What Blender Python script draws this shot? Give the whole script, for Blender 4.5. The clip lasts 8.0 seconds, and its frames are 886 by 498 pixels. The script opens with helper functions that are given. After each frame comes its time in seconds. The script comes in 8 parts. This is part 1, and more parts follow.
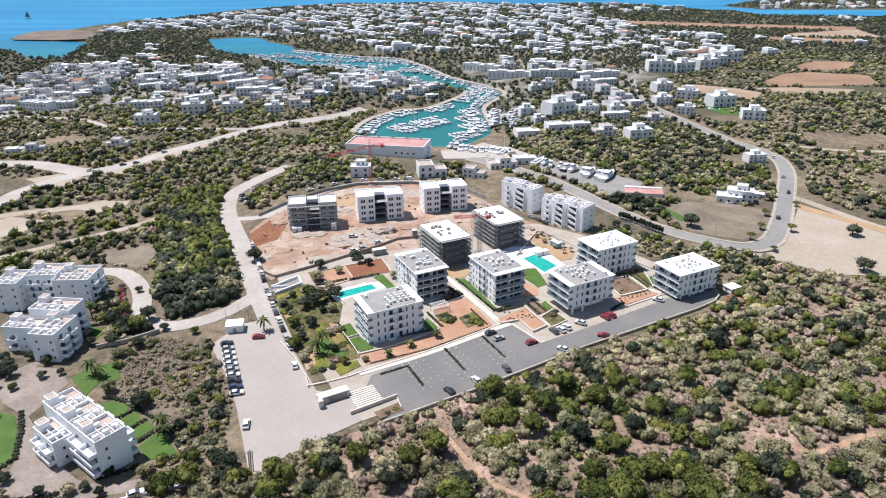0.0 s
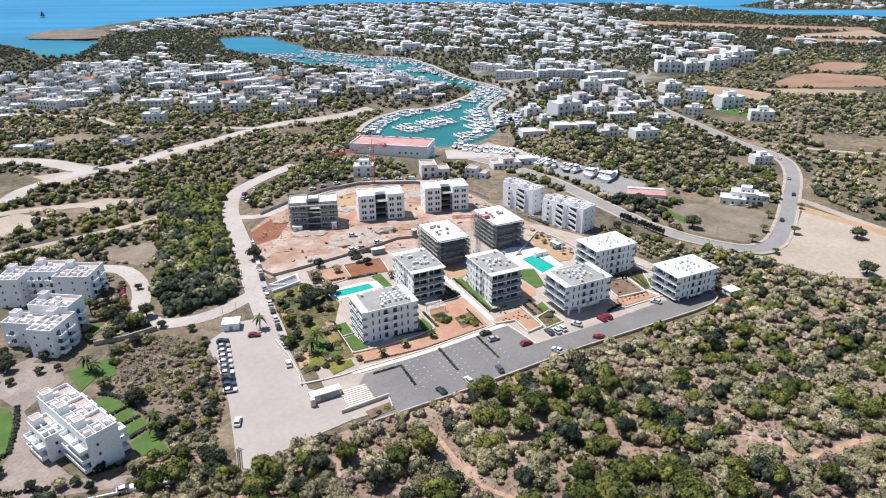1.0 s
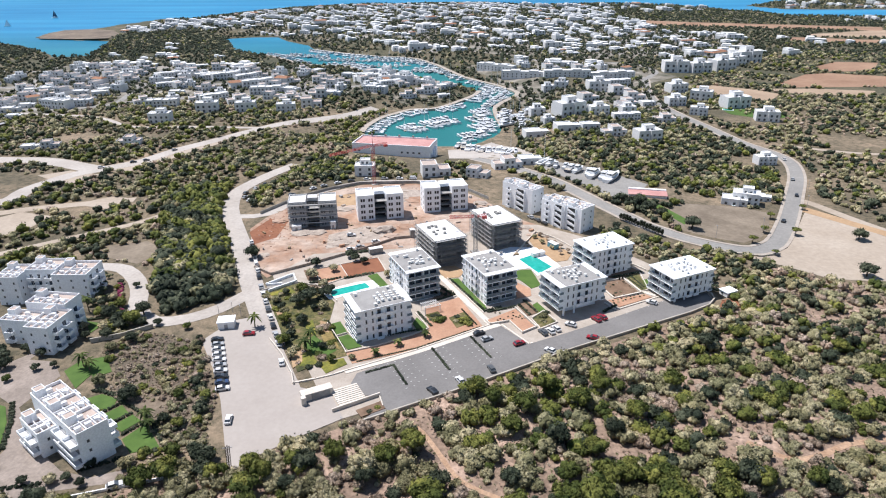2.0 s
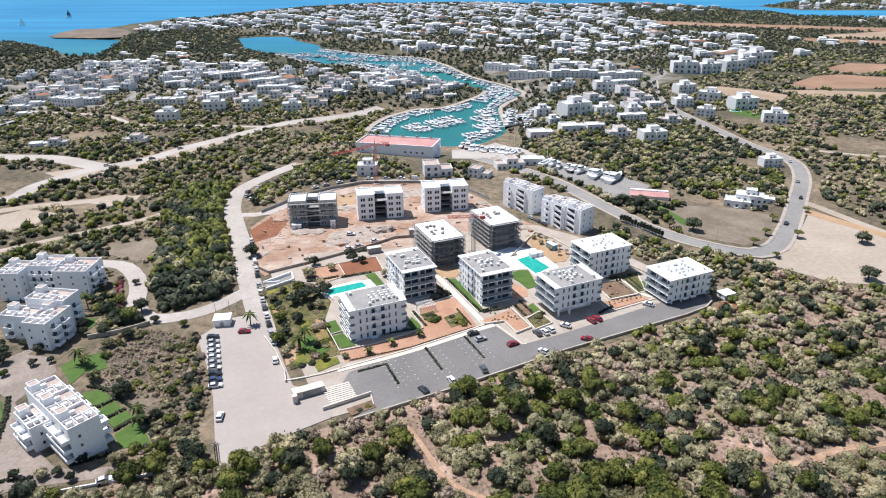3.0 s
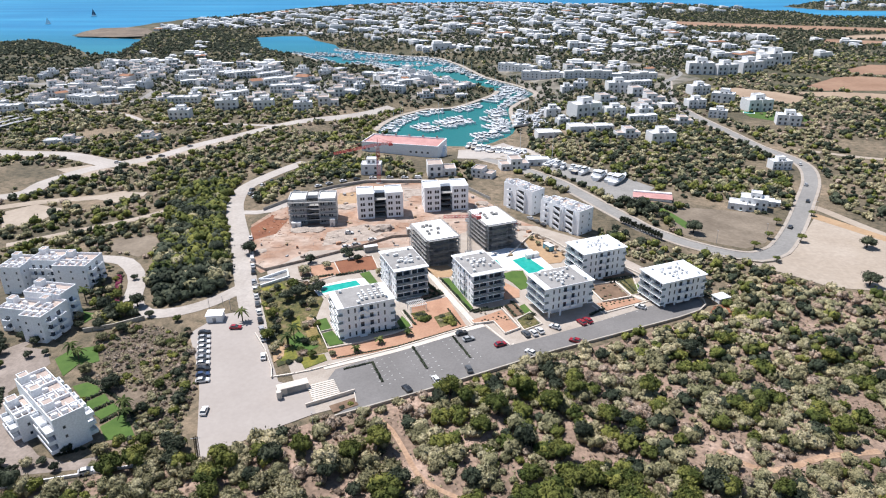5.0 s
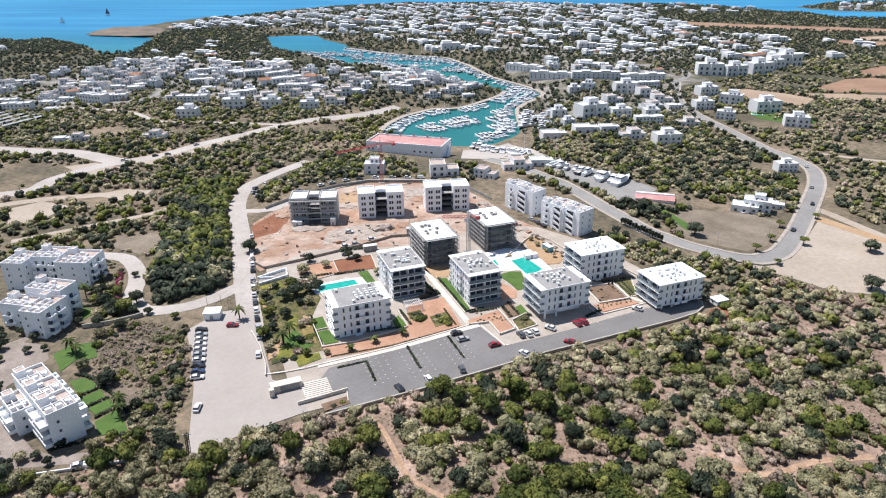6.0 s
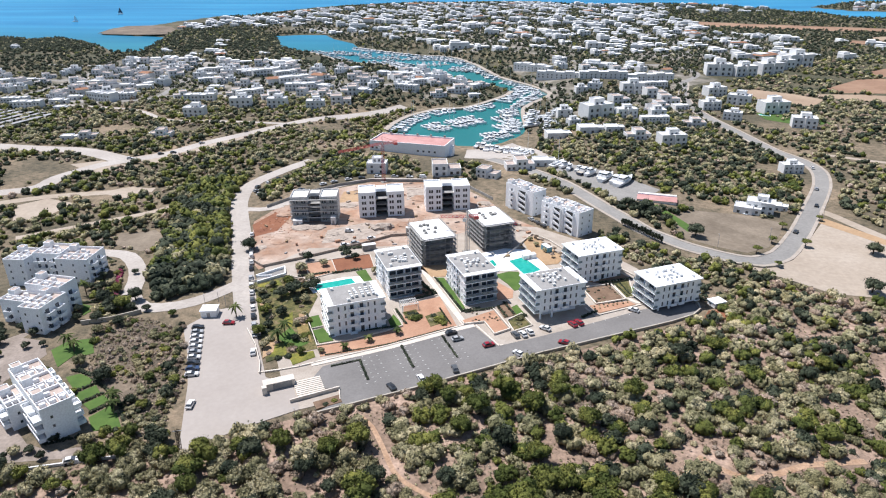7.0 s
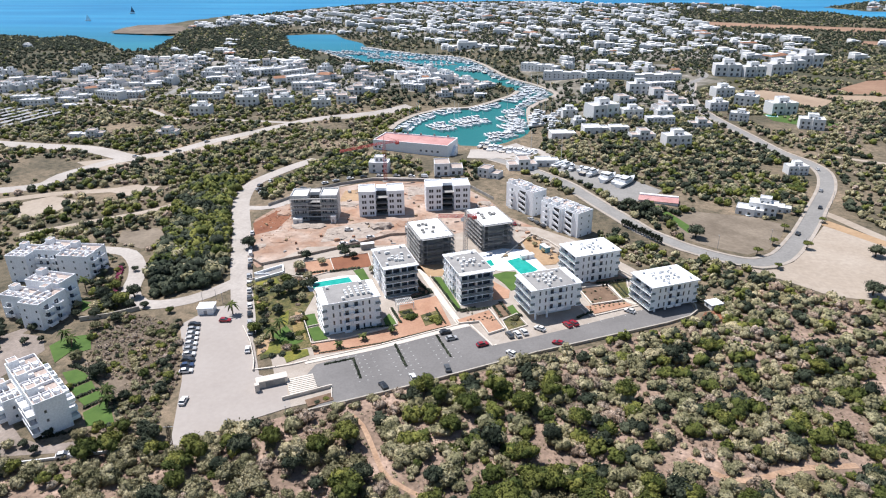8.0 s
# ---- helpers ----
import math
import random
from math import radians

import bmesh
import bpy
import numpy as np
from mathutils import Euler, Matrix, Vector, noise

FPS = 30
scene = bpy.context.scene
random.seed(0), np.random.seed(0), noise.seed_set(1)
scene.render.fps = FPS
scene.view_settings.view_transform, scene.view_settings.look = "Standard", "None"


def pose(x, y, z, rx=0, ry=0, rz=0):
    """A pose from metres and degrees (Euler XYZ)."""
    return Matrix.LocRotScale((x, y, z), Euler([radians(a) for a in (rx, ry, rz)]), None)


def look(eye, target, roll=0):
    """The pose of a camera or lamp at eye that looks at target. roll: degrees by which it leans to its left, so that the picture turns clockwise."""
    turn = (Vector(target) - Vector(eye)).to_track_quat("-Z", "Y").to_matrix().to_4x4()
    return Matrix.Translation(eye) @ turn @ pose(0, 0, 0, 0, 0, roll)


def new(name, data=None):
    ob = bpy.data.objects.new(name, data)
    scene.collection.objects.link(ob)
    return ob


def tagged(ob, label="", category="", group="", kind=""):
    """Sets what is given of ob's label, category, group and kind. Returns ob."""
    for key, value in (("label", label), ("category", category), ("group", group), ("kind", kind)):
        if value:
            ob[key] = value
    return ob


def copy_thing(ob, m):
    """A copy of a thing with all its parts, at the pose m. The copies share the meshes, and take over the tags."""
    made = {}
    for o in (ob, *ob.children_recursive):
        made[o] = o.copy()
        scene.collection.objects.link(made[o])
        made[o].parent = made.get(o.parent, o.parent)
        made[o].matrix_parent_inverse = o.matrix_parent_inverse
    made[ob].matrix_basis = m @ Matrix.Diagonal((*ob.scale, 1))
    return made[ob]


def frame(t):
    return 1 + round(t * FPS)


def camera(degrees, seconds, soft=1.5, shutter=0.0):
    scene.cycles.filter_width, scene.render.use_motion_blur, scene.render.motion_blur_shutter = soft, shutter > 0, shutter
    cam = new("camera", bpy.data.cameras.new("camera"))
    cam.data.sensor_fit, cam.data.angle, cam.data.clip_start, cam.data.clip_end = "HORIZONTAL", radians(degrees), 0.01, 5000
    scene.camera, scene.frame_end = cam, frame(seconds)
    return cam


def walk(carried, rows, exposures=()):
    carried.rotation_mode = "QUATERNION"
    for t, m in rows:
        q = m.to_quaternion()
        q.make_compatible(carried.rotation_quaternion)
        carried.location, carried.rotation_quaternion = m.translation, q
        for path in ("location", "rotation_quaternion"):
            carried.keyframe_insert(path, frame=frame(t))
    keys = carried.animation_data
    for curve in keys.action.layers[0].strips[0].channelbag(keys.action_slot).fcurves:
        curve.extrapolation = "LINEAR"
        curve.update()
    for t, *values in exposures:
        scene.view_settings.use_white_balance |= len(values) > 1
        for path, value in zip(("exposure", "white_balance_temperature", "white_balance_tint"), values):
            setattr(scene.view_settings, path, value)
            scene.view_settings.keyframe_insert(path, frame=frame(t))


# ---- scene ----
cam = camera(68.0, 8.0, soft=1.1)
PATH = [
    (0, (-0.368, -0.217, 118.911), (-0.409, 1.608, 118.094), -0.4),
    (0.5, (2.27, -0.094, 118.799), (2.212, 1.731, 117.983), -0.4),
    (1, (5.073, -0.044, 118.875), (4.998, 1.78, 118.058), -0.4),
    (1.5, (7.862, -0.007, 118.902), (7.772, 1.816, 118.085), -0.5),
    (3, (16.212, 0.175, 118.918), (16.074, 1.995, 118.101), -0.5),
    (3.5, (18.884, 0.323, 118.895), (18.73, 2.142, 118.079), -0.5),
    (4, (21.614, 0.417, 118.928), (21.445, 2.235, 118.111), -0.4),
    (4.5, (24.202, 0.521, 118.945), (24.019, 2.337, 118.128), -0.5),
    (6, (32.189, 0.981, 119.093), (31.957, 2.791, 118.276), -0.5),
    (6.5, (34.731, 1.26, 119.141), (34.484, 3.069, 118.323), -0.5),
    (7, (37.556, 1.541, 119.169), (37.292, 3.346, 118.351), -0.5),
    (7.5, (40.096, 1.727, 119.144), (39.817, 3.531, 118.326), -0.5),
    (8, (42.897, 2.048, 119.166), (42.602, 3.849, 118.347), -0.5),
]
walk(cam, [(t, look(eye, target, roll)) for t, eye, target, roll in PATH])

# ---- world, sun, exposure ----
SUN_ELEV, SUN_AZ = 64.0, 296.0  # degrees; azimuth clockwise from +y
world = bpy.data.worlds.new("sky")
scene.world = world
world.use_nodes = True
wn = world.node_tree.nodes
sky = wn.new("ShaderNodeTexSky")
sky.sky_type = "NISHITA"
sky.sun_disc = False
sky.sun_elevation = radians(SUN_ELEV)
sky.sun_rotation = radians(SUN_AZ)
sky.air_density, sky.dust_density, sky.ozone_density = 1.0, 0.3, 2.5
wn["Background"].inputs["Strength"].default_value = 0.08
world.node_tree.links.new(sky.outputs[0], wn["Background"].inputs["Color"])
sun_data = bpy.data.lights.new("sun", "SUN")
sun_data.energy, sun_data.angle, sun_data.color = 4.9, radians(0.53), (1.0, 0.966, 0.958)
sun = new("sun", sun_data)
az, el = radians(SUN_AZ), radians(SUN_ELEV)
TO_SUN = Vector((math.sin(az) * math.cos(el), math.cos(az) * math.cos(el), math.sin(el)))
sun.matrix_world = look(TO_SUN * 300, (0, 0, 0))
scene.view_settings.exposure = 0.34

# ---- materials ----
def material(name, rough=0.8, metal=0.0):
    m = bpy.data.materials.new(name)
    m.use_nodes = True
    b = m.node_tree.nodes["Principled BSDF"]
    b.inputs["Roughness"].default_value = rough
    b.inputs["Metallic"].default_value = metal
    return m, m.node_tree, b


def noise_node(nt, scale, detail=4.0, rough=0.55, coord="Object"):
    tex = nt.nodes.new("ShaderNodeTexNoise")
    tex.inputs["Scale"].default_value = scale
    tex.inputs["Detail"].default_value = detail
    tex.inputs["Roughness"].default_value = rough
    if coord == "World":
        src = nt.nodes.new("ShaderNodeNewGeometry").outputs["Position"]
    else:
        src = nt.nodes.new("ShaderNodeTexCoord").outputs[coord]
    nt.links.new(src, tex.inputs["Vector"])
    return tex.outputs["Fac"]


def ramp(nt, fac, stops):
    r = nt.nodes.new("ShaderNodeValToRGB")
    r.color_ramp.elements.remove(r.color_ramp.elements[1])
    for i, (pos, col) in enumerate(stops):
        e = r.color_ramp.elements[0] if i == 0 else r.color_ramp.elements.new(pos)
        e.position, e.color = pos, (*col, 1)
    nt.links.new(fac, r.inputs["Fac"])
    return r.outputs["Color"]


def mix(nt, fac, a, b, mode="MIX"):
    n = nt.nodes.new("ShaderNodeMix")
    n.data_type, n.blend_type = "RGBA", mode
    for value, key in ((fac, 0), (a, 6), (b, 7)):
        if isinstance(value, (int, float)):
            n.inputs[key].default_value = value
        elif isinstance(value, tuple):
            n.inputs[key].default_value = (*value, 1)
        else:
            nt.links.new(value, n.inputs[key])
    return n.outputs[2]


def bump(nt, bsdf, fac, strength, dist):
    n = nt.nodes.new("ShaderNodeBump")
    n.inputs["Strength"].default_value, n.inputs["Distance"].default_value = strength, dist
    nt.links.new(fac, n.inputs["Height"])
    nt.links.new(n.outputs[0], bsdf.inputs["Normal"])


def speckled(name, dark, light, coarse=0.08, fine=1.2, rough=0.85, relief=0.1, coord="World", mid=None, detail=5.0, grain=0.14):
    """A surface with patches at a coarse scale and grain at a fine one."""
    m, nt, b = material(name, rough)
    c1 = ramp(nt, noise_node(nt, coarse, 5, 0.6, coord), [(0.32, dark), (0.52, mid or tuple((p + q) / 2 for p, q in zip(dark, light))), (0.7, light)])
    fn = noise_node(nt, fine, detail, 0.6, coord)
    g = ramp(nt, fn, [(0.3, (1 - grain,) * 3), (0.7, (1 + grain * 0.6,) * 3)])
    nt.links.new(mix(nt, 1.0, c1, g, "MULTIPLY"), b.inputs["Base Color"])
    if relief:
        bump(nt, b, fn, 0.5, relief)
    return m


M = {}
M["plaster"] = speckled("white_plaster", (0.865, 0.885, 0.91), (0.905, 0.92, 0.935), 0.15, 2.0, 0.75, 0.0)
M["old_plaster"] = speckled("weathered_white_plaster", (0.79, 0.79, 0.785), (0.88, 0.88, 0.875), 0.2, 1.5, 0.8, 0.0)
M["town_plaster"] = speckled("limewashed_house_wall", (0.66, 0.668, 0.675), (0.81, 0.81, 0.81), 0.06, 1.0, 0.85, 0.0)
M["gravel"] = speckled("roof_gravel", (0.252, 0.244, 0.239), (0.336, 0.328, 0.319), 0.25, 4.0, 0.95, 0.03)
M["terrace"] = speckled("terrace_tiles", (0.370, 0.290, 0.252), (0.504, 0.428, 0.382), 0.3, 2.5, 0.8, 0.0)
M["concrete"] = speckled("raw_concrete", (0.235, 0.231, 0.223), (0.378, 0.370, 0.353), 0.3, 2.0, 0.9, 0.02)
M["render_grey"] = speckled("grey_render", (0.504, 0.500, 0.491), (0.605, 0.596, 0.588), 0.3, 2.0, 0.9, 0.02)
M["asphalt"] = speckled("parking_asphalt", (0.155, 0.148, 0.144), (0.206, 0.197, 0.192), 0.06, 1.5, 0.9, 0.01)
M["road"] = speckled("dusty_road", (0.361, 0.323, 0.290), (0.454, 0.416, 0.382), 0.05, 0.8, 0.92, 0.02)
M["greyroad"] = speckled("grey_road", (0.218, 0.210, 0.200), (0.294, 0.282, 0.265), 0.05, 0.8, 0.9, 0.02)
M["lot"] = speckled("pale_gravel_lot", (0.336, 0.298, 0.270), (0.399, 0.361, 0.332), 0.03, 0.7, 0.95, 0.02, grain=0.06)
M["paving"] = speckled("pale_stone_paving", (0.336, 0.286, 0.239), (0.437, 0.386, 0.336), 0.2, 2.0, 0.85, 0.0)
M["terracotta"] = speckled("terracotta_gravel", (0.361, 0.197, 0.126), (0.470, 0.286, 0.193), 0.15, 1.5, 0.95, 0.02)
M["sand"] = speckled("construction_earth", (0.302, 0.172, 0.109), (0.487, 0.395, 0.332), 0.07, 0.35, 0.95, 0.3, grain=0.25)
M["redsoil"] = speckled("red_soil", (0.185, 0.071, 0.038), (0.277, 0.118, 0.063), 0.12, 1.2, 0.95, 0.05)
M["paleearth"] = speckled("pale_earth", (0.344, 0.281, 0.220), (0.428, 0.365, 0.302), 0.03, 0.5, 0.95, 0.05)
M["drive"] = speckled("worn_pinkish_paving", (0.185, 0.151, 0.126), (0.336, 0.281, 0.244), 0.12, 1.2, 0.9, 0.02, grain=0.2)
M["bare"] = speckled("bare_trodden_earth", (0.319, 0.197, 0.122), (0.470, 0.323, 0.223), 0.25, 1.4, 0.95, 0.06, grain=0.3)
M["fallow"] = speckled("brown_fallow_ground", (0.10, 0.08, 0.058), (0.225, 0.175, 0.128), 0.08, 0.8, 0.97, 0.1, grain=0.35)
M["ochre"] = speckled("ochre_earth", (0.353, 0.227, 0.126), (0.437, 0.302, 0.185), 0.05, 0.8, 0.95, 0.05)
M["grassfield"] = speckled("dry_grass_field", (0.143, 0.113, 0.082), (0.277, 0.227, 0.172), 0.06, 0.6, 0.95, 0.1, grain=0.2)
M["field"] = speckled("ploughed_field", (0.235, 0.134, 0.084), (0.353, 0.227, 0.151), 0.02, 0.3, 0.95, 0.1)
M["dryfield"] = speckled("stubble_field", (0.302, 0.218, 0.151), (0.403, 0.302, 0.218), 0.02, 0.3, 0.95, 0.1)
M["lawn"] = speckled("lawn_grass", (0.046, 0.101, 0.013), (0.084, 0.151, 0.025), 0.2, 3.0, 0.9, 0.05)
M["garden"] = speckled("garden_planting", (0.042, 0.050, 0.017), (0.218, 0.160, 0.088), 0.3, 1.2, 0.95, 0.25, mid=(0.113, 0.105, 0.034), grain=0.3)
M["cream_wall"] = speckled("cream_limestone_coping", (0.56, 0.505, 0.44), (0.70, 0.64, 0.57), 0.3, 2.0, 0.85, 0.02)
M["stone"] = speckled("limestone_wall", (0.336, 0.302, 0.252), (0.470, 0.437, 0.386), 0.4, 2.0, 0.9, 0.06)
M["bark"] = speckled("bark", (0.059, 0.042, 0.029), (0.126, 0.092, 0.067), 1.0, 6.0, 0.95, 0.05)
M["red_roof"] = speckled("faded_red_roof", (0.420, 0.202, 0.185), (0.554, 0.319, 0.302), 0.08, 0.8, 0.85, 0.02)
M["tile_roof"] = speckled("clay_roof_tiles", (0.252, 0.118, 0.067), (0.378, 0.202, 0.126), 0.2, 2.0, 0.9, 0.05)
M["crane_red"] = speckled("red_crane_paint", (0.353, 0.042, 0.042), (0.462, 0.076, 0.067), 0.5, 3.0, 0.5, 0.0)
M["steel"] = speckled("galvanised_steel", (0.269, 0.269, 0.277), (0.386, 0.386, 0.386), 0.5, 3.0, 0.5, 0.0)
M["wood_plank"] = speckled("scaffold_plank", (0.235, 0.168, 0.101), (0.353, 0.269, 0.168), 0.5, 3.0, 0.85, 0.0)
M["tyre"] = speckled("tyre_rubber", (0.02, 0.02, 0.02), (0.035, 0.035, 0.035), 1.0, 5.0, 0.9, 0.0)
M["bougain"] = speckled("bougainvillea", (0.168, 0.017, 0.059), (0.286, 0.042, 0.109), 0.8, 3.0, 0.9, 0.1)
M["white_metal"] = speckled("white_painted_metal", (0.66, 0.67, 0.67), (0.80, 0.80, 0.80), 0.5, 3.0, 0.5, 0.0)
M["marking"] = speckled("road_paint", (0.62, 0.62, 0.60), (0.76, 0.76, 0.74), 0.8, 4.0, 0.8, 0.0)
M["town_ground"] = speckled("town_courts_and_gardens", (0.063, 0.067, 0.042), (0.386, 0.361, 0.328), 0.045, 0.25, 0.95, 0.0, mid=(0.202, 0.181, 0.147), grain=0.3)
M["spit_rock"] = speckled("brown_coastal_rock", (0.092, 0.071, 0.055), (0.252, 0.197, 0.147), 0.02, 0.2, 0.95, 0.0, grain=0.3)
M["litter"] = speckled("reddish_earth_and_litter", (0.172, 0.122, 0.088), (0.48, 0.345, 0.272), 0.06, 0.9, 0.97, 0.1, mid=(0.305, 0.216, 0.163), grain=0.4)
M["meadow"] = speckled("yellow_green_grass", (0.084, 0.101, 0.017), (0.286, 0.244, 0.042), 0.35, 1.6, 0.95, 0.15, mid=(0.168, 0.168, 0.029), grain=0.3)
M["ochre_grass"] = speckled("dry_ochre_grass", (0.134, 0.109, 0.034), (0.302, 0.218, 0.084), 0.35, 1.6, 0.95, 0.15, grain=0.3)
M["cream_paving"] = speckled("cream_paving", (0.55, 0.495, 0.43), (0.66, 0.605, 0.54), 0.3, 2.0, 0.85, 0.0)
M["rubble"] = speckled("rubble", (0.286, 0.235, 0.202), (0.462, 0.395, 0.336), 0.4, 1.6, 0.95, 0.15)
# Near-black colour painted for the lack of light behind openings.
M["void"] = speckled("dark_unlit_opening", (0.02, 0.021, 0.024), (0.045, 0.045, 0.048), 0.4, 2.0, 0.8, 0.0)
M["blue_tarp"] = speckled("blue_container_paint", (0.084, 0.269, 0.370), (0.134, 0.353, 0.454), 0.4, 2.0, 0.6, 0.0)


def glass_dark():
    m, nt, b = material("window_glass", 0.08)
    c = ramp(nt, noise_node(nt, 0.6, 2, 0.5, "World"), [(0.35, (0.03, 0.038, 0.048)), (0.65, (0.10, 0.115, 0.135))])
    nt.links.new(c, b.inputs["Base Color"])
    b.inputs["Specular IOR Level"].default_value = 0.6
    return m


M["glass"] = glass_dark()
m, nt, b = material("balcony_glass", 0.12)
b.inputs["Base Color"].default_value = (0.42, 0.48, 0.50, 1)
b.inputs["Transmission Weight"].default_value = 0.6
b.inputs["IOR"].default_value = 1.2
M["rail_glass"] = m


def paint(name, col, rough=0.35):
    m, nt, b = material(name, rough)
    c = ramp(nt, noise_node(nt, 2.5, 3, 0.5, "World"), [(0.3, tuple(v * 0.9 for v in col)), (0.7, col)])
    nt.links.new(c, b.inputs["Base Color"])
    b.inputs["Coat Weight"].default_value = 0.4
    return m


CAR_PAINT = {"white": paint("white_car_paint", (0.72, 0.72, 0.72)), "silver": paint("silver_car_paint", (0.40, 0.41, 0.42)),
             "black": paint("black_car_paint", (0.018, 0.02, 0.024)), "dark_grey": paint("grey_car_paint", (0.09, 0.095, 0.10)),
             "red": paint("red_car_paint", (0.30, 0.012, 0.025)), "blue": paint("blue_car_paint", (0.03, 0.06, 0.14))}
M["hull"] = paint("white_boat_gelcoat", (0.78, 0.79, 0.80), 0.3)
M["hull_dark"] = paint("navy_boat_gelcoat", (0.03, 0.05, 0.10), 0.3)
M["teak"] = speckled("boat_deck", (0.378, 0.336, 0.277), (0.521, 0.487, 0.437), 0.6, 3.0, 0.7, 0.0)


def foliage(name, dark, mid, light):
    """Leaves: each plant has its own shade, each leaf clump differs a little, and every few metres the growth changes."""
    m, nt, b = material(name, 0.75)
    geo = nt.nodes.new("ShaderNodeNewGeometry")
    per = ramp(nt, geo.outputs["Random Per Island"], [(0.0, (0.8, 0.82, 0.8)), (0.5, (1.0, 1.0, 1.0)), (1.0, (1.2, 1.18, 1.14))])
    cell = nt.nodes.new("ShaderNodeTexVoronoi")
    cell.inputs["Scale"].default_value = 0.26
    nt.links.new(geo.outputs["Position"], cell.inputs["Vector"])
    sep = nt.nodes.new("ShaderNodeSeparateColor")
    nt.links.new(cell.outputs["Color"], sep.inputs[0])
    plant = ramp(nt, sep.outputs[0], [(0.08, dark), (0.5, mid), (0.92, light)])
    big = ramp(nt, noise_node(nt, 0.05, 3, 0.6, "World"), [(0.3, (0.78, 0.84, 0.8)), (0.55, (1.0, 1.0, 1.0)), (0.75, (1.16, 1.1, 1.0))])
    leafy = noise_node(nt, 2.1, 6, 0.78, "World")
    # Leaf tone varies; the dark low end paints shade between leaves into the colour.
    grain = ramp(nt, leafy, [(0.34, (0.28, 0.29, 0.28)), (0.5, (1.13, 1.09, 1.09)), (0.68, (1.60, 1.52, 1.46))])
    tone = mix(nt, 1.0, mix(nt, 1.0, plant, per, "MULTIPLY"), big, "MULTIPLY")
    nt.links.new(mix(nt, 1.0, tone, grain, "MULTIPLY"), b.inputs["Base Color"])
    bump(nt, b, leafy, 1.0, 0.7)
    b.inputs["Specular IOR Level"].default_value = 0.2
    return m


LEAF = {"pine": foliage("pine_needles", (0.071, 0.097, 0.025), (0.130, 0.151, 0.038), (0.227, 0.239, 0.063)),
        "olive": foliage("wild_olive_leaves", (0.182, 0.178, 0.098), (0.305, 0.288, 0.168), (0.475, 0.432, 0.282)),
        # Mostly far trees: leaned to blue, putting distance haze into the leaf colour.
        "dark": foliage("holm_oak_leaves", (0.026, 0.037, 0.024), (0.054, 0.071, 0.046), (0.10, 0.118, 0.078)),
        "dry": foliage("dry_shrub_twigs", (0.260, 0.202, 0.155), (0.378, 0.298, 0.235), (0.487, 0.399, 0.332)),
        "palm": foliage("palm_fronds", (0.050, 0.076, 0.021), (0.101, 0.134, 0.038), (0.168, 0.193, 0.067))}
# Near-black green: paints the shade deep inside cypress crowns into their cores.
M["core_shade"] = speckled("painted_inner_shade", (0.018, 0.022, 0.011), (0.04, 0.044, 0.025), 1.0, 5.0, 0.95, 0.05)
M["brown_soil"] = speckled("brown_garden_soil", (0.134, 0.084, 0.055), (0.227, 0.151, 0.101), 0.3, 1.5, 0.95, 0.08)


def ground_material():
    m, nt, b = material("dry_scrub_ground", 0.97)
    patch = ramp(nt, noise_node(nt, 0.02, 6, 0.62, "World"), [(0.28, (0.084, 0.077, 0.054)), (0.45, (0.147, 0.124, 0.090)), (0.58, (0.227, 0.183, 0.137)), (0.72, (0.353, 0.273, 0.210))])
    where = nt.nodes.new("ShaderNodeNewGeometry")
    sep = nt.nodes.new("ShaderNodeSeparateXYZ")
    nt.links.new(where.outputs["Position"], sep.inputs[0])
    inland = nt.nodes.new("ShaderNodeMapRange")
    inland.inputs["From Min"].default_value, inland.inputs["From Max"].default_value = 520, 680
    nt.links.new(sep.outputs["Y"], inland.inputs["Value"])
    # From y 520 to 680 the ground blends into a darker, greener ramp.
    far_ground = ramp(nt, noise_node(nt, 0.02, 6, 0.62, "World"), [(0.3, (0.055, 0.062, 0.038)), (0.5, (0.095, 0.09, 0.058)), (0.72, (0.21, 0.175, 0.13))])
    patch = mix(nt, inland.outputs[0], patch, far_ground)
    tuft = noise_node(nt, 0.32, 6, 0.72, "World")
    low = ramp(nt, tuft, [(0.34, (0.42, 0.46, 0.38)), (0.47, (0.86, 0.84, 0.78)), (0.62, (1.15, 1.1, 1.02))])
    fine = noise_node(nt, 2.2, 4, 0.7, "World")
    grain = ramp(nt, fine, [(0.3, (0.68, 0.68, 0.66)), (0.7, (1.22, 1.2, 1.16))])
    nt.links.new(mix(nt, 1.0, mix(nt, 1.0, patch, low, "MULTIPLY"), grain, "MULTIPLY"), b.inputs["Base Color"])
    bump(nt, b, tuft, 0.8, 0.6)
    return m


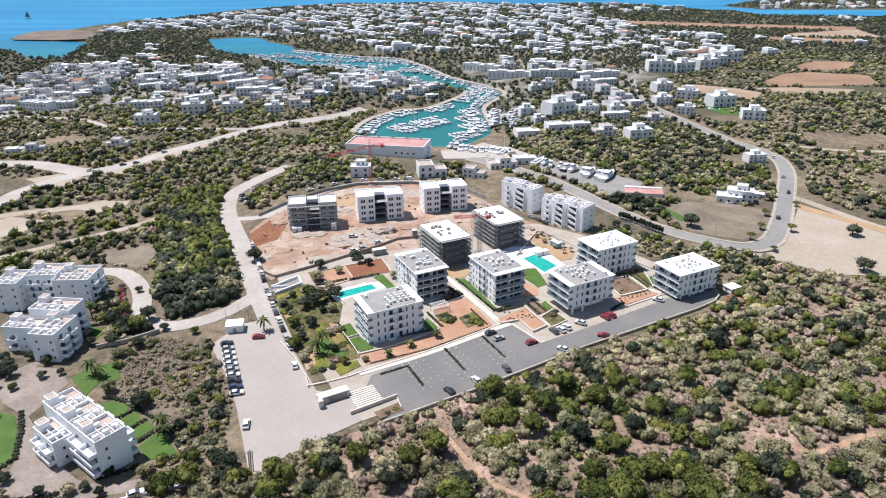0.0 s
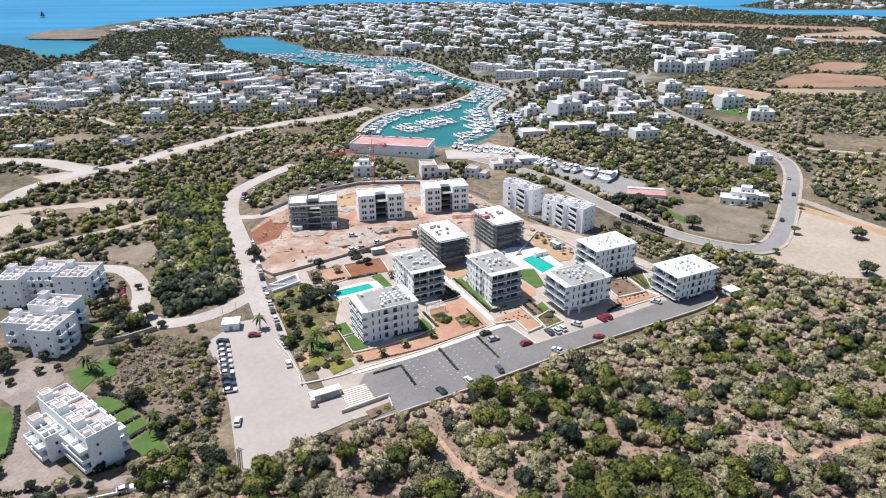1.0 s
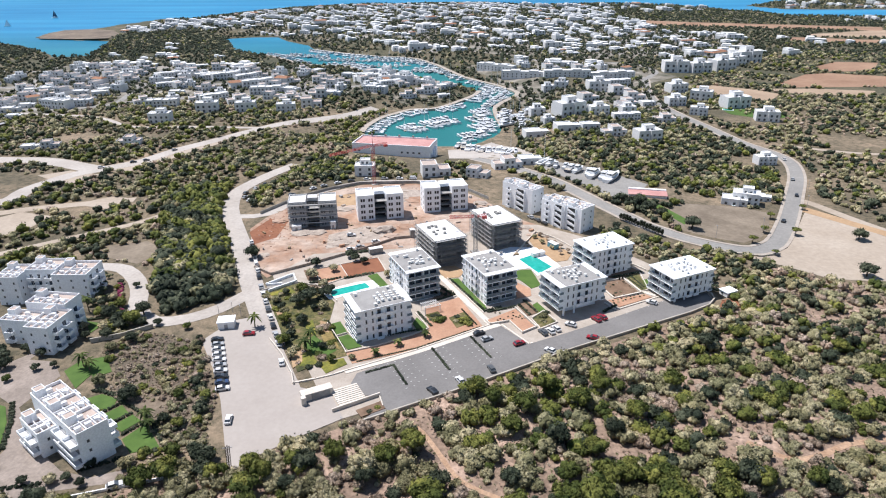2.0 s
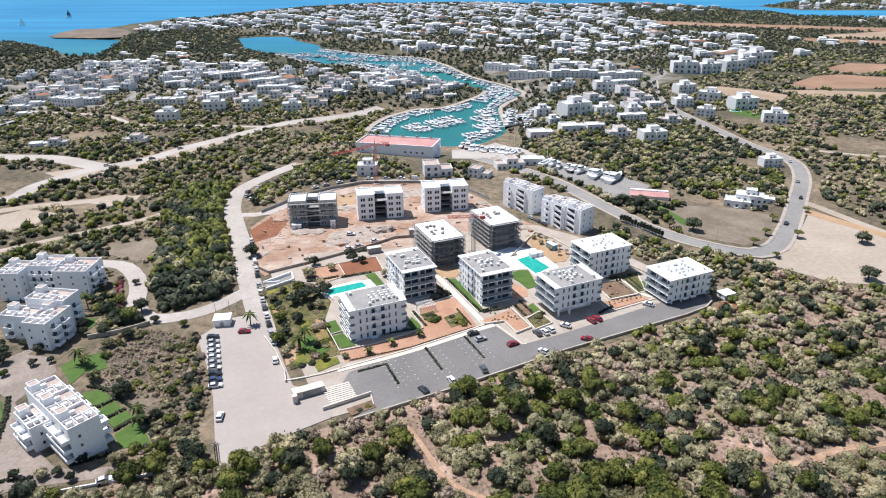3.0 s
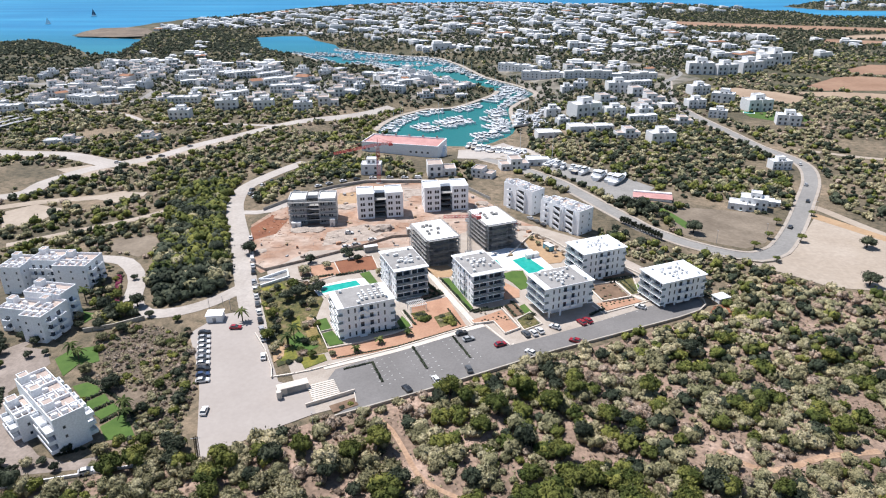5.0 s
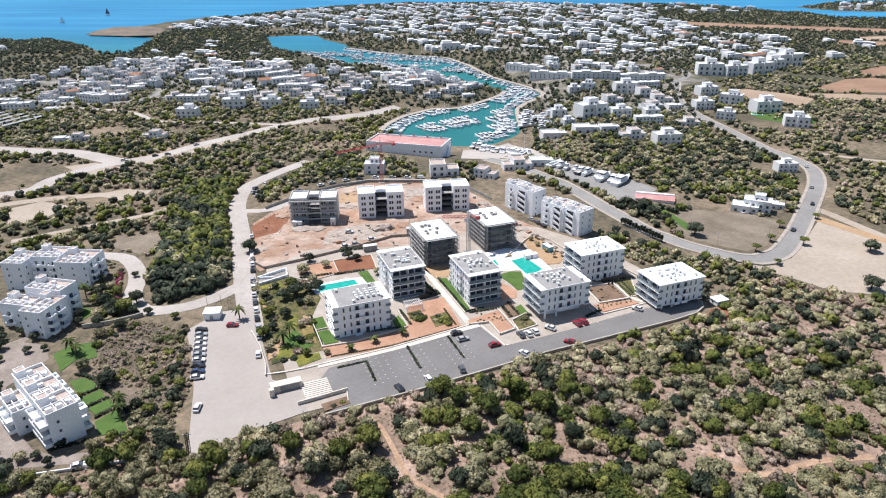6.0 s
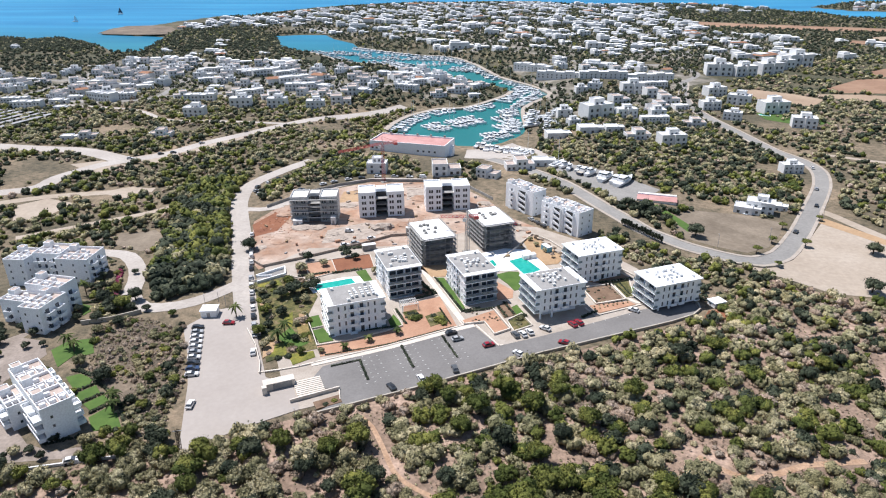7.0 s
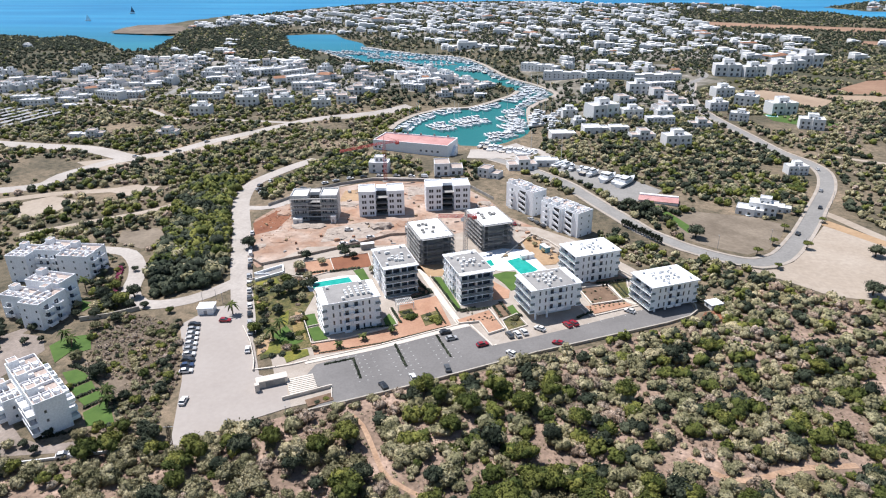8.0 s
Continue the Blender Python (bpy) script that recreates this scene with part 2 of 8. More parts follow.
def sea_material():
    m, nt, b = material("sea_water", 0.4)
    geo = nt.nodes.new("ShaderNodeNewGeometry")
    sep = nt.nodes.new("ShaderNodeSeparateXYZ")
    nt.links.new(geo.outputs["Position"], sep.inputs[0])
    far = nt.nodes.new("ShaderNodeMapRange")
    far.inputs["From Min"].default_value, far.inputs["From Max"].default_value = 800, 1350
    nt.links.new(sep.outputs["Y"], far.inputs["Value"])
    shore = mix(nt, noise_node(nt, 0.02, 3, 0.5, "World"), (0.019, 0.138, 0.146), (0.030, 0.181, 0.185))
    stretch = nt.nodes.new("ShaderNodeMapping")
    stretch.inputs["Scale"].default_value = (0.002, 0.012, 1.0)
    nt.links.new(geo.outputs["Position"], stretch.inputs["Vector"])
    swell = nt.nodes.new("ShaderNodeTexNoise")
    swell.inputs["Scale"].default_value, swell.inputs["Detail"].default_value = 1.0, 6.0
    nt.links.new(stretch.outputs[0], swell.inputs["Vector"])
    deep = ramp(nt, swell.outputs["Fac"], [(0.3, (0.017, 0.163, 0.335)), (0.5, (0.028, 0.211, 0.396)), (0.7, (0.047, 0.275, 0.464))])
    nt.links.new(mix(nt, far.outputs[0], shore, deep), b.inputs["Base Color"])
    bump(nt, b, noise_node(nt, 0.35, 4, 0.6, "World"), 0.3, 0.5)
    b.inputs["IOR"].default_value = 1.33
    b.inputs["Specular IOR Level"].default_value = 0.12
    return m


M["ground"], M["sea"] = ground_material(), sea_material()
m, nt, b = material("pool_water", 0.06)
nt.links.new(ramp(nt, noise_node(nt, 0.5, 3, 0.6, "World"), [(0.35, (0.011, 0.317, 0.255)), (0.65, (0.026, 0.396, 0.326))]), b.inputs["Base Color"])
bump(nt, b, noise_node(nt, 1.5, 3, 0.5, "World"), 0.2, 0.05)
M["pool"] = m

# ---- building helpers ----
RNG = random.Random(7)


def link(name, bm, mat, parent=None, smooth=False):
    me = bpy.data.meshes.new(name)
    bm.to_mesh(me)
    bm.free()
    mats = mat if isinstance(mat, (list, tuple)) else [mat]
    for one in mats:
        me.materials.append(one)
    if smooth:
        me.polygons.foreach_set("use_smooth", [True] * len(me.polygons))
    ob = new(name, me)
    if parent is not None:
        ob.parent = parent
    return ob


def part(name, bm, mat, parent, label="", at=None, smooth=False):
    ob = link(name, bm, mat, parent, smooth)
    if at is not None:
        ob.matrix_basis = at
    return tagged(ob, label)


def again(ob, at, parent=None):
    """Another object on the same mesh."""
    o = ob.copy()
    scene.collection.objects.link(o)
    o.parent = parent if parent is not None else ob.parent
    o.matrix_basis = at
    return o


def empty(name, m, label, category, group="", kind=""):
    e = new(name)
    e.empty_display_size = 0.5
    e.matrix_basis = m
    return tagged(e, label, category, group, kind)


def box(bm, x0, x1, y0, y1, z0, z1, mi=0, taper=0.0):
    """An upright box; taper pulls its top in, in metres."""
    t = taper
    vs = [bm.verts.new(p) for p in ((x0, y0, z0), (x1, y0, z0), (x1, y1, z0), (x0, y1, z0), (x0 + t, y0 + t, z1), (x1 - t, y0 + t, z1), (x1 - t, y1 - t, z1), (x0 + t, y1 - t, z1))]
    for f in ((3, 2, 1, 0), (4, 5, 6, 7), (0, 1, 5, 4), (1, 2, 6, 5), (2, 3, 7, 6), (3, 0, 4, 7)):
        bm.faces.new([vs[i] for i in f]).material_index = mi
    return vs


def boxes(*specs):
    bm = bmesh.new()
    for s in specs:
        box(bm, *s)
    return bm


def ring(bm, x0, x1, y0, y1, z0, z1, w, mi=0):
    """A parapet round a rectangle."""
    box(bm, x0, x1, y0, y0 + w, z0, z1, mi)
    box(bm, x0, x1, y1 - w, y1, z0, z1, mi)
    box(bm, x0, x0 + w, y0 + w, y1 - w, z0, z1, mi)
    box(bm, x1 - w, x1, y0 + w, y1 - w, z0, z1, mi)


def volume(bm, x0, x1, y0, y1, z0, h, par=0.6, w=0.25):
    """One closed body with a sunk flat roof inside its parapet; the roof has the second material."""
    def loop(i, z):
        return [bm.verts.new(p) for p in ((x0 + i, y0 + i, z), (x1 - i, y0 + i, z), (x1 - i, y1 - i, z), (x0 + i, y1 - i, z))]
    rows = [loop(0, z0), loop(0, h + par), loop(w, h + par), loop(w, h)]
    for a, c in zip(rows, rows[1:]):
        for i in range(4):
            j = (i + 1) % 4
            bm.faces.new((a[i], a[j], c[j], c[i]))
    bm.faces.new(rows[3]).material_index = 1
    bm.faces.new(rows[0][::-1])


def tube(bm, a, b, r0, r1, sides=6, mi=0):
    a, b = Vector(a), Vector(b)
    q = (b - a).to_track_quat("Z", "Y").to_matrix()
    rings = []
    for c, r in ((a, r0), (b, r1)):
        rings.append([bm.verts.new(c + q @ Vector((r * math.cos(6.2832 * i / sides), r * math.sin(6.2832 * i / sides), 0))) for i in range(sides)])
    for i in range(sides):
        j = (i + 1) % sides
        bm.faces.new((rings[0][i], rings[0][j], rings[1][j], rings[1][i])).material_index = mi
    bm.faces.new(rings[1]).material_index = mi
    bm.faces.new(rings[0][::-1]).material_index = mi


def mesh_from(name, verts, faces, mats, mat_index=None):
    me = bpy.data.meshes.new(name)
    n, k = len(faces), faces.shape[1]
    me.vertices.add(len(verts))
    me.vertices.foreach_set("co", np.asarray(verts, dtype=np.float32).ravel())
    me.loops.add(n * k)
    me.loops.foreach_set("vertex_index", np.asarray(faces, dtype=np.int32).ravel())
    me.polygons.add(n)
    me.polygons.foreach_set("loop_start", np.arange(0, n * k, k, dtype=np.int32))
    for one in mats:
        me.materials.append(one)
    if mat_index is not None:
        me.polygons.foreach_set("material_index", np.asarray(mat_index, dtype=np.int32))
    me.update(calc_edges=True)
    return me


def smooth(me):
    me.polygons.foreach_set("use_smooth", np.ones(len(me.polygons), dtype=bool))
    return me


# ---- the lie of the land ----
SEA = -12.0
COAST = [(-3400, -400), (-3400, 1120), (-1100, 1110), (-885, 1090), (-810, 1046), (-794, 1108), (-728, 1064), (-667, 1009), (-617, 959), (-590, 918), (-548, 930), (-556, 957), (-582, 1039),
         (-622, 1146), (-700, 1157), (-772, 1172), (-802, 1204), (-816, 1272), (-800, 1322), (-766, 1338), (-762, 1397), (-725, 1435), (-699, 1488), (-618, 1516), (-613, 1605), (-560, 1740), (-497, 1834), (-395, 1937), (-306, 1980),
         (17, 1973), (107, 1885), (200, 1930), (327, 1965), (459, 1878), (525, 1857), (613, 1906), (642, 1729), (675, 1696), (665, 1604), (667, 1522), (788, 1497), (1200, 1470), (3400, 1430), (3400, -400)]
HEADLAND = [(706, 1914), (720, 1854), (765, 1772), (908, 1750), (1300, 1745), (3400, 1800), (3400, 2300), (1073, 2170), (917, 2147), (786, 2010)]
HARBOUR = [(-80, 515), (-78.5, 538), (-71, 566), (-61, 582), (-50, 597), (-32, 601), (-17.5, 616), (-3, 643), (9, 668), (14, 692), (5, 717), (-7, 728), (-29, 738), (-46, 753), (-63, 780),
           (-82, 805), (-114, 812), (-139, 833), (-159, 859), (-199, 872), (-230, 888), (-250, 916), (-293, 965), (-310, 976), (-351, 1019), (-376, 1060), (-427, 1176), (-392, 1195), (-351, 1196),
           (-318, 1137), (-268, 1078), (-242, 1017), (-182, 972), (-136, 945), (-86, 928), (-50, 869), (-32, 825), (-8, 770), (24, 725), (44.5, 685), (40, 662), (27, 631), (21, 606), (22.6, 570),
           (26, 537), (20, 511), (4, 485), (-17, 480), (-29, 500)]


def inside(poly, x, y):
    x, y = np.asarray(x, float), np.asarray(y, float)
    r = np.zeros(np.broadcast(x, y).shape, bool)
    for (ax, ay), (bx, by) in zip(poly, poly[1:] + poly[:1]):
        if ay != by:
            r ^= ((ay > y) != (by > y)) & (x < (bx - ax) * (y - ay) / (by - ay) + ax)
    return r


def line_distance(pts, x, y, closed=False):
    x, y = np.asarray(x, float), np.asarray(y, float)
    d = np.full(np.broadcast(x, y).shape, 1e9)
    for (ax, ay), (bx, by) in zip(pts, pts[1:] + (pts[:1] if closed else [])):
        ux, uy = bx - ax, by - ay
        t = np.clip(((x - ax) * ux + (y - ay) * uy) / (ux * ux + uy * uy + 1e-9), 0, 1)
        d = np.minimum(d, np.hypot(x - ax - t * ux, y - ay - t * uy))
    return d


def ease(a):
    u = np.clip(a, 0, 1)
    return u * u * (3 - 2 * u)


def land(x, y):
    """The height of dry ground, shores left aside."""
    high = -2.0 - 4.0 * ease((x - 90) / 80) - 3.0 * ease((-x - 110) / 120) - 1.0 * ease((y - 330) / 120) + 2.5 * ease((y - 900) / 400)
    high = high - 6.5 * ease(1.4 - np.hypot(x + 760, y - 1260) / 190) - 7.0 * ease((y - 1640) / 40) * ease((x - 500) / 60)
    quay = 1 - ease((line_distance(HARBOUR, x, y, True) - 14) / 60)
    return high * (1 - quay) + (SEA + 1.6) * quay


def shore(x, y):
    """Metres from the water's edge, inland positive."""
    dry = (inside(COAST, x, y) & ~inside(HARBOUR, x, y)) | inside(HEADLAND, x, y)
    d = np.minimum(np.minimum(line_distance(COAST, x, y, True), line_distance(HARBOUR, x, y, True)), line_distance(HEADLAND, x, y, True))
    return np.where(dry, d, -d)


def height(x, y):
    s = shore(x, y)
    k = ease((s + 2) / 8)
    return land(x, y) * k + (SEA - 4.0) * (1 - k)


def steps(*spans):
    out = []
    for a, b, d in spans:
        out += list(np.arange(a, b, d))
    return np.array(out + [spans[-1][1]], float)


def ground_sheet():
    xs = steps((-3400, -1000, 120), (-1000, -360, 16), (-360, 300, 6), (300, 900, 16), (900, 3400, 120))
    ys = steps((-400, 60, 40), (60, 560, 6), (560, 1250, 8), (1250, 1800, 14), (1800, 2200, 25), (2200, 2700, 80))
    gx, gy = np.meshgrid(xs, ys)
    h = height(gx, gy)
    v = np.stack([gx, gy, h], -1).reshape(-1, 3)
    i = np.arange((len(ys) - 1) * len(xs)).reshape(len(ys) - 1, len(xs))[:, :-1].ravel()
    f = np.stack([i, i + 1, i + 1 + len(xs), i + len(xs)], -1)
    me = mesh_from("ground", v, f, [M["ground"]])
    me.polygons.foreach_set("use_smooth", [True] * len(me.polygons))
    return tagged(new("ground", me), "dry scrubland ground of tan earth and tufted grass", "ground", kind="structure")


ground_sheet()
bm = bmesh.new()
bmesh.ops.create_grid(bm, x_segments=40, y_segments=40, size=4500)
ob = link("water", bm, M["sea"])
ob.location = (0, 2500, SEA)
tagged(ob, "blue sea and turquoise harbour water", "water", kind="structure")


def drape(name, poly, mat, lift, label, category="ground", step=8.0, kind="structure", flat=None):
    """A sheet laid over the ground inside an outline, with a skirt so that it has an edge."""
    bm = bmesh.new()
    f = bm.faces.new([bm.verts.new((x, y, 0)) for x, y in poly])
    if f.normal.z < 0 or f.calc_area() == 0:
        f.normal_flip()
    bm.normal_update()
    for axis in (0, 1):
        lo, hi = min(p[axis] for p in poly), max(p[axis] for p in poly)
        for c in np.arange(math.floor(lo / step) * step + step, hi, step):
            co, no = [0, 0, 0], [0, 0, 0]
            co[axis], no[axis] = c, 1
            bmesh.ops.bisect_plane(bm, geom=bm.verts[:] + bm.edges[:] + bm.faces[:], plane_co=co, plane_no=no)
    bmesh.ops.triangulate(bm, faces=bm.faces[:])
    for v in bm.verts:
        v.co.z = (float(land(v.co.x, v.co.y)) if flat is None else flat) + lift
    edge = [e for e in bm.edges if e.is_boundary]
    low = bmesh.ops.extrude_edge_only(bm, edges=edge)["geom"]
    for v in low:
        if isinstance(v, bmesh.types.BMVert):
            v.co.z -= 0.6
    bmesh.ops.recalc_face_normals(bm, faces=bm.faces[:])
    if sum(f.normal.z * f.calc_area() for f in bm.faces) < 0:
        bmesh.ops.reverse_faces(bm, faces=bm.faces[:])
    return tagged(link(name, bm, mat), label, category, kind=kind)


def curve_points(pts, step=6.0):
    """A smooth line through the points."""
    p = [Vector((*q, 0)) for q in pts]
    p = [2 * p[0] - p[1]] + p + [2 * p[-1] - p[-2]]
    out = []
    for i in range(1, len(p) - 2):
        n = max(2, int((p[i + 1] - p[i]).length / step))
        for k in range(n):
            t = k / n
            out.append(0.5 * (2 * p[i] + (p[i + 1] - p[i - 1]) * t + (2 * p[i - 1] - 5 * p[i] + 4 * p[i + 1] - p[i + 2]) * t * t + (3 * p[i] - p[i - 1] - 3 * p[i + 1] + p[i + 2]) * t ** 3))
    out.append(p[-2])
    return [(v.x, v.y) for v in out]


KEEP_OFF = []      # outlines where nothing grows
ROAD_LINES = []    # road middles and half widths


def ribbon(pts, width, lift, thick=0.5):
    bm = bmesh.new()
    rows = []
    for i, (x, y) in enumerate(pts):
        a, c = pts[max(0, i - 1)], pts[min(len(pts) - 1, i + 1)]
        d = Vector((c[0] - a[0], c[1] - a[1])).normalized()
        n = Vector((-d.y, d.x))
        row = []
        for s in (-0.5, -0.17, 0.17, 0.5):
            q = Vector((x, y)) + n * (s * width)
            row.append(bm.verts.new((q.x, q.y, float(land(q.x, q.y)) + lift)))
        q0, q1 = row[0].co, row[3].co
        row = [bm.verts.new((q0.x, q0.y, q0.z - thick))] + row + [bm.verts.new((q1.x, q1.y, q1.z - thick))]
        rows.append(row)
    for r0, r1 in zip(rows, rows[1:]):
        for k in range(5):
            bm.faces.new((r0[k + 1], r0[k], r1[k], r1[k + 1]))
    bmesh.ops.recalc_face_normals(bm, faces=bm.faces[:])
    if sum(f.normal.z * f.calc_area() for f in bm.faces) < 0:
        bmesh.ops.reverse_faces(bm, faces=bm.faces[:])
    return bm


def road(name, pts, width, mat, label, lift=0.12, kerb=0.0):
    line = curve_points(pts)
    ROAD_LINES.append((line, width / 2))
    ob = tagged(link(name, ribbon(line, width, lift), mat), label, "road", kind="structure")
    if kerb:
        for side in (-1, 1):
            edge = []
            for i, (x, y) in enumerate(line):
                a, c = line[max(0, i - 1)], line[min(len(line) - 1, i + 1)]
                d = Vector((c[0] - a[0], c[1] - a[1])).normalized()
                edge.append((x - d.y * side * (width / 2 + kerb / 2), y + d.x * side * (width / 2 + kerb / 2)))
            tagged(link("pavement", ribbon(edge, kerb, lift + 0.14), M["paving"]), "pale concrete pavement along the road", "pavement", kind="structure")
    return ob


def low_wall(pts, h, thick, mat, label, z0=None, name="boundary_wall", cat="wall", kind="structure"):
    bm = bmesh.new()
    for (ax, ay), (bx, by) in zip(pts, pts[1:]):
        d = Vector((bx - ax, by - ay))
        n = max(1, int(d.length / 8))
        u = d.normalized()
        s = Vector((-u.y, u.x)) * thick / 2
        for k in range(n):
            p, q = Vector((ax, ay)) + d * (k / n), Vector((ax, ay)) + d * ((k + 1) / n) + u * (thick * 0.5 if k == n - 1 else 0)
            g = [float(land(v.x, v.y)) if z0 is None else z0 for v in (p, q)]
            c = []
            for v, z in ((p, g[0]), (q, g[1])):
                for sd in (-1, 1):
                    c.append([bm.verts.new((v.x + s.x * sd, v.y + s.y * sd, z - 0.4)), bm.verts.new((v.x + s.x * sd, v.y + s.y * sd, z + h))])
            for f in ((c[0][0], c[2][0], c[2][1], c[0][1]), (c[3][0], c[1][0], c[1][1], c[3][1]), (c[0][1], c[2][1], c[3][1], c[1][1]), (c[1][0], c[0][0], c[0][1], c[1][1]), (c[2][0], c[3][0], c[3][1], c[2][1])):
                bm.faces.new(f)
    return tagged(link(name, bm, mat), label, cat, kind=kind)


# roads
road("main_road", [(-330, 300), (-259, 328), (-254, 354), (-245, 382), (-232, 396), (-216, 412), (-202, 443), (-183, 469), (-159, 502), (-131, 533), (-108, 562), (-85, 600)], 11.5, M["road"], "pale dusty main road through scrubland")
road("side_road", [(-420, 424), (-324, 416), (-281, 414), (-238, 396)], 14.0, M["road"], "pale dusty side road meeting the main road", lift=0.1)
road("access_road", [(-106, 400), (-118, 372), (-125, 345), (-121, 322), (-113, 302), (-98, 271), (-85, 242), (-71, 213), (-57, 186)], 9.0, M["road"], "pale gravel access road lined with parked cars")
road("site_road", [(-116, 306), (-98, 310), (-85, 336), (-72, 352), (-58, 363), (-40, 366), (-14, 366)], 5.5, M["road"], "pale dirt road round the building site", lift=0.1)
road("loop_road", [(8, 418), (28, 400), (52, 373), (64, 352), (74, 333), (85.5, 312.3), (92, 301), (100.6, 292.4), (108, 286), (118.2, 281), (128, 278), (137, 278.5), (146, 285), (153.2, 294), (168.3, 320.3), (185.4, 354.4), (205, 396), (214, 428), (211, 450), (200.7, 474), (192, 513), (179, 571), (173, 617), (177, 671), (190, 740)], 7.5, M["greyroad"], "grey asphalt road curving past villas", kerb=1.6)
road("gravel_track", [(187, 352), (192, 344), (199, 328), (214, 300), (250, 250)], 6.0, M["paleearth"], "pale earth track beside the scrub", lift=0.09)
road("villa_road", [(-162, 248), (-150, 247.5), (-140, 245), (-129, 234), (-122, 222), (-117, 210), (-107, 201.5), (-95, 204), (-86, 212), (-79, 224)], 7.0, M["road"], "pale concrete road curving round the holiday flats", lift=0.09)
road("foot_path", [(-8, 149), (-3.9, 145), (0.9, 137.2), (5.4, 129.2), (10, 125), (16, 122), (24, 118)], 1.4, M["bare"], "narrow brown earth footpath through scrub", lift=0.08)
road("earth_track", [(84, 145), (87.8, 141.8), (91.3, 139.5), (96.8, 138.9), (103.6, 141.8), (111.2, 146), (118, 148), (128, 151)], 1.9, M["bare"], "bare pale earth track through scrub", lift=0.08)
road("earth_track", [(-330, 285), (-270, 300), (-235, 320), (-205, 330), (-180, 335)], 7.5, M["paleearth"], "bare earth track between shrubs", lift=0.08)
road("earth_track", [(-210, 262), (-180, 285), (-160, 300), (-140, 330)], 5.0, M["paleearth"], "bare earth track between shrubs", lift=0.08)
road("back_lane", [(-159, 502), (-215, 512), (-270, 512), (-320, 545), (-400, 560)], 5.0, M["road"], "pale lane behind the villas", lift=0.07)
road("field_track", [(225, 470), (270, 450), (330, 445), (420, 430)], 5.0, M["paleearth"], "pale pink earth track across the scrub", lift=0.08)

# open surfaces
DEV = [(-74, 240), (-52, 190), (-34, 157), (-27, 150), (88, 214), (96, 219), (101, 226), (100, 235), (80, 262), (62, 284), (40, 300), (26, 300), (7, 290), (-20, 270), (-62, 262)]
SITE = [(-84, 247), (-100, 290), (-96, 308), (-84, 332), (-70, 348), (-56, 359), (-26, 362), (0, 352), (14, 335), (26, 312), (44, 296), (58, 286), (50, 276), (26, 258), (-15, 264), (-40, 262), (-62, 256), (-76, 238)]
LOT = [(-84, 189), (-78, 203), (-66, 208), (-61.6, 200.5), (-54, 184.5), (-47, 171.5), (-43, 164), (-33, 161), (-27, 150), (-36, 143), (-49.1, 131.9), (-52.2, 126.1), (-65.5, 157), (-74, 173)]
PARK = [(-27, 172), (5, 195.5), (19, 203.5), (28.5, 191.5), (41, 198.5), (54, 206.5), (96, 233.5), (100, 231), (100.5, 226), (97, 221), (88.5, 215.3), (43.5, 189.3), (5.6, 164.7), (-22, 148.7), (-16.8, 155.5), (-18.2, 160.6), (-24.5, 160.8), (-28, 166)]
YARD = [(38, 412), (52, 416), (80, 398), (108, 366), (97, 346), (84, 342), (77, 350), (61, 378)]
SANDLOT = [(126, 271.5), (141, 273.5), (153, 284), (174, 319), (184, 336), (206, 300), (228, 268), (206, 250), (181, 252), (158, 253), (145, 262)]
KEEP_OFF += [[(-111, 160), (-104, 161), (-93, 152), (-74, 136.5), (-80, 130), (-92, 143), (-103, 152)], [(-124, 170), (-113, 179), (-105, 170), (-112, 160)]]
DRY_GRASS = [(-64, 134), (-67, 157), (-75, 171), (-86, 187), (-104, 192), (-112, 183), (-98, 158), (-88, 152), (-74, 140)]
drape("dry_grass", DRY_GRASS, M["fallow"], 0.03, "brown dry grass of a fallow plot")
KEEP_OFF += [DEV, SITE, LOT, PARK, YARD, SANDLOT, [(91, 336), (117, 336), (119, 362), (93, 362)]]
drape("building_site", SITE, M["sand"], 0.06, "orange and pale earth of the building site")
drape("estate_ground", DEV, M["paving"], 0.11, "pale paved ground between the apartment blocks")
drape("gravel_lot", LOT, M["lot"], 0.18, "pale dusty gravel parking lot")
drape("car_park", PARK, M["asphalt"], 0.24, "grey asphalt car park with white bay marks", category="car park")
drape("boat_yard", YARD, M["greyroad"], 0.1, "grey hardstanding of the boat yard")
drape("sand_lot", SANDLOT, M["paleearth"], 0.1, "bare pale earth lot")
drape("ochre_bank", [(180, 334), (186, 339), (204, 314), (234, 276), (227, 269), (205, 302)], M["ochre"], 0.14, "bank of ochre earth beside the track")
for poly in ([(-244, 304), (-234, 317), (-213, 311), (-215, 294), (-225, 278)], [(-212, 329), (-197, 341), (-182, 337), (-189, 321)], [(-160, 270), (-144, 275), (-128, 262), (-137, 250), (-154, 257)], [(-236, 402), (-211, 428), (-180, 474), (-174, 464), (-200, 414), (-214, 387)], [(-266, 381), (-251, 392), (-227, 384), (-236, 362)]):
    drape("bare_ground", poly, M["grassfield" if poly[0][0] == -160 else "paleearth"], 0.07, "bare pale earth between shrubs and tracks")
    KEEP_OFF.append(poly)
FIELD_A = [(109, 296), (120, 290), (134, 286.5), (146, 296), (156, 313), (163, 330), (150, 338), (118, 336), (106, 320)]
drape("fallow_field", FIELD_A, M["grassfield"], 0.05, "fallow stubble field inside the road loop")
KEEP_OFF.append(FIELD_A)
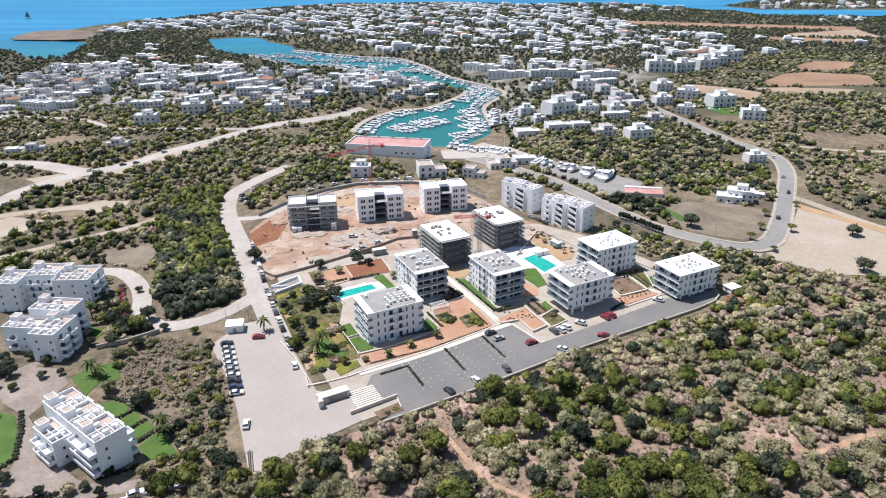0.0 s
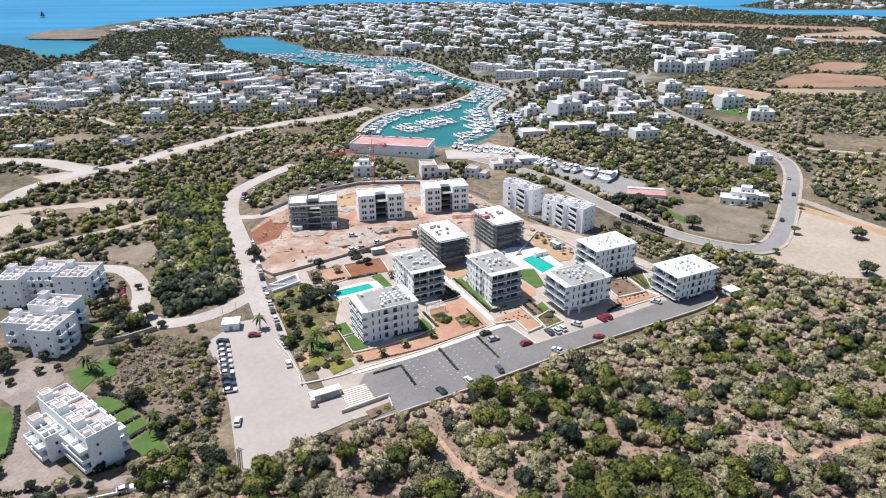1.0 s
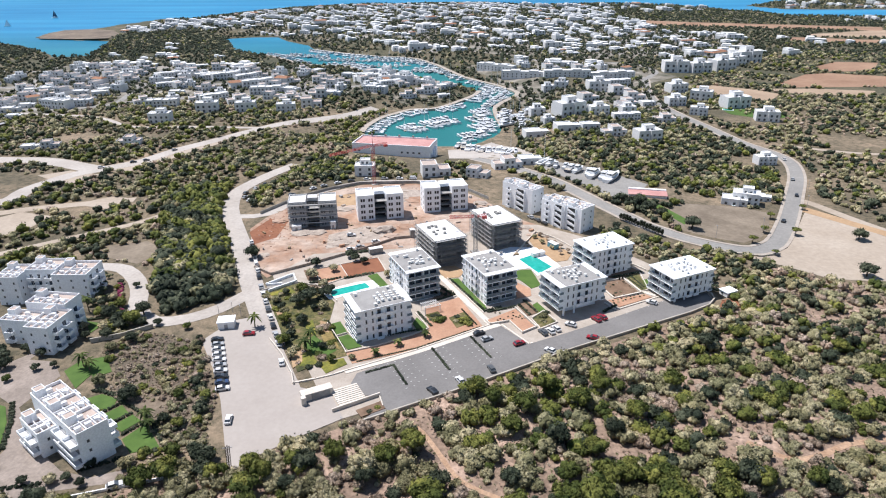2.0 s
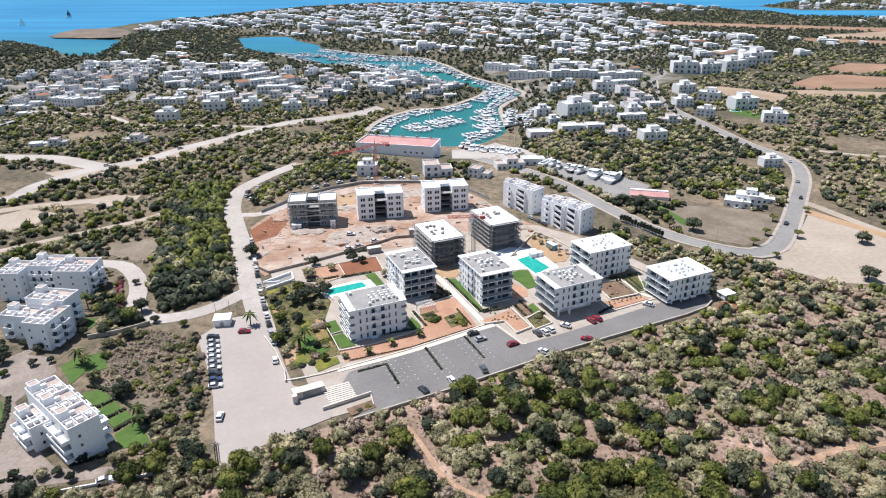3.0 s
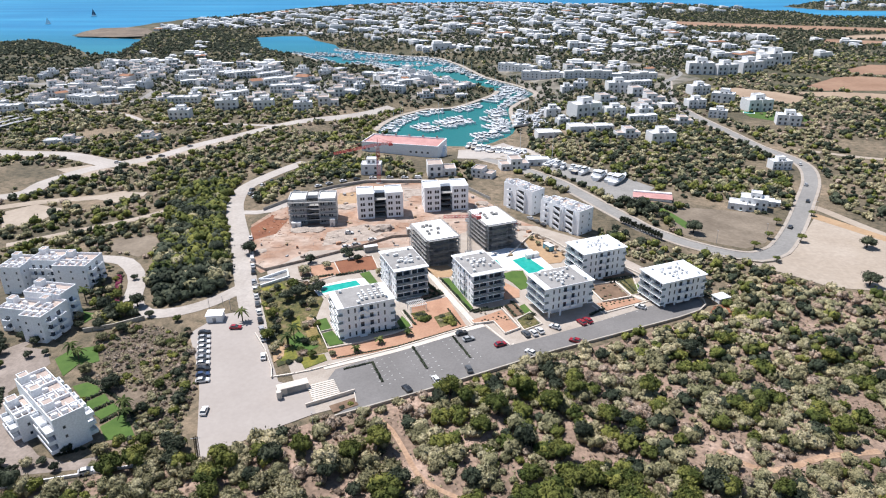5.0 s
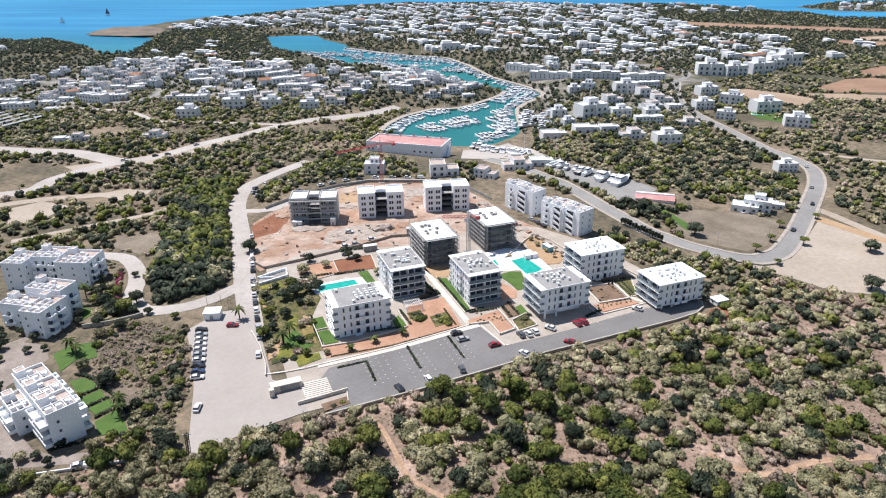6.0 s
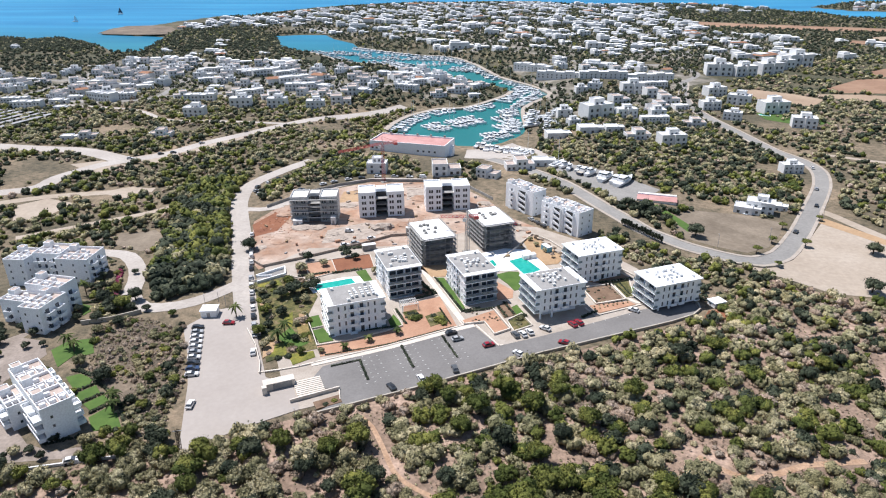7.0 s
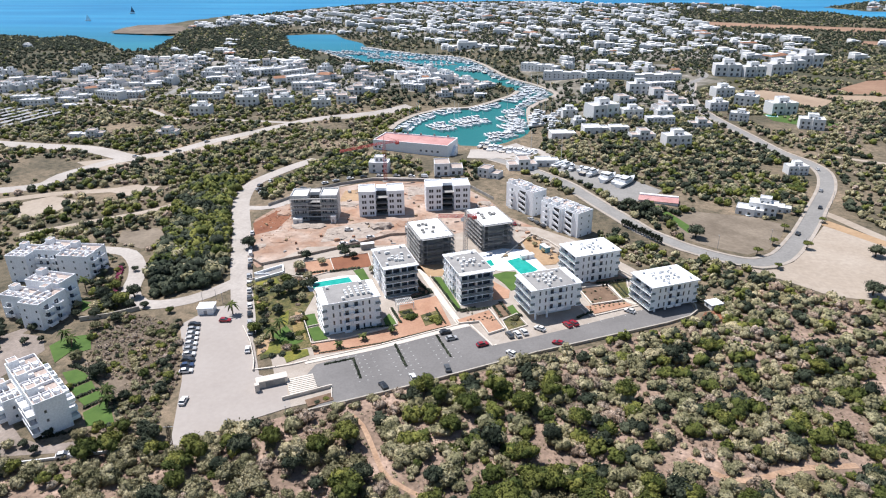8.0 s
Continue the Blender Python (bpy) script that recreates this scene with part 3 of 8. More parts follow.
drape("grass_strip", [(98.8, 337), (102.2, 340), (115.7, 310.7), (111.6, 304.6)], M["lawn"], 0.09, "strip of green grass beside the fallow field")
drape("harbour_apron", [(-12, 464), (5, 468), (20, 486), (37, 460), (48, 428), (20, 416), (-9, 420)], M["road"], 0.05, "pale concrete apron beside the harbour shed")
KEEP_OFF.append([(-12, 464), (5, 468), (20, 486), (37, 460), (48, 428), (20, 416), (-9, 420)])
for poly, mt, lab in (([(228, 704), (253, 705), (284, 682), (301, 660), (280, 627), (239, 640)], "dryfield", "pale stubble field"), ([(325, 719), (375, 774), (403, 783), (460, 760), (440, 700), (326, 694)], "field", "reddish ploughed field"),
                      ([(296, 686), (345, 688), (400, 676), (380, 648), (318, 661)], "dryfield", "tan fallow field"), ([(412, 831), (454, 869), (500, 860), (460, 796), (402, 794)], "field", "reddish ploughed field"),
                      ([(322, 1416), (418, 1369), (537, 1325), (720, 1260), (690, 1205), (495, 1264), (314, 1323)], "field", "long reddish ploughed field"), ([(544, 1158), (700, 1222), (680, 1110), (548, 1126)], "dryfield", "tan stubble field"),
                      ([(505, 1125), (620, 1083), (600, 1041), (487, 1080)], "field", "dark reddish ploughed field")):
    drape("field", poly, M[mt], 0.05, lab, step=24.0)
    KEEP_OFF.append(poly)

drape("rocky_spit", [(-768, 1172), (-632, 1150), (-640, 1215), (-700, 1300), (-760, 1328), (-806, 1312), (-802, 1243), (-790, 1205)], M["spit_rock"], 0.4, "bare brown rocky spit reaching into the sea", step=24.0)
# pale quays round the harbour and streets of the town
def beside(pts, d):
    """The line moved d metres to its own left."""
    out = []
    for i, (x, y) in enumerate(pts):
        a, c = pts[max(0, i - 1)], pts[min(len(pts) - 1, i + 1)]
        u = Vector((c[0] - a[0], c[1] - a[1])).normalized()
        out.append((x - u.y * d, y + u.x * d))
    return out


for first, last in ((0, 10), (15, 24), (31, 45)):
    pts = beside(HARBOUR[first:last], 4.0)
    tagged(link("quay", ribbon(curve_points(pts), 5.0, 0.25, 2.5), M["paving"]), "pale concrete quay along the harbour", "quay", kind="structure")
    ROAD_LINES.append((pts, 2.5))
for pts in ([(-620, 600), (-480, 590), (-372, 575), (-290, 625), (-180, 640), (-110, 680)], [(-700, 700), (-560, 680), (-430, 690), (-300, 700), (-190, 730), (-130, 770)], [(-590, 790), (-430, 780), (-300, 790), (-210, 830)],
            [(-150, 600), (-165, 660), (-185, 720), (-230, 800)], [(-330, 600), (-350, 690), (-380, 820)], [(-470, 590), (-480, 700), (-520, 820)], [(190, 740), (215, 800), (190, 860), (120, 850), (40, 870)],
            [(-400, 1270), (-250, 1180), (-100, 1040), (60, 950), (240, 950), (380, 1020)], [(-520, 1350), (-300, 1300), (-60, 1250), (180, 1230), (400, 1200)], [(-60, 960), (-30, 1100), (-10, 1300), (30, 1480)], [(240, 950), (230, 1100), (200, 1300), (160, 1560)], [(-420, 1480), (-150, 1450), (100, 1420), (330, 1400)]):
    road("town_street", pts, 6.5, M["greyroad"], "grey street between white houses", lift=0.06)

# ---- the six finished apartment blocks ----
GZ = -1.9   # paved level of the estate
FLOOR = 2.98


def window_mesh(w, h):
    """A recess of dark glass with a thin white frame; local x along the wall, y out of it."""
    bm = bmesh.new()
    box(bm, -w / 2, w / 2, -0.02, 0.03, 0, h, 0)
    for x0, x1, z0, z1 in ((-w / 2 - 0.06, -w / 2 + 0.04, -0.06, h + 0.06), (w / 2 - 0.04, w / 2 + 0.06, -0.06, h + 0.06), (-w / 2 + 0.04, w / 2 - 0.04, h - 0.04, h + 0.06), (-w / 2 + 0.04, w / 2 - 0.04, -0.06, 0.04)):
        box(bm, x0, x1, -0.02, 0.06, z0, z1, 1)
    return bm


def facade_pose(x, y, z, facing):
    return pose(x, y, z, 0, 0, facing)


def apartment_block(m, label, roof, ground_open=False):
    """Four storeys: window walls on the long sides, deep balconies on the short ends."""
    e = empty("apartment_block", m, label, "apartment building", "apartment blocks of the estate")
    H = FLOOR * 4
    X, Y = 8.1, 6.4
    z0 = FLOOR if ground_open else 0.0
    bm = bmesh.new()
    box(bm, -X, X, -Y, Y, z0 - (0.0 if ground_open else 0.6), H)
    if ground_open:
        box(bm, -X + 2.6, X, -Y + 2.6, Y, -0.6, z0)
        for x in (-X + 0.3, -X + 5.0):
            box(bm, x - 0.3, x + 0.3, -Y, -Y + 0.5, -0.6, z0)
    part("wall", bm, M["plaster"], e)
    bm = bmesh.new()
    box(bm, -10.35, 10.35, -7.0, 7.0, H + 0.0, H + 0.32, 0)
    ring(bm, -10.35, 10.35, -7.0, 7.0, H + 0.32, H + 0.40, 0.18, 0)
    part("roof_slab", bm, M["plaster"], e, "white roof slab with a wide overhang")
    if roof == "gravel":
        part("roof_covering", boxes((-7.9, 7.9, -6.78, 6.78, H + 0.322, H + 0.37)), M["gravel"], e, "grey gravel roof covering")
    else:
        part("roof_covering", boxes((-9.9, 9.9, -6.6, 6.6, H + 0.322, H + 0.37)), M["plaster"], e, "white roof covering")
    # end balconies: slab, glass rail, side fins, glazed wall
    slab = rail = glaze = None
    for s in (-1, 1):
        for k in range(4):
            z = k * FLOOR
            if ground_open and k == 0:
                continue
            at = pose(s * X, 0, z, 0, 0, 90 if s < 0 else -90)
            if slab is None:
                slab = part("balcony_slab", boxes((-6.7, 6.7, 0.003, 2.35, -0.14, 0.16)), M["plaster"], e, "", at)
                bm = boxes((-6.6, 6.6, 2.22, 2.26, 0.16, 1.1), (-6.6, -6.56, 0.4, 2.22, 0.16, 1.1), (6.56, 6.6, 0.4, 2.22, 0.16, 1.1))
                rail = part("glass_balustrade", bm, M["rail_glass"], e, "clear glass balustrade", at)
                bm = bmesh.new()
                for a, c in ((-5.9, -3.2), (-2.7, -0.25), (0.25, 2.7), (3.2, 5.9)):
                    box(bm, a, c, 0.003, 0.06, 0.2, 2.5)
                glaze = part("sliding_window", bm, M["glass"], e, "dark sliding glass doors", at)
            else:
                again(slab, at), again(rail, at), again(glaze, at)
        fin = part("balcony_wall", boxes((min(s * X, s * (X + 1.9)), max(s * X, s * (X + 1.9)), -0.12, 0.12, z0 + 0.165, H - 0.005)), M["plaster"], e)
        for y in (-Y + 0.15, Y - 0.15):
            again(fin, Matrix.Translation((0, y, 0)))
    # long sides: two small windows, a pair of french balconies, two small windows
    small = tall = french = None
    for s in (-1, 1):
        face = 180 if s < 0 else 0
        for k in range(4):
            if ground_open and k == 0:
                continue
            z = k * FLOOR
            for x in (-6.4, -4.1, 4.1, 6.4):
                at = facade_pose(x, s * Y, z + 0.55, face)
                if small is None:
                    small = part("window", window_mesh(0.62, 1.7), [M["glass"], M["white_metal"]], e, "", at)
                else:
                    again(small, at)
            for x in (-1.7, 1.7):
                at = facade_pose(x, s * Y, z + 0.25, face)
                if tall is None:
                    tall = part("french_window", window_mesh(1.3, 2.15), [M["glass"], M["white_metal"]], e, "", at)
                    bm = boxes((-1.25, 1.25, 0.004, 1.0, -0.24, -0.09), (-1.22, 1.22, 0.94, 0.97, -0.09, 0.9), (-1.22, -1.19, 0.01, 0.94, -0.09, 0.9), (1.19, 1.22, 0.01, 0.94, -0.09, 0.9))
                    french = part("small_balcony", bm, M["plaster"], e, "small white balcony", at)
                else:
                    again(tall, at)
                    if k:
                        again(french, at)
    return e


YAW = 28.0
BLOCKS = [  # x, y, yaw, roof, ground floor open
    (-24.0, 200.0, YAW, "gravel", False, "white four-storey apartment block with a grey gravel roof beside a pool"),
    (-14.2, 231.3, YAW + 90, "gravel", False, "white four-storey apartment block with grey roof and deep glazed balconies"),
    (15.2, 230.2, YAW + 90, "gravel", False, "white four-storey apartment block with grey roof beside the lawn"),
    (46.2, 220.5, YAW, "gravel", True, "white four-storey apartment block on columns facing the car park"),
    (62.5, 251.8, YAW, "white", False, "white four-storey apartment block with a white flat roof"),
    (89.3, 232.2, YAW, "white", True, "white apartment block with white flat roof at the turning circle")]
ROOF_TOPS = []
for x, y, yaw, roof, opened, label in BLOCKS:
    z = GZ if x < 80 else GZ - 1.6
    apartment_block(pose(x, y, z, 0, 0, yaw), label, roof, opened)
    ROOF_TOPS.append((x, y, z + FLOOR * 4 + 0.37, yaw))
    KEEP_OFF.append([(x - 13, y - 13), (x + 13, y - 13), (x + 13, y + 13), (x - 13, y + 13)])


# ---- blocks under construction ----
def scaffold(e, x0, x1, y, z1, face_y):
    """Standards, ledgers and plank decks along a wall."""
    bm = bmesh.new()
    n = max(2, int((x1 - x0) / 2.5))
    for i in range(n + 1):
        x = x0 + (x1 - x0) * i / n
        for yy in (y, y + face_y * 1.0):
            tube(bm, (x, yy, -0.3), (x, yy, z1), 0.05, 0.05, 4)
    for k in range(1, int(z1 / 1.0) + 1):
        tube(bm, (x0, y + face_y, k * 1.0), (x1, y + face_y, k * 1.0), 0.04, 0.04, 4)
    tagged(part("scaffold_frame", bm, M["steel"], e), "steel scaffold tubes", kind="stuff")
    deck = None
    for k in range(1, int(z1 / 2.0) + 1):
        at = Matrix.Translation((0, 0, k * 2.0))
        if deck is None:
            deck = part("scaffold_deck", boxes((x0, x1, min(y + face_y * 0.08, y + face_y * 0.95), max(y + face_y * 0.08, y + face_y * 0.95), -0.06, 0.0)), M["concrete"], e, "", at)
        else:
            again(deck, at)


def shell_block(m, label):
    """The estate's block as a raw concrete frame wrapped in scaffolding."""
    e = empty("unfinished_block", m, label, "building shell", "concrete shells under construction")
    H = FLOOR * 4
    slab = None
    for k in range(5):
        at = Matrix.Translation((0, 0, k * FLOOR))
        if slab is None:
            slab = part("floor_slab", boxes((-10.2, 10.2, -6.9, 6.9, -0.14, 0.14)), M["concrete"], e, "", at)
        else:
            again(slab, at)
    part("roof_slab", boxes((-10.35, 10.35, -7.0, 7.0, H + 0.15, H + 0.4)), M["old_plaster"], e, "whitish roof slab")
    col = None
    for x in (-9.6, -5.0, 0.0, 5.0, 9.6):
        for y in (-6.2, 6.2):
            at = pose(x, y, 0)
            if col is None:
                col = part("column", boxes((-0.22, 0.22, -0.22, 0.22, -0.6, H - 0.15)), M["concrete"], e, "", at)
            else:
                again(col, at)
    bm = bmesh.new()
    for k in range(4):
        z = k * FLOOR
        for x0, x1 in ((-8.6, -6.6), (-4.4, -2.4), (2.4, 4.4), (6.6, 8.6)):
            for y in (-6.25, 6.0):
                box(bm, x0, x1, y, y + 0.25, z + 0.145, z + FLOOR - 0.145)
        box(bm, -7.8, 7.8, -0.15, 0.15, z + 0.145, z + FLOOR - 0.145)
        for x in (-7.8, 7.6):
            box(bm, x, x + 0.2, -3.5, 3.5, z + 0.145, z + FLOOR - 0.145)
    part("block_wall", bm, M["concrete"], e, "grey unplastered block walls")
    scaffold(e, -10.3, 10.3, -7.05, H + 1.0, -1.0)
    scaffold(e, -10.3, 10.3, 7.05, H + 1.0, 1.0)
    for s in (-1, 1):
        bm = bmesh.new()
        for i in range(7):
            y = -7 + 14 * i / 6
            for x in (10.45 * s, 11.4 * s):
                tube(bm, (x, y, -0.3), (x, y, H + 1.0), 0.05, 0.05, 4)
        for k in range(1, 13):
            tube(bm, (11.4 * s, -7, k), (11.4 * s, 7, k), 0.04, 0.04, 4)
        for k in range(1, 7):
            box(bm, min(10.5 * s, 11.35 * s), max(10.5 * s, 11.35 * s), -7, 7, k * 2 - 0.06, k * 2)
        tagged(part("scaffold_end", bm, M["steel"], e), kind="stuff")
    return e


def rendered_block(m, label, finish, scaffolded):
    """A wider four-storey block: two window bays either side of a recessed stair."""
    e = empty("unfinished_block", m, label, "building shell", "rendered blocks on the site")
    H = 12.6
    bm = bmesh.new()
    roofing = M["old_plaster"]
    volume(bm, -11.4, -3.0, -6.0, 6.0, -0.8, H, 0.7, 0.3)
    part("wing", bm, [finish, roofing], e)
    bm = bmesh.new()
    volume(bm, 3.0, 11.4, -6.0, 6.0, -0.8, H, 0.7, 0.3)
    part("wing", bm, [finish, roofing], e)
    part("stair_core", boxes((-2.997, 2.997, -1.5, 6.0, -0.8, H - 0.8)), finish, e)
    part("lift_head", boxes((-2.4, 2.4, -0.8, 4.5, H - 0.797, H + 0.75)), finish, e)
    slab = part("stair_landing", boxes((-2.98, 2.98, -5.4, -1.52, -0.12, 0.12)), M["concrete"], e, "grey open landing", Matrix.Translation((0, 0, 0.4)))
    # Dark panel: the shade of the stair recess put into its colour.
    void = part("stair_wall", boxes((-2.6, 2.6, -1.6, -1.51, 0.0, 2.4)), M["void"], e, "near-black panel painted as shade in the stair recess", Matrix.Translation((0, 0, 0.6)))
    for k in range(1, 4):
        again(slab, Matrix.Translation((0, 0, 0.4 + 3.0 * k)))
        again(void, Matrix.Translation((0, 0, 0.6 + 3.0 * k)))
    win = None
    for k in range(4):
        for x in (-9.4, -8.2, -5.6, -4.4, 4.4, 5.6, 8.2, 9.4):
            for s in (-1, 1):
                at = facade_pose(x, s * 6.0, 1.0 + 3.0 * k, 180 if s < 0 else 0)
                if win is None:
                    win = part("window", window_mesh(0.95, 1.55), [M["void"], M["white_metal"]], e, "", at)
                else:
                    again(win, at)
        for y in (-3, 2.5):
            for s in (-1, 1):
                again(win, facade_pose(s * 11.4, y, 1.0 + 3.0 * k, 90 if s < 0 else -90))
    if scaffolded:
        scaffold(e, -11.6, 11.6, -6.1, H + 0.6, -1.0)
        bm = bmesh.new()
        for k in range(4):
            box(bm, -11.6, 11.6, -7.25, -7.0, 2.6 + 3.0 * k, 2.95 + 3.0 * k)
        part("edge_board", bm, M["render_grey"], e)
    return e


for x, y, yaw, lab in ((-5.5, 262.0, YAW + 90, "grey concrete apartment shell wrapped in scaffolding"), (18.6, 281.0, YAW + 90, "grey concrete shell with scaffolding beside the tower crane")):
    shell_block(pose(x, y, GZ, 0, 0, yaw), lab)
rendered_block(pose(-70.5, 299.5, -2.0, 0, 0, 11), "grey rendered four-storey shell behind scaffolding", M["render_grey"], True)
rendered_block(pose(-39.3, 310.5, -2.0, 0, 0, 15), "white rendered four-storey block with an open stair", M["plaster"], False)
rendered_block(pose(-7.3, 323.2, -2.0, 0, 0, 15), "white rendered four-storey block near completion", M["plaster"], False)


# ---- older white holiday flats ----
def stepped_flats(m, label, wings, rail=True):
    """White flats of several wings; each wing is x0, x1, y0, y1, height, with a walled roof terrace."""
    e = empty("holiday_flats", m, label, "apartment building", "older white holiday flats")
    win = None
    for x0, x1, y0, y1, h in wings:
        bm = bmesh.new()
        volume(bm, x0, x1, y0, y1, -1.5, h, 0.95, 0.22)
        part("wing", bm, [M["plaster"], M["terrace"]], e, "white wing with a pale pink roof terrace")
        bm = bmesh.new()
        volume(bm, x0 + 0.5, x0 + 3.2, y1 - 3.4, y1 - 0.5, h + 0.003, h + 2.3, 0.2, 0.2)
        part("stair_head", bm, [M["plaster"], M["terrace"]], e)
        for u, v in ((0.2, 0.25), (0.52, 0.25), (0.84, 0.3), (0.5, 0.72)):
            part("roof_box", boxes((x0 + (x1 - x0) * u - 0.9, x0 + (x1 - x0) * u + 0.7, y0 + (y1 - y0) * v - 0.45, y0 + (y1 - y0) * v + 0.45, h + 0.003, h + 1.15)), M["plaster"], e)
        for u in (0.36, 0.68):
            part("terrace_wall", boxes((x0 + (x1 - x0) * u - 0.1, x0 + (x1 - x0) * u + 0.1, y0 + 0.23, y1 - 3.6, h + 0.003, h + 0.9)), M["plaster"], e)
        part("terrace_wall", boxes((x0 + 0.3, x1 - 0.3, y0 + (y1 - y0) * 0.45, y0 + (y1 - y0) * 0.45 + 0.2, h + 0.003, h + 0.88)), M["plaster"], e)
        part("chimney", boxes((x1 - 1.6, x1 - 1.0, y0 + 1.2, y0 + 1.8, h + 0.003, h + 1.5)), M["plaster"], e)
        n = int((h + 0.3) / 2.9)
        for k in range(n):
            z = 0.7 + 2.9 * k
            spots = [(x, y0, 180) for x in np.arange(x0 + 2.4, x1 - 1.0, 5.0)] + [(x1, y, -90) for y in np.arange(y0 + 2.2, y1 - 1.0, 5.4)]
            for x, y, face in spots:
                at = facade_pose(float(x), float(y), z, face)
                if win is None:
                    win = part("window", window_mesh(0.7, 0.95), [M["glass"], M["white_metal"]], e, "", at)
                else:
                    again(win, at)
    return e


def balcony_stack(e, at, n, w=3.2, d=2.0):
    bal = dk = None
    for k in range(n):
        p = at @ Matrix.Translation((0, 0, 2.9 * k))
        if bal is None:
            bm = boxes((-w / 2, w / 2, 0.003, d, -0.2, 0.0), (-w / 2, w / 2, d - 0.18, d, 0.0, 0.95), (-w / 2, -w / 2 + 0.18, 0.003, d - 0.18, 0.0, 0.95), (w / 2 - 0.18, w / 2, 0.003, d - 0.18, 0.0, 0.95))
            bal = part("balcony", bm, M["plaster"], e, "white walled balcony", p)
            dk = part("balcony_door", boxes((-w / 2 + 0.75, w / 2 - 0.75, 0.004, 0.06, 0.02, 1.9)), M["glass"], e, "dark balcony door", p)
        else:
            again(bal, p), again(dk, p)


# flats by the villa road, from the far one to the near one
e = stepped_flats(pose(-157, 223, -4.2, 0, 0, 3), "white holiday flats with pink roof terraces and stacked balconies", [(-17, -8, -8, 4, 11.6), (-8, 4, -2.5, 8, 12.2), (4, 17.5, -6, 7, 11.6)])
for x in (-6, -3, 1.0):
    balcony_stack(e, facade_pose(x, -2.5, 0.4, 180), 4, 2.6, 1.6)
for y in (-3, 2):
    balcony_stack(e, facade_pose(17.5, y, 0.4, -90), 4)
e = stepped_flats(pose(-138, 190, -4.6, 0, 0, -5), "white stepped holiday flats with a crowded roof terrace", [(0, 8.6, -10.5, 2.5, 11.8), (-9, 6, 2.503, 11, 13.4), (-14, -0.003, -5, 2.5, 10.4)])
for y in (-7.2, -2.6):
    balcony_stack(e, facade_pose(8.6, y, 0.4, -90), 4)
balcony_stack(e, facade_pose(6.0, 7, 0.4, -90), 4)
balcony_stack(e, facade_pose(-10.5, -5, 0.4, 180), 3, 3.0, 1.5)
e = stepped_flats(pose(-98.8, 138.1, -4.0, 0, 0, 54), "long white holiday flats with pink roof terraces", [(-4, 4.1, -14, -4.6, 12.4), (-4, 4.1, -4.597, 4.8, 12.4), (-4, 4.1, 4.803, 14, 12.4), (-9, -4.003, -1, 10, 9.0)])
for y in (-11.6, -6.5, -1.5, 4, 9.5):
    balcony_stack(e, facade_pose(4.1, y, 0.4, -90), 4, 3.4, 2.2)
for y in (-11, -5):
    balcony_stack(e, facade_pose(-4.0, y, 0.4, 90), 4, 5.6, 2.0)
for y in (2, 7):
    balcony_stack(e, facade_pose(-9.0, y, 0.4, 90), 3, 4.4, 1.8)
# flats beside the building site
def slanted_bay(e, at, n, w):
    """A stair bay: a dark panel painted as an unlit opening and a slanted white parapet on every storey."""
    rail = gap = None
    for k in range(n):
        p = at @ Matrix.Translation((0, 0, 2.9 * k))
        if rail is None:
            bm = bmesh.new()
            rise = 1.5
            vs = [bm.verts.new((x, y, z + (rise if x > 0 else 0.0))) for x in (-w / 2, w / 2) for y in (0.5, 0.72) for z in (-0.5, 0.6)]
            for f in ((0, 1, 3, 2), (4, 6, 7, 5), (0, 4, 5, 1), (2, 3, 7, 6), (1, 5, 7, 3), (0, 2, 6, 4)):
                bm.faces.new([vs[q] for q in f])
            bmesh.ops.recalc_face_normals(bm, faces=bm.faces[:])
            rail = part("slanted_parapet", bm, M["plaster"], e, "slanted white balcony parapet", p)
            gap = part("stair_opening", boxes((-w / 2, w / 2, 0.004, 0.05, 0.35, 2.45)), M["void"], e, "dark panel painted as an unlit stair landing", p)
            side = part("bay_wall", boxes((-0.125, 0.125, 0.003, 0.75, -0.5, 2.4)), M["plaster"], e, "", p @ Matrix.Translation((-w / 2 - 0.125, 0, 0)))
        else:
            again(rail, p), again(gap, p), again(side, p @ Matrix.Translation((-w / 2 - 0.125, 0, 0)))
        again(side, p @ Matrix.Translation((w / 2 + 0.125, 0, 0)))


e = stepped_flats(pose(33.6, 324.4, -2.4, 0, 0, 46), "tall white flats with slanted balcony parapets beside the site", [(-4.5, 4.5, -10, 0, 12.2), (-4.5, 4.5, 0.003, 10, 12.6)])
slanted_bay(e, facade_pose(-4.5, -2.4, 0.6, 90), 4, 5.2)
balcony_stack(e, facade_pose(-4.5, 5.6, 0.6, 90), 4, 2.6, 0.9)
e = stepped_flats(pose(53.8, 301.4, -2.4, 0, 0, 46), "white flats with slanted balcony parapets and terraced roofs", [(-5, 5, -12, -3, 11.6), (-6, 5, -2.997, 5, 11.8), (-5, 5, 5.003, 12, 11.2)])
slanted_bay(e, facade_pose(-5.0, -6.4, 0.5, 90), 4, 4.6)
slanted_bay(e, facade_pose(-6.0, 0.6, 0.5, 90), 4, 4.2)
balcony_stack(e, facade_pose(-5.0, 8.4, 0.5, 90), 4, 2.6, 0.9)
for cx, cy, r in ((-157, 223, 22), (-141, 190, 19), (-101, 140, 19), (33, 328, 18), (51, 296, 18), (-70, 300, 16), (-39, 311, 16)):
    KEEP_OFF.append([(cx - r, cy - r * 0.8), (cx + r, cy - r * 0.8), (cx + r, cy + r * 0.8), (cx - r, cy + r * 0.8)])


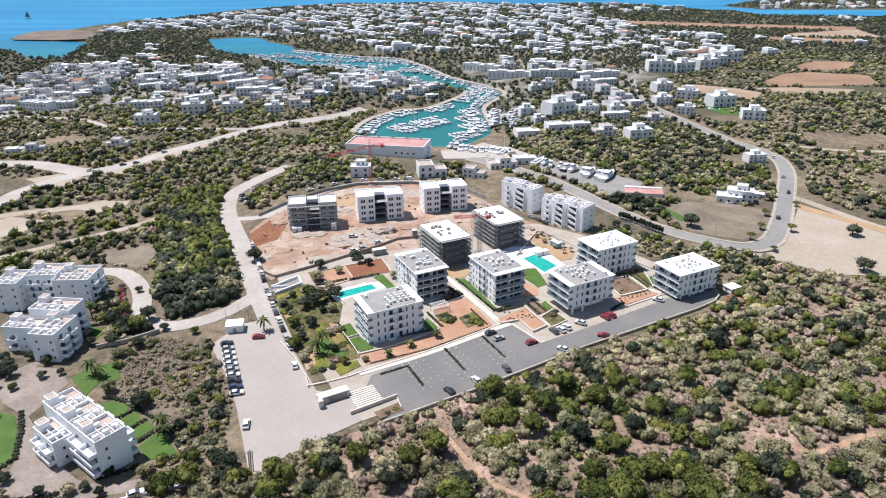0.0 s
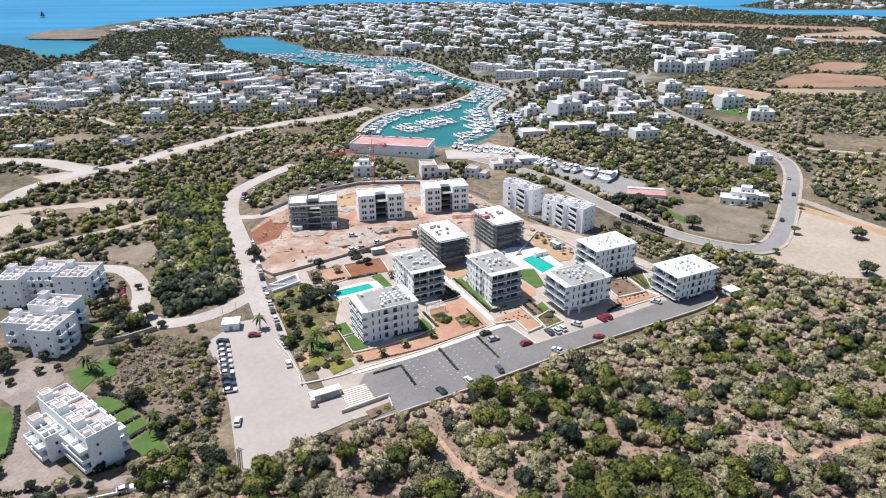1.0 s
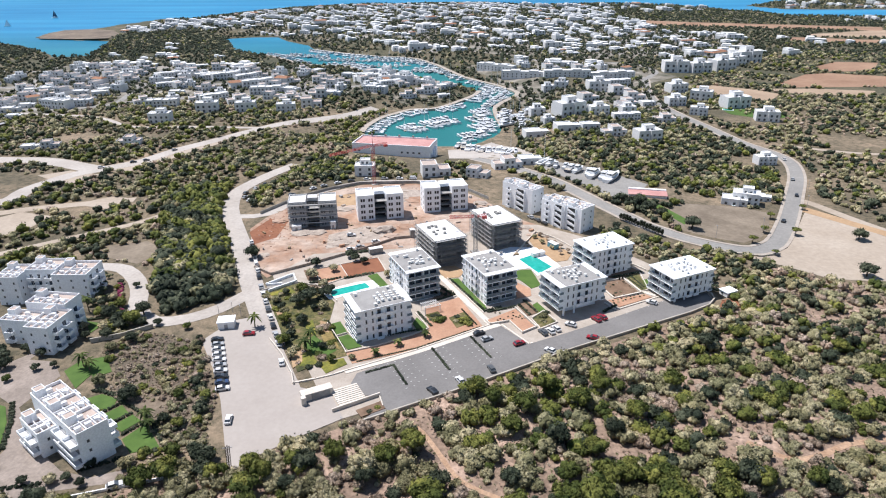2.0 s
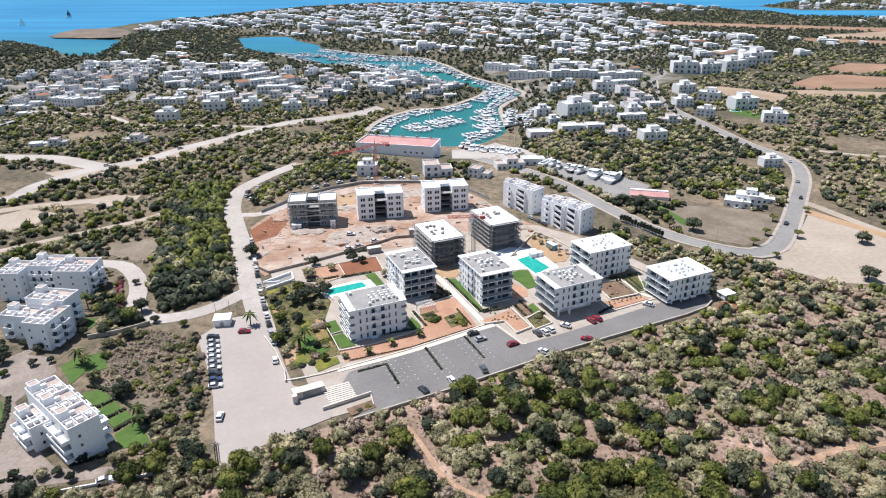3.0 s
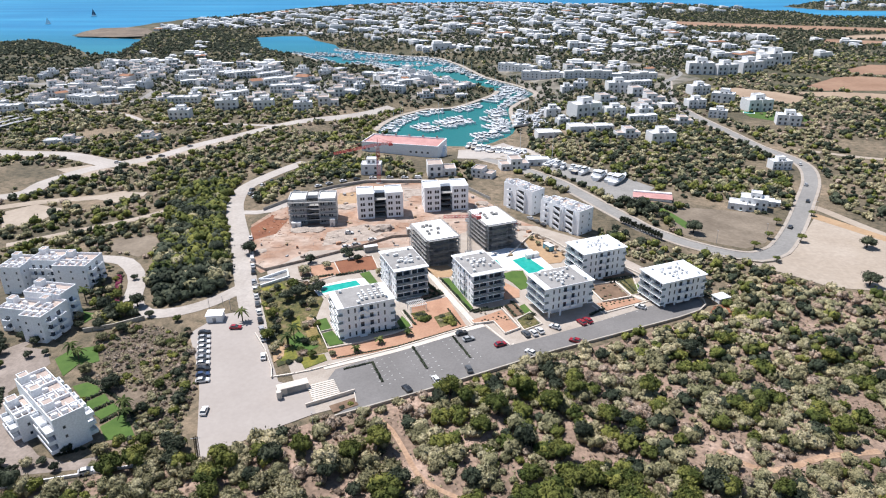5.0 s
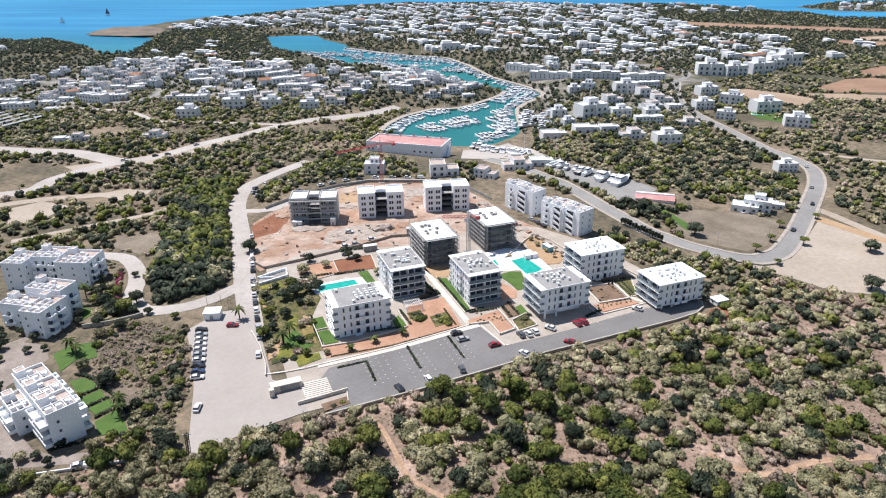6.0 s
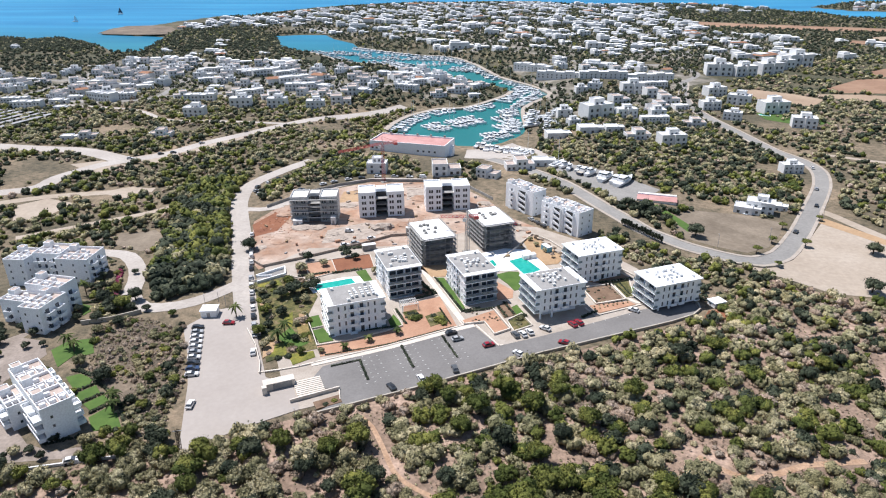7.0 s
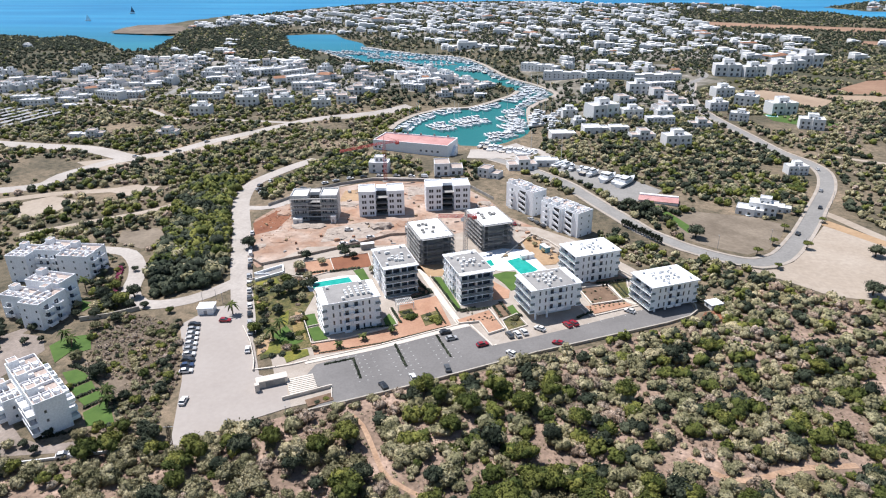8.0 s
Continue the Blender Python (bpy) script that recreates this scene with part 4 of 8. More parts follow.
# ---- harbour shed with the faded red roof ----
def harbour_shed(m):
    e = empty("harbour_shed", m, "long white harbour shed with a faded pink roof deck", "warehouse")
    part("wall", boxes((-27, 27, -9, 13, -6.5, 6.0)), M["plaster"], e)
    bm = bmesh.new()
    ring(bm, -27, 27, -9, 13, 6.0, 7.0, 0.5)
    part("parapet", bm, M["plaster"], e)
    part("roof_deck", boxes((-26.4, 26.4, -8.4, 12.4, 6.004, 6.12)), M["red_roof"], e, "faded pink roof deck")
    door = part("shed_door", boxes((-1.8, 1.8, -0.05, 0.004, -4.6, -1.6)), M["glass"], e, "", pose(-24, -9, 0))
    again(door, pose(19, -9, 0))
    win = part("window", boxes((-0.7, 0.7, -0.05, 0.004, 0, 1.2)), M["glass"], e, "", pose(-25, -9, 1.5))
    for x in (-22, 8, 12, 16, 20):
        again(win, pose(x, -9, 1.5))
    bm = bmesh.new()
    for i in range(10):
        box(bm, 27.003, 29.0, -6 + i * 1.1, -4.9 + i * 1.1, -6.5, -5.0 + i * 1.0)
    part("outside_stair", bm, M["plaster"], e, "white outside stair")
    vent = part("roof_vent", boxes((-0.6, 0.6, -0.4, 0.4, 7.0, 8.2)), M["concrete"], e, "", pose(-20, 12.6, 0))
    for x in (-10, 0, 10, 20):
        again(vent, pose(x, 12.6, 0))
    return e


harbour_shed(pose(-47, 434, -3.1, 0, 0, -10))
KEEP_OFF.append([(-80, 421), (-17, 410), (-10, 456), (-73, 462)])

# ---- houses of the town ----
def house_kind(name, spec, terrace, label):
    """A white house of box volumes (x0, x1, y0, y1, h) with parapets, terraces and windows."""
    e = empty(name, Matrix.Identity(4), label, "house", "white houses of the town")
    for x0, x1, y0, y1, h in spec:
        bm = bmesh.new()
        volume(bm, x0, x1, y0, y1, -3.0, h)
        part("wing", bm, [M["town_plaster"], terrace], e)
    win = None
    for x0, x1, y0, y1, h in spec:
        for k in range(int((h + 0.4) / 3.0)):
            for x in ((x0 + x1) / 2,) if x1 - x0 < 6 else (x0 + (x1 - x0) * 0.27, x0 + (x1 - x0) * 0.73):
                at = facade_pose(x, y0, 0.5 + 3.0 * k, 180)
                if win is None:
                    win = part("window", window_mesh(1.5, 1.7), [M["glass"], M["white_metal"]], e, "", at)
                else:
                    again(win, at)
    return e


def tiled_house(name, w, d, h, label):
    e = empty(name, Matrix.Identity(4), label, "house", "white houses of the town")
    part("wall", boxes((-w / 2, w / 2, -d / 2, d / 2, -3, h)), M["town_plaster"], e)
    bm = bmesh.new()
    vs = [bm.verts.new(p) for p in ((-w / 2 - 0.5, -d / 2 - 0.5, h), (w / 2 + 0.5, -d / 2 - 0.5, h), (w / 2 + 0.5, d / 2 + 0.5, h), (-w / 2 - 0.5, d / 2 + 0.5, h), (-w / 2 + 1, 0, h + d * 0.18), (w / 2 - 1, 0, h + d * 0.18))]
    for f in ((0, 1, 5, 4), (2, 3, 4, 5), (1, 2, 5), (3, 0, 4), (3, 2, 1, 0)):
        bm.faces.new([vs[i] for i in f])
    part("roof", bm, M["tile_roof"], e, "clay tiled hip roof")
    win = part("window", window_mesh(1.4, 1.6), [M["glass"], M["white_metal"]], e, "", facade_pose(-w / 4, -d / 2, 0.6, 180))
    again(win, facade_pose(w / 4, -d / 2, 0.6, 180))
    return e


HOUSES = [house_kind("house", [(-7, 1, -5, 5, 6.2), (1.003, 8, -4, 5, 3.4)], M["terrace"], "white cubic house with a flat roof terrace"),
          house_kind("house", [(-6, 6, -4.5, 4.5, 6.0), (-3, 3, -1, 4.4, 8.6)], M["old_plaster"], "white two-storey house with a roof room"),
          house_kind("house", [(-9, -3, -5, 4, 3.4), (-2.997, 4, -5.5, 5, 6.4), (4.003, 9, -4, 6, 3.2)], M["terrace"], "white stepped house with flat roofs"),
          house_kind("house", [(-5, 5, -5, 5, 3.6), (5.003, 9.5, -3, 4, 3.0)], M["old_plaster"], "low white flat-roofed house"),
          tiled_house("house", 12, 9, 5.6, "white house with a clay tiled roof"),
          house_kind("row_houses", [(-14, -7, -5, 5, 6.2), (-6.997, 0, -5.5, 4.5, 6.6), (0.003, 7, -5, 5, 6.2), (7.003, 14, -4.5, 5, 6.6)], M["old_plaster"], "row of white terraced houses")]
VILLA = house_kind("villa", [(-8, 0, -5, 5, 6.8), (0.003, 8, -6, 4, 7.0), (-5, 3, 5.003, 10, 4.0), (-2.5, 4, -2, 4, 9.6)], M["old_plaster"], "large white villa with stepped flat roofs")
LONG = house_kind("long_terrace", [(-28, -17, -6, 5, 7.4), (-16.997, -6, -5.5, 5.5, 8.4), (-5.997, 6, -6, 5, 7.4), (6.003, 17, -5.5, 5.5, 8.4), (17.003, 28, -6, 5, 7.4)], M["old_plaster"], "long white terraced apartment row")
HOUSE_SPOTS = []


def place_house(kind, x, y, yaw, s=1.0):
    r = 9 * s if kind is not LONG else 26
    HOUSE_SPOTS.append((x, y, r))
    return copy_thing(kind, pose(x, y, float(land(x, y)) + 0.05, 0, 0, yaw) @ Matrix.Scale(s, 4))


# houses that stand out, from the near ones to the far ones
STAND_OUT = [(VILLA, 205, 672, 20, 1.15), (VILLA, 218, 632, -25, 1.2), (VILLA, 237, 600, 15, 1.35), (VILLA, 245, 548, -10, 1.1), (VILLA, 187, 608, 15, 1.0), (VILLA, 197, 569, -20, 0.9),
             (VILLA, 85, 556, 30, 1.45), (VILLA, 109, 554, 15, 1.0), (VILLA, 127, 668, 10, 1.3), (HOUSES[0], 146, 655, 15, 1.3), (HOUSES[5], 154, 705, 12, 0.9), (HOUSES[2], 141, 596, 15, 1.1), (HOUSES[0], 155, 629, 10, 1.2), (HOUSES[5], 130, 541, 8, 0.8),
             (HOUSES[2], 110, 486, 12, 1.0), (VILLA, 132, 476, 15, 1.1), (HOUSES[3], 51, 497, 12, 1.3), (HOUSES[3], 75, 502, 10, 1.3), (HOUSES[3], 93, 503, 10, 1.0), (VILLA, 196, 424, 10, 0.75),
             (VILLA, 156, 346, -20, 0.85), (HOUSES[3], 147, 343.5, -20, 0.9), (HOUSES[3], 165, 352, -20, 0.7), (VILLA, -254, 530, 8, 1.1), (HOUSES[2], -246, 460, 10, 0.9), (HOUSES[0], -299, 449, 15, 0.8), (HOUSES[3], -313, 444, 15, 0.8),
             (HOUSES[1], -58, 380, 5, 1.0), (HOUSES[0], -16, 381, 12, 1.15), (HOUSES[0], 10, 378, -20, 0.85), (HOUSES[2], 28, 398, 15, 1.0), (HOUSES[3], 41, 408, 10, 1.0),
             (LONG, 60, 752, -12, 0.9), (LONG, 105, 740, 3, 0.9), (LONG, 155, 748, 12, 0.9), (VILLA, 236, 795, 0, 1.7), (VILLA, 262, 792, 18, 1.5), (VILLA, 292, 806, 25, 1.7), (VILLA, 342, 868, 22, 1.9), (VILLA, 318, 842, 20, 1.5),
             (LONG, 30, 800, -35, 0.9), (VILLA, -196, 572, 10, 1.1), (VILLA, -230, 570, 15, 1.2), (VILLA, -157, 562, 12, 1.0), (HOUSES[0], -140, 581, 15, 1.2), (HOUSES[5], -280, 590, 8, 1.0),
             (VILLA, -70, 700, -25, 1.3), (VILLA, -95, 745, -25, 1.3), (VILLA, -45, 690, -30, 1.0)]
for kind, x, y, yaw, s in STAND_OUT:
    place_house(kind, x, y, yaw, s)

TOWN = [([(-620, 560), (-400, 530), (-370, 555), (-330, 580), (-270, 605), (-150, 605), (-100, 645), (-70, 690), (-70, 725), (-140, 740), (-200, 795), (-260, 835), (-370, 838), (-440, 835), (-520, 830), (-500, 750), (-530, 700), (-760, 690)], 18.0, 0.64),
        ([(-560, 1330), (-530, 1250), (-430, 1235), (-330, 1190), (-230, 1095), (-110, 975), (0, 935), (60, 890), (200, 900), (330, 920), (400, 1000), (420, 1150), (310, 1310), (300, 1500), (330, 1800), (120, 1820), (-280, 1880), (-420, 1780), (-540, 1600), (-600, 1480)], 23.0, 0.40),
        ([(52, 520), (48, 640), (45, 700), (22, 760), (-8, 845), (60, 865), (190, 860), (230, 760), (165, 690), (160, 620), (168, 560), (150, 510)], 20.0, 0.26),
        ([(-110, 650), (-60, 620), (-30, 640), (-12, 668), (-18, 700), (-60, 735), (-130, 780)], 17.0, 0.7),
        ([(-690, 1260), (-600, 1230), (-530, 1240), (-560, 1420), (-680, 1440)], 24.0, 0.5), ([(330, 1500), (600, 1700), (600, 1850), (340, 1880)], 34.0, 0.45),
        ([(420, 1000), (640, 1020), (500, 1080), (420, 1200)], 36.0, 0.35), ([(200, 880), (480, 900), (460, 1000), (330, 960)], 26.0, 0.45), ([(-1000, 850), (-640, 850), (-660, 940), (-1000, 1000)], 34.0, 0.2),
        ([(-520, 870), (-330, 850), (-340, 940), (-480, 1050)], 26.0, 0.28), ([(760, 1790), (1600, 1790), (1500, 2000), (850, 2000)], 34.0, 0.4), ([(560, 1430), (1000, 1400), (1000, 1340), (560, 1380)], 40.0, 0.35)]
for poly, _, _ in TOWN[:4]:
    drape("town_ground", poly, M["town_ground"], 0.03, "pale courts, streets and garden patches of the town", step=24.0)


def scatter(poly, spacing, keep, rng):
    xs, ys = [p[0] for p in poly], [p[1] for p in poly]
    gx, gy = np.meshgrid(np.arange(min(xs), max(xs), spacing), np.arange(min(ys), max(ys), spacing))
    gx = gx + (rng.random(gx.shape) - 0.5) * spacing * 0.95
    gy = gy + (rng.random(gy.shape) - 0.5) * spacing * 0.95
    ok = inside(poly, gx, gy) & (rng.random(gx.shape) < keep)
    return gx[ok], gy[ok]


def clear_of(x, y, margin, houses=True):
    ok = np.ones(len(x), bool)
    for poly in KEEP_OFF:
        ok &= ~inside(poly, x, y)
    for line, half in ROAD_LINES:
        ok &= line_distance(line, x, y) > half + margin
    if houses:
        cells = {}
        for hx, hy, r in HOUSE_SPOTS:
            for i in range(int((hx - 34) // 34), int((hx + 34) // 34) + 1):
                for j in range(int((hy - 34) // 34), int((hy + 34) // 34) + 1):
                    cells.setdefault((i, j), []).append((hx, hy, r))
        for n in np.nonzero(ok)[0]:
            for hx, hy, r in cells.get((int(x[n] // 34), int(y[n] // 34)), ()):
                if (x[n] - hx) ** 2 + (y[n] - hy) ** 2 < (r + margin * 0.5) ** 2:
                    ok[n] = False
                    break
    return ok


nrng = np.random.default_rng(11)
spots = []
for poly, spacing, keep in TOWN:
    x, y = scatter(poly, spacing, keep, nrng)
    ok = clear_of(x, y, 5.0) & (shore(x, y) > 14) & (np.abs(x - 21) < 0.80 * y + 60)
    spots += list(zip(x[ok].tolist(), y[ok].tolist()))
spots.sort(key=lambda p: p[1])
far_boxes = []
for i, (x, y) in enumerate(spots):
    kind = RNG.choices(range(6), (5, 5, 4, 4, 1.2, 2.4))[0]
    yaw, s = RNG.choice((10, 25, -15, 40)) + RNG.uniform(-8, 8), RNG.uniform(0.8, 1.2)
    if i < 180:
        place_house(HOUSES[kind], x, y, yaw, s)
    else:
        HOUSE_SPOTS.append((x, y, 8 * s))
        far_boxes.append((x, y, yaw, s * RNG.uniform(0.85, 1.3), kind))


def far_houses():
    """The many small houses further off, each of two or three volumes with dark openings."""
    bm = bmesh.new()
    for x, y, yaw, s, kind in far_boxes:
        m = pose(x, y, float(land(x, y)), 0, 0, yaw) @ Matrix.Scale(s, 4)
        w, d, h = RNG.uniform(9, 22), RNG.uniform(8, 12), RNG.choice((3.2, 3.4, 3.6, 5.8, 6.2))
        start = len(bm.verts)
        vs = box(bm, -w / 2, w / 2, -d / 2, d / 2, -3, h)
        vs += box(bm, -w / 2 + 1, w / 2 - w * 0.45, -d / 2 + 2, d / 2 + 1.0, -3, h + 1.7)
        if kind % 2:
            vs += box(bm, w / 2 + 0.003, w / 2 + 5, -d / 2 + 1, d / 2 - 1, -3, 3.2)
        for k in range(int(h / 3)):
            for u in (-0.32, 0.0, 0.32):
                vs += box(bm, u * w - 0.8, u * w + 0.8, -d / 2 - 0.05, -d / 2 + 0.02, 0.6 + 3 * k, 2.3 + 3 * k, 1)
        if kind == 4:
            vs += box(bm, -w / 2 - 0.4, w / 2 + 0.4, -d / 2 - 0.4, d / 2 + 0.4, h + 0.01, h + 1.5, 2, 2.6)
        for v in vs:
            v.co = m @ v.co
    return tagged(link("distant_houses", bm, [M["town_plaster"], M["glass"], M["tile_roof"]]), "hundreds of small white houses of the distant town", "houses", kind="stuff")


far_houses()
for ob in HOUSES + [VILLA, LONG]:
    for o in (*ob.children_recursive, ob):
        bpy.data.objects.remove(o)


# ---- boats in the harbour ----
def boat_kind(L, label, dark=False, mast=0.0):
    e = empty("boat", Matrix.Identity(4), label, "boat", "moored boats")
    w = L * 0.145
    bm = bmesh.new()
    secs = []
    for t, k, zk in ((0.0, 0.86, 0.0), (0.3, 1.0, 0.0), (0.6, 0.95, 0.05), (0.82, 0.62, 0.2), (1.0, 0.04, 0.45)):
        x = -L / 2 + L * t
        top = 1.2 + zk * 1.2
        secs.append([bm.verts.new(p) for p in ((x, -w * k, top), (x, -w * k * 0.8, 0.1), (x, 0, -0.4), (x, w * k * 0.8, 0.1), (x, w * k, top))])
    for a, c in zip(secs, secs[1:]):
        for i in range(4):
            bm.faces.new((a[i], c[i], c[i + 1], a[i + 1]))
        bm.faces.new((a[4], c[4], c[0], a[0])).material_index = 1
    bm.faces.new(secs[0])
    bmesh.ops.recalc_face_normals(bm, faces=bm.faces[:])
    part("hull", bm, [M["hull_dark"] if dark else M["hull"], M["teak"] if dark else M["hull"]], e)
    bm = bmesh.new()
    if mast:
        box(bm, -L * 0.2, L * 0.18, -w * 0.5, w * 0.5, 1.15, 1.75, 0, 0.2)
        box(bm, -L * 0.36, -L * 0.22, -w * 0.55, w * 0.55, 1.1, 1.35, 1)
    else:
        box(bm, -L * 0.28, L * 0.2, -w * 0.72, w * 0.72, 1.2, 2.1, 0, 0.15)
        box(bm, -L * 0.2, L * 0.12, -w * 0.66, w * 0.66, 2.1, 2.7, 1, 0.25)
        box(bm, -L * 0.26, L * 0.06, -w * 0.7, w * 0.7, 2.7, 2.85, 0)
    part("cabin", bm, [M["hull"], M["glass"]], e)
    if mast:
        bm = bmesh.new()
        tube(bm, (L * 0.06, 0, 1.2), (L * 0.06, 0, mast), 0.1, 0.07, 5)
        tube(bm, (L * 0.06, 0, 2.6), (-L * 0.33, 0, 2.5), 0.14, 0.14, 5)
        part("mast", bm, M["white_metal"], e, "bare mast with furled boom")
    return e


BOATS = [boat_kind(11, "white motor cruiser moored at the quay"), boat_kind(8, "small white motorboat at its mooring"), boat_kind(14, "white motor yacht with dark windows"), boat_kind(11, "white sailing yacht with a bare mast", mast=14), boat_kind(12, "navy-hulled motor cruiser at the quay", True)]
boat_count = 0


def moor(x, y, yaw, z=SEA, scale=0.0):
    global boat_count
    boat_count += 1
    copy_thing(RNG.choices(BOATS, (5, 4, 2, 2.2, 0.8))[0], pose(x, y, z, 0, 0, yaw) @ Matrix.Scale((scale or RNG.uniform(1.0, 1.4)), 4))


def moor_along(a, b, off, gap, both=False):
    d = Vector((b[0] - a[0], b[1] - a[1]))
    u = d.normalized()
    n = Vector((-u.y, u.x))
    for k in range(int(d.length / gap)):
        for s in (1, -1) if both else (1,):
            p = Vector(a) + u * (k + 0.5 + RNG.uniform(-0.1, 0.1)) * gap + n * off * s
            if float(shore(p.x, p.y)) < -2.5 and RNG.random() < 0.9:
                moor(p.x, p.y, math.degrees(math.atan2(n.y * s, n.x * s)) + RNG.uniform(-5, 5))


for first, last, gap in ((0, 10, 4.6), (15, 23, 7.0), (31, 38, 7.0), (38, 46, 4.8)):
    for a, b in zip(HARBOUR[first:last], HARBOUR[first + 1:last + 1]):
        moor_along(a, b, -6.2, gap)


def pontoon(a, b, gap=4.8):
    d = Vector((b[0] - a[0], b[1] - a[1]))
    tagged(link("pontoon", boxes((0, d.length, -1.1, 1.1, -0.4, 0.5)), M["paving"]), "pale floating pontoon between boats", "jetty", "pontoons").matrix_basis = pose(*a, SEA, 0, 0, math.degrees(math.atan2(d.y, d.x)))
    moor_along(a, b, 7.5, gap, True)


for a, b, gap in (((-50.5, 524.7), (-11.4, 563.2), 4.4), ((5, 584), (21, 596), 4.6), ((5, 556), (22, 569.5), 4.6), ((9, 528.5), (24, 541), 4.6), ((-0.7, 499), (20, 514), 4.6), ((-266, 960), (-201, 945), 7.0),
                  ((-211, 923), (-130, 910), 7.0), ((-139, 920), (-59, 893), 7.0), ((-171, 883), (-126, 842), 7.0), ((-122, 861), (-79, 872), 7.0), ((-74, 831), (-35, 820), 6.0)):
    pontoon(a, b, gap)
# the yard's boats on the hard
for i in range(10):
    x, y = 51 + i * 4.2, 405 - i * 3.4
    moor(x + RNG.uniform(-1, 1), y + RNG.uniform(-1, 1), 62 + RNG.uniform(-12, 12), float(land(x, y)) + 0.6, RNG.uniform(1.1, 1.5))
for i in range(12):
    moor(-4 + i * 3.6, 474 - i * 3.4 + RNG.uniform(-1.5, 1.5), 75 + RNG.uniform(-12, 12), float(land(-4 + i * 3.6, 474 - i * 3.4)) + 0.4)
for i in range(26):
    x, y = 44 + RNG.uniform(-12, 12), 532 + i * 2.3
    moor(x, y, 30 + RNG.uniform(-30, 30), float(land(x, y)) + 0.4)
# sailing boats out at sea
def sailing_boat(x, y, yaw, s, sail_mat, label):
    e = copy_thing(BOATS[3], pose(x, y, SEA, 0, 0, yaw) @ Matrix.Scale(s, 4))
    tagged(e, label, "sailing boat", "boats under sail")
    for name, pts in (("main_sail", ((0.5, 0.0, 2.8), (-3.6, 0.4, 2.8), (0.5, 0.0, 13.5))), ("fore_sail", ((5.2, 0.0, 1.9), (1.0, 0.5, 2.4), (0.8, 0.0, 12.5)))):
        bm = bmesh.new()
        lo, hi = [bm.verts.new(p) for p in pts], [bm.verts.new((p[0], p[1] + 0.05, p[2])) for p in pts]
        bm.faces.new(lo)
        bm.faces.new(hi[::-1])
        for i in range(3):
            j = (i + 1) % 3
            bm.faces.new((lo[j], lo[i], hi[i], hi[j]))
        part(name, bm, sail_mat, e, "set sail")


sailing_boat(-997, 1420, 20, 1.1, M["hull"], "white sailing boat under sail on the sea")
sailing_boat(-1016, 1622, 60, 1.3, M["hull_dark"], "sailing boat with dark sails on the sea")
sailing_boat(-621, 1545, 150, 1.0, M["hull"], "small white sailing boat on the open sea")
for ob in BOATS:
    for o in (*ob.children_recursive, ob):
        bpy.data.objects.remove(o)

# ---- plants ----
def ico_mesh(n):
    bm = bmesh.new()
    bmesh.ops.create_icosphere(bm, subdivisions=n, radius=1)
    v = np.array([p.co[:] for p in bm.verts])
    f = np.array([[p.index for p in q.verts] for q in bm.faces])
    bm.free()
    return v, f


ICO = {0: (np.array([(1, 0, 0), (-1, 0, 0), (0, 1, 0), (0, -1, 0), (0, 0, 1), (0, 0, -1)], float), np.array([(0, 2, 4), (2, 1, 4), (1, 3, 4), (3, 0, 4), (2, 0, 5), (1, 2, 5), (3, 1, 5), (0, 3, 5)])), 1: ico_mesh(1)}


def crown(n_blobs, n_leaves, leaf, seed, flat=0.8, spread=0.6, core=0.66, low=0.25, fine=1, ragged=0.55, shaded_lumps=True, small=1.0):
    """A crown about 2 m across and 2*flat m high standing on z=0: clumps of leaves round lumps, which can be near-black
    to paint inner shade. Triangles and their materials.
    """
    r = np.random.default_rng(seed)
    V, F = [], []
    base = 0
    blobs = []
    for i in range(n_blobs):
        a, q = i * 2.4 + r.random() * 0.9, math.sqrt((i + 0.5 * r.random()) / n_blobs) * spread
        c = np.array([q * math.cos(a), q * math.sin(a), (low + (1 - low) * (0.35 + 0.65 * r.random()) * (1 - 0.6 * q)) * flat])
        blobs.append((c, (0.30 + 0.22 * r.random()) * (1.1 - 0.2 * q) * small))
    iv, jf = ICO[fine]
    for c, rad in blobs:
        jit = 1 + (r.random(len(iv)) - 0.5) * 0.56
        V.append(iv * (rad * core) * jit[:, None] * np.array([1, 1, 0.9]) + c)
        F.append(jf + base)
        base += len(iv)
    inner = n_blobs * len(jf) if shaded_lumps else 0
    for k in range(n_leaves):
        c, rad = blobs[k % n_blobs]
        d = r.normal(size=3)
        d[2] = d[2] + 0.35
        d /= np.linalg.norm(d)
        p = c + d * rad * (0.86 + 0.46 * r.random() ** 1.6) * np.array([1, 1, 0.9])
        nrm = d + r.normal(size=3) * ragged
        nrm /= np.linalg.norm(nrm)
        t = np.cross(nrm, r.normal(size=3))
        t /= np.linalg.norm(t)
        b = np.cross(nrm, t)
        s = leaf * (0.6 + 0.8 * r.random())
        V.append(np.array([p - t * s, p - b * s * 0.75 + nrm * s * 0.3, p + t * s * (0.7 + 0.5 * r.random()), p + b * s * 0.75 + nrm * s * 0.2]))
        F.append(np.array([[0, 1, 2], [0, 2, 3]]) + base)
        base += 4
    F = np.concatenate(F)
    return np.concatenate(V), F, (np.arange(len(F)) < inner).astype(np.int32)


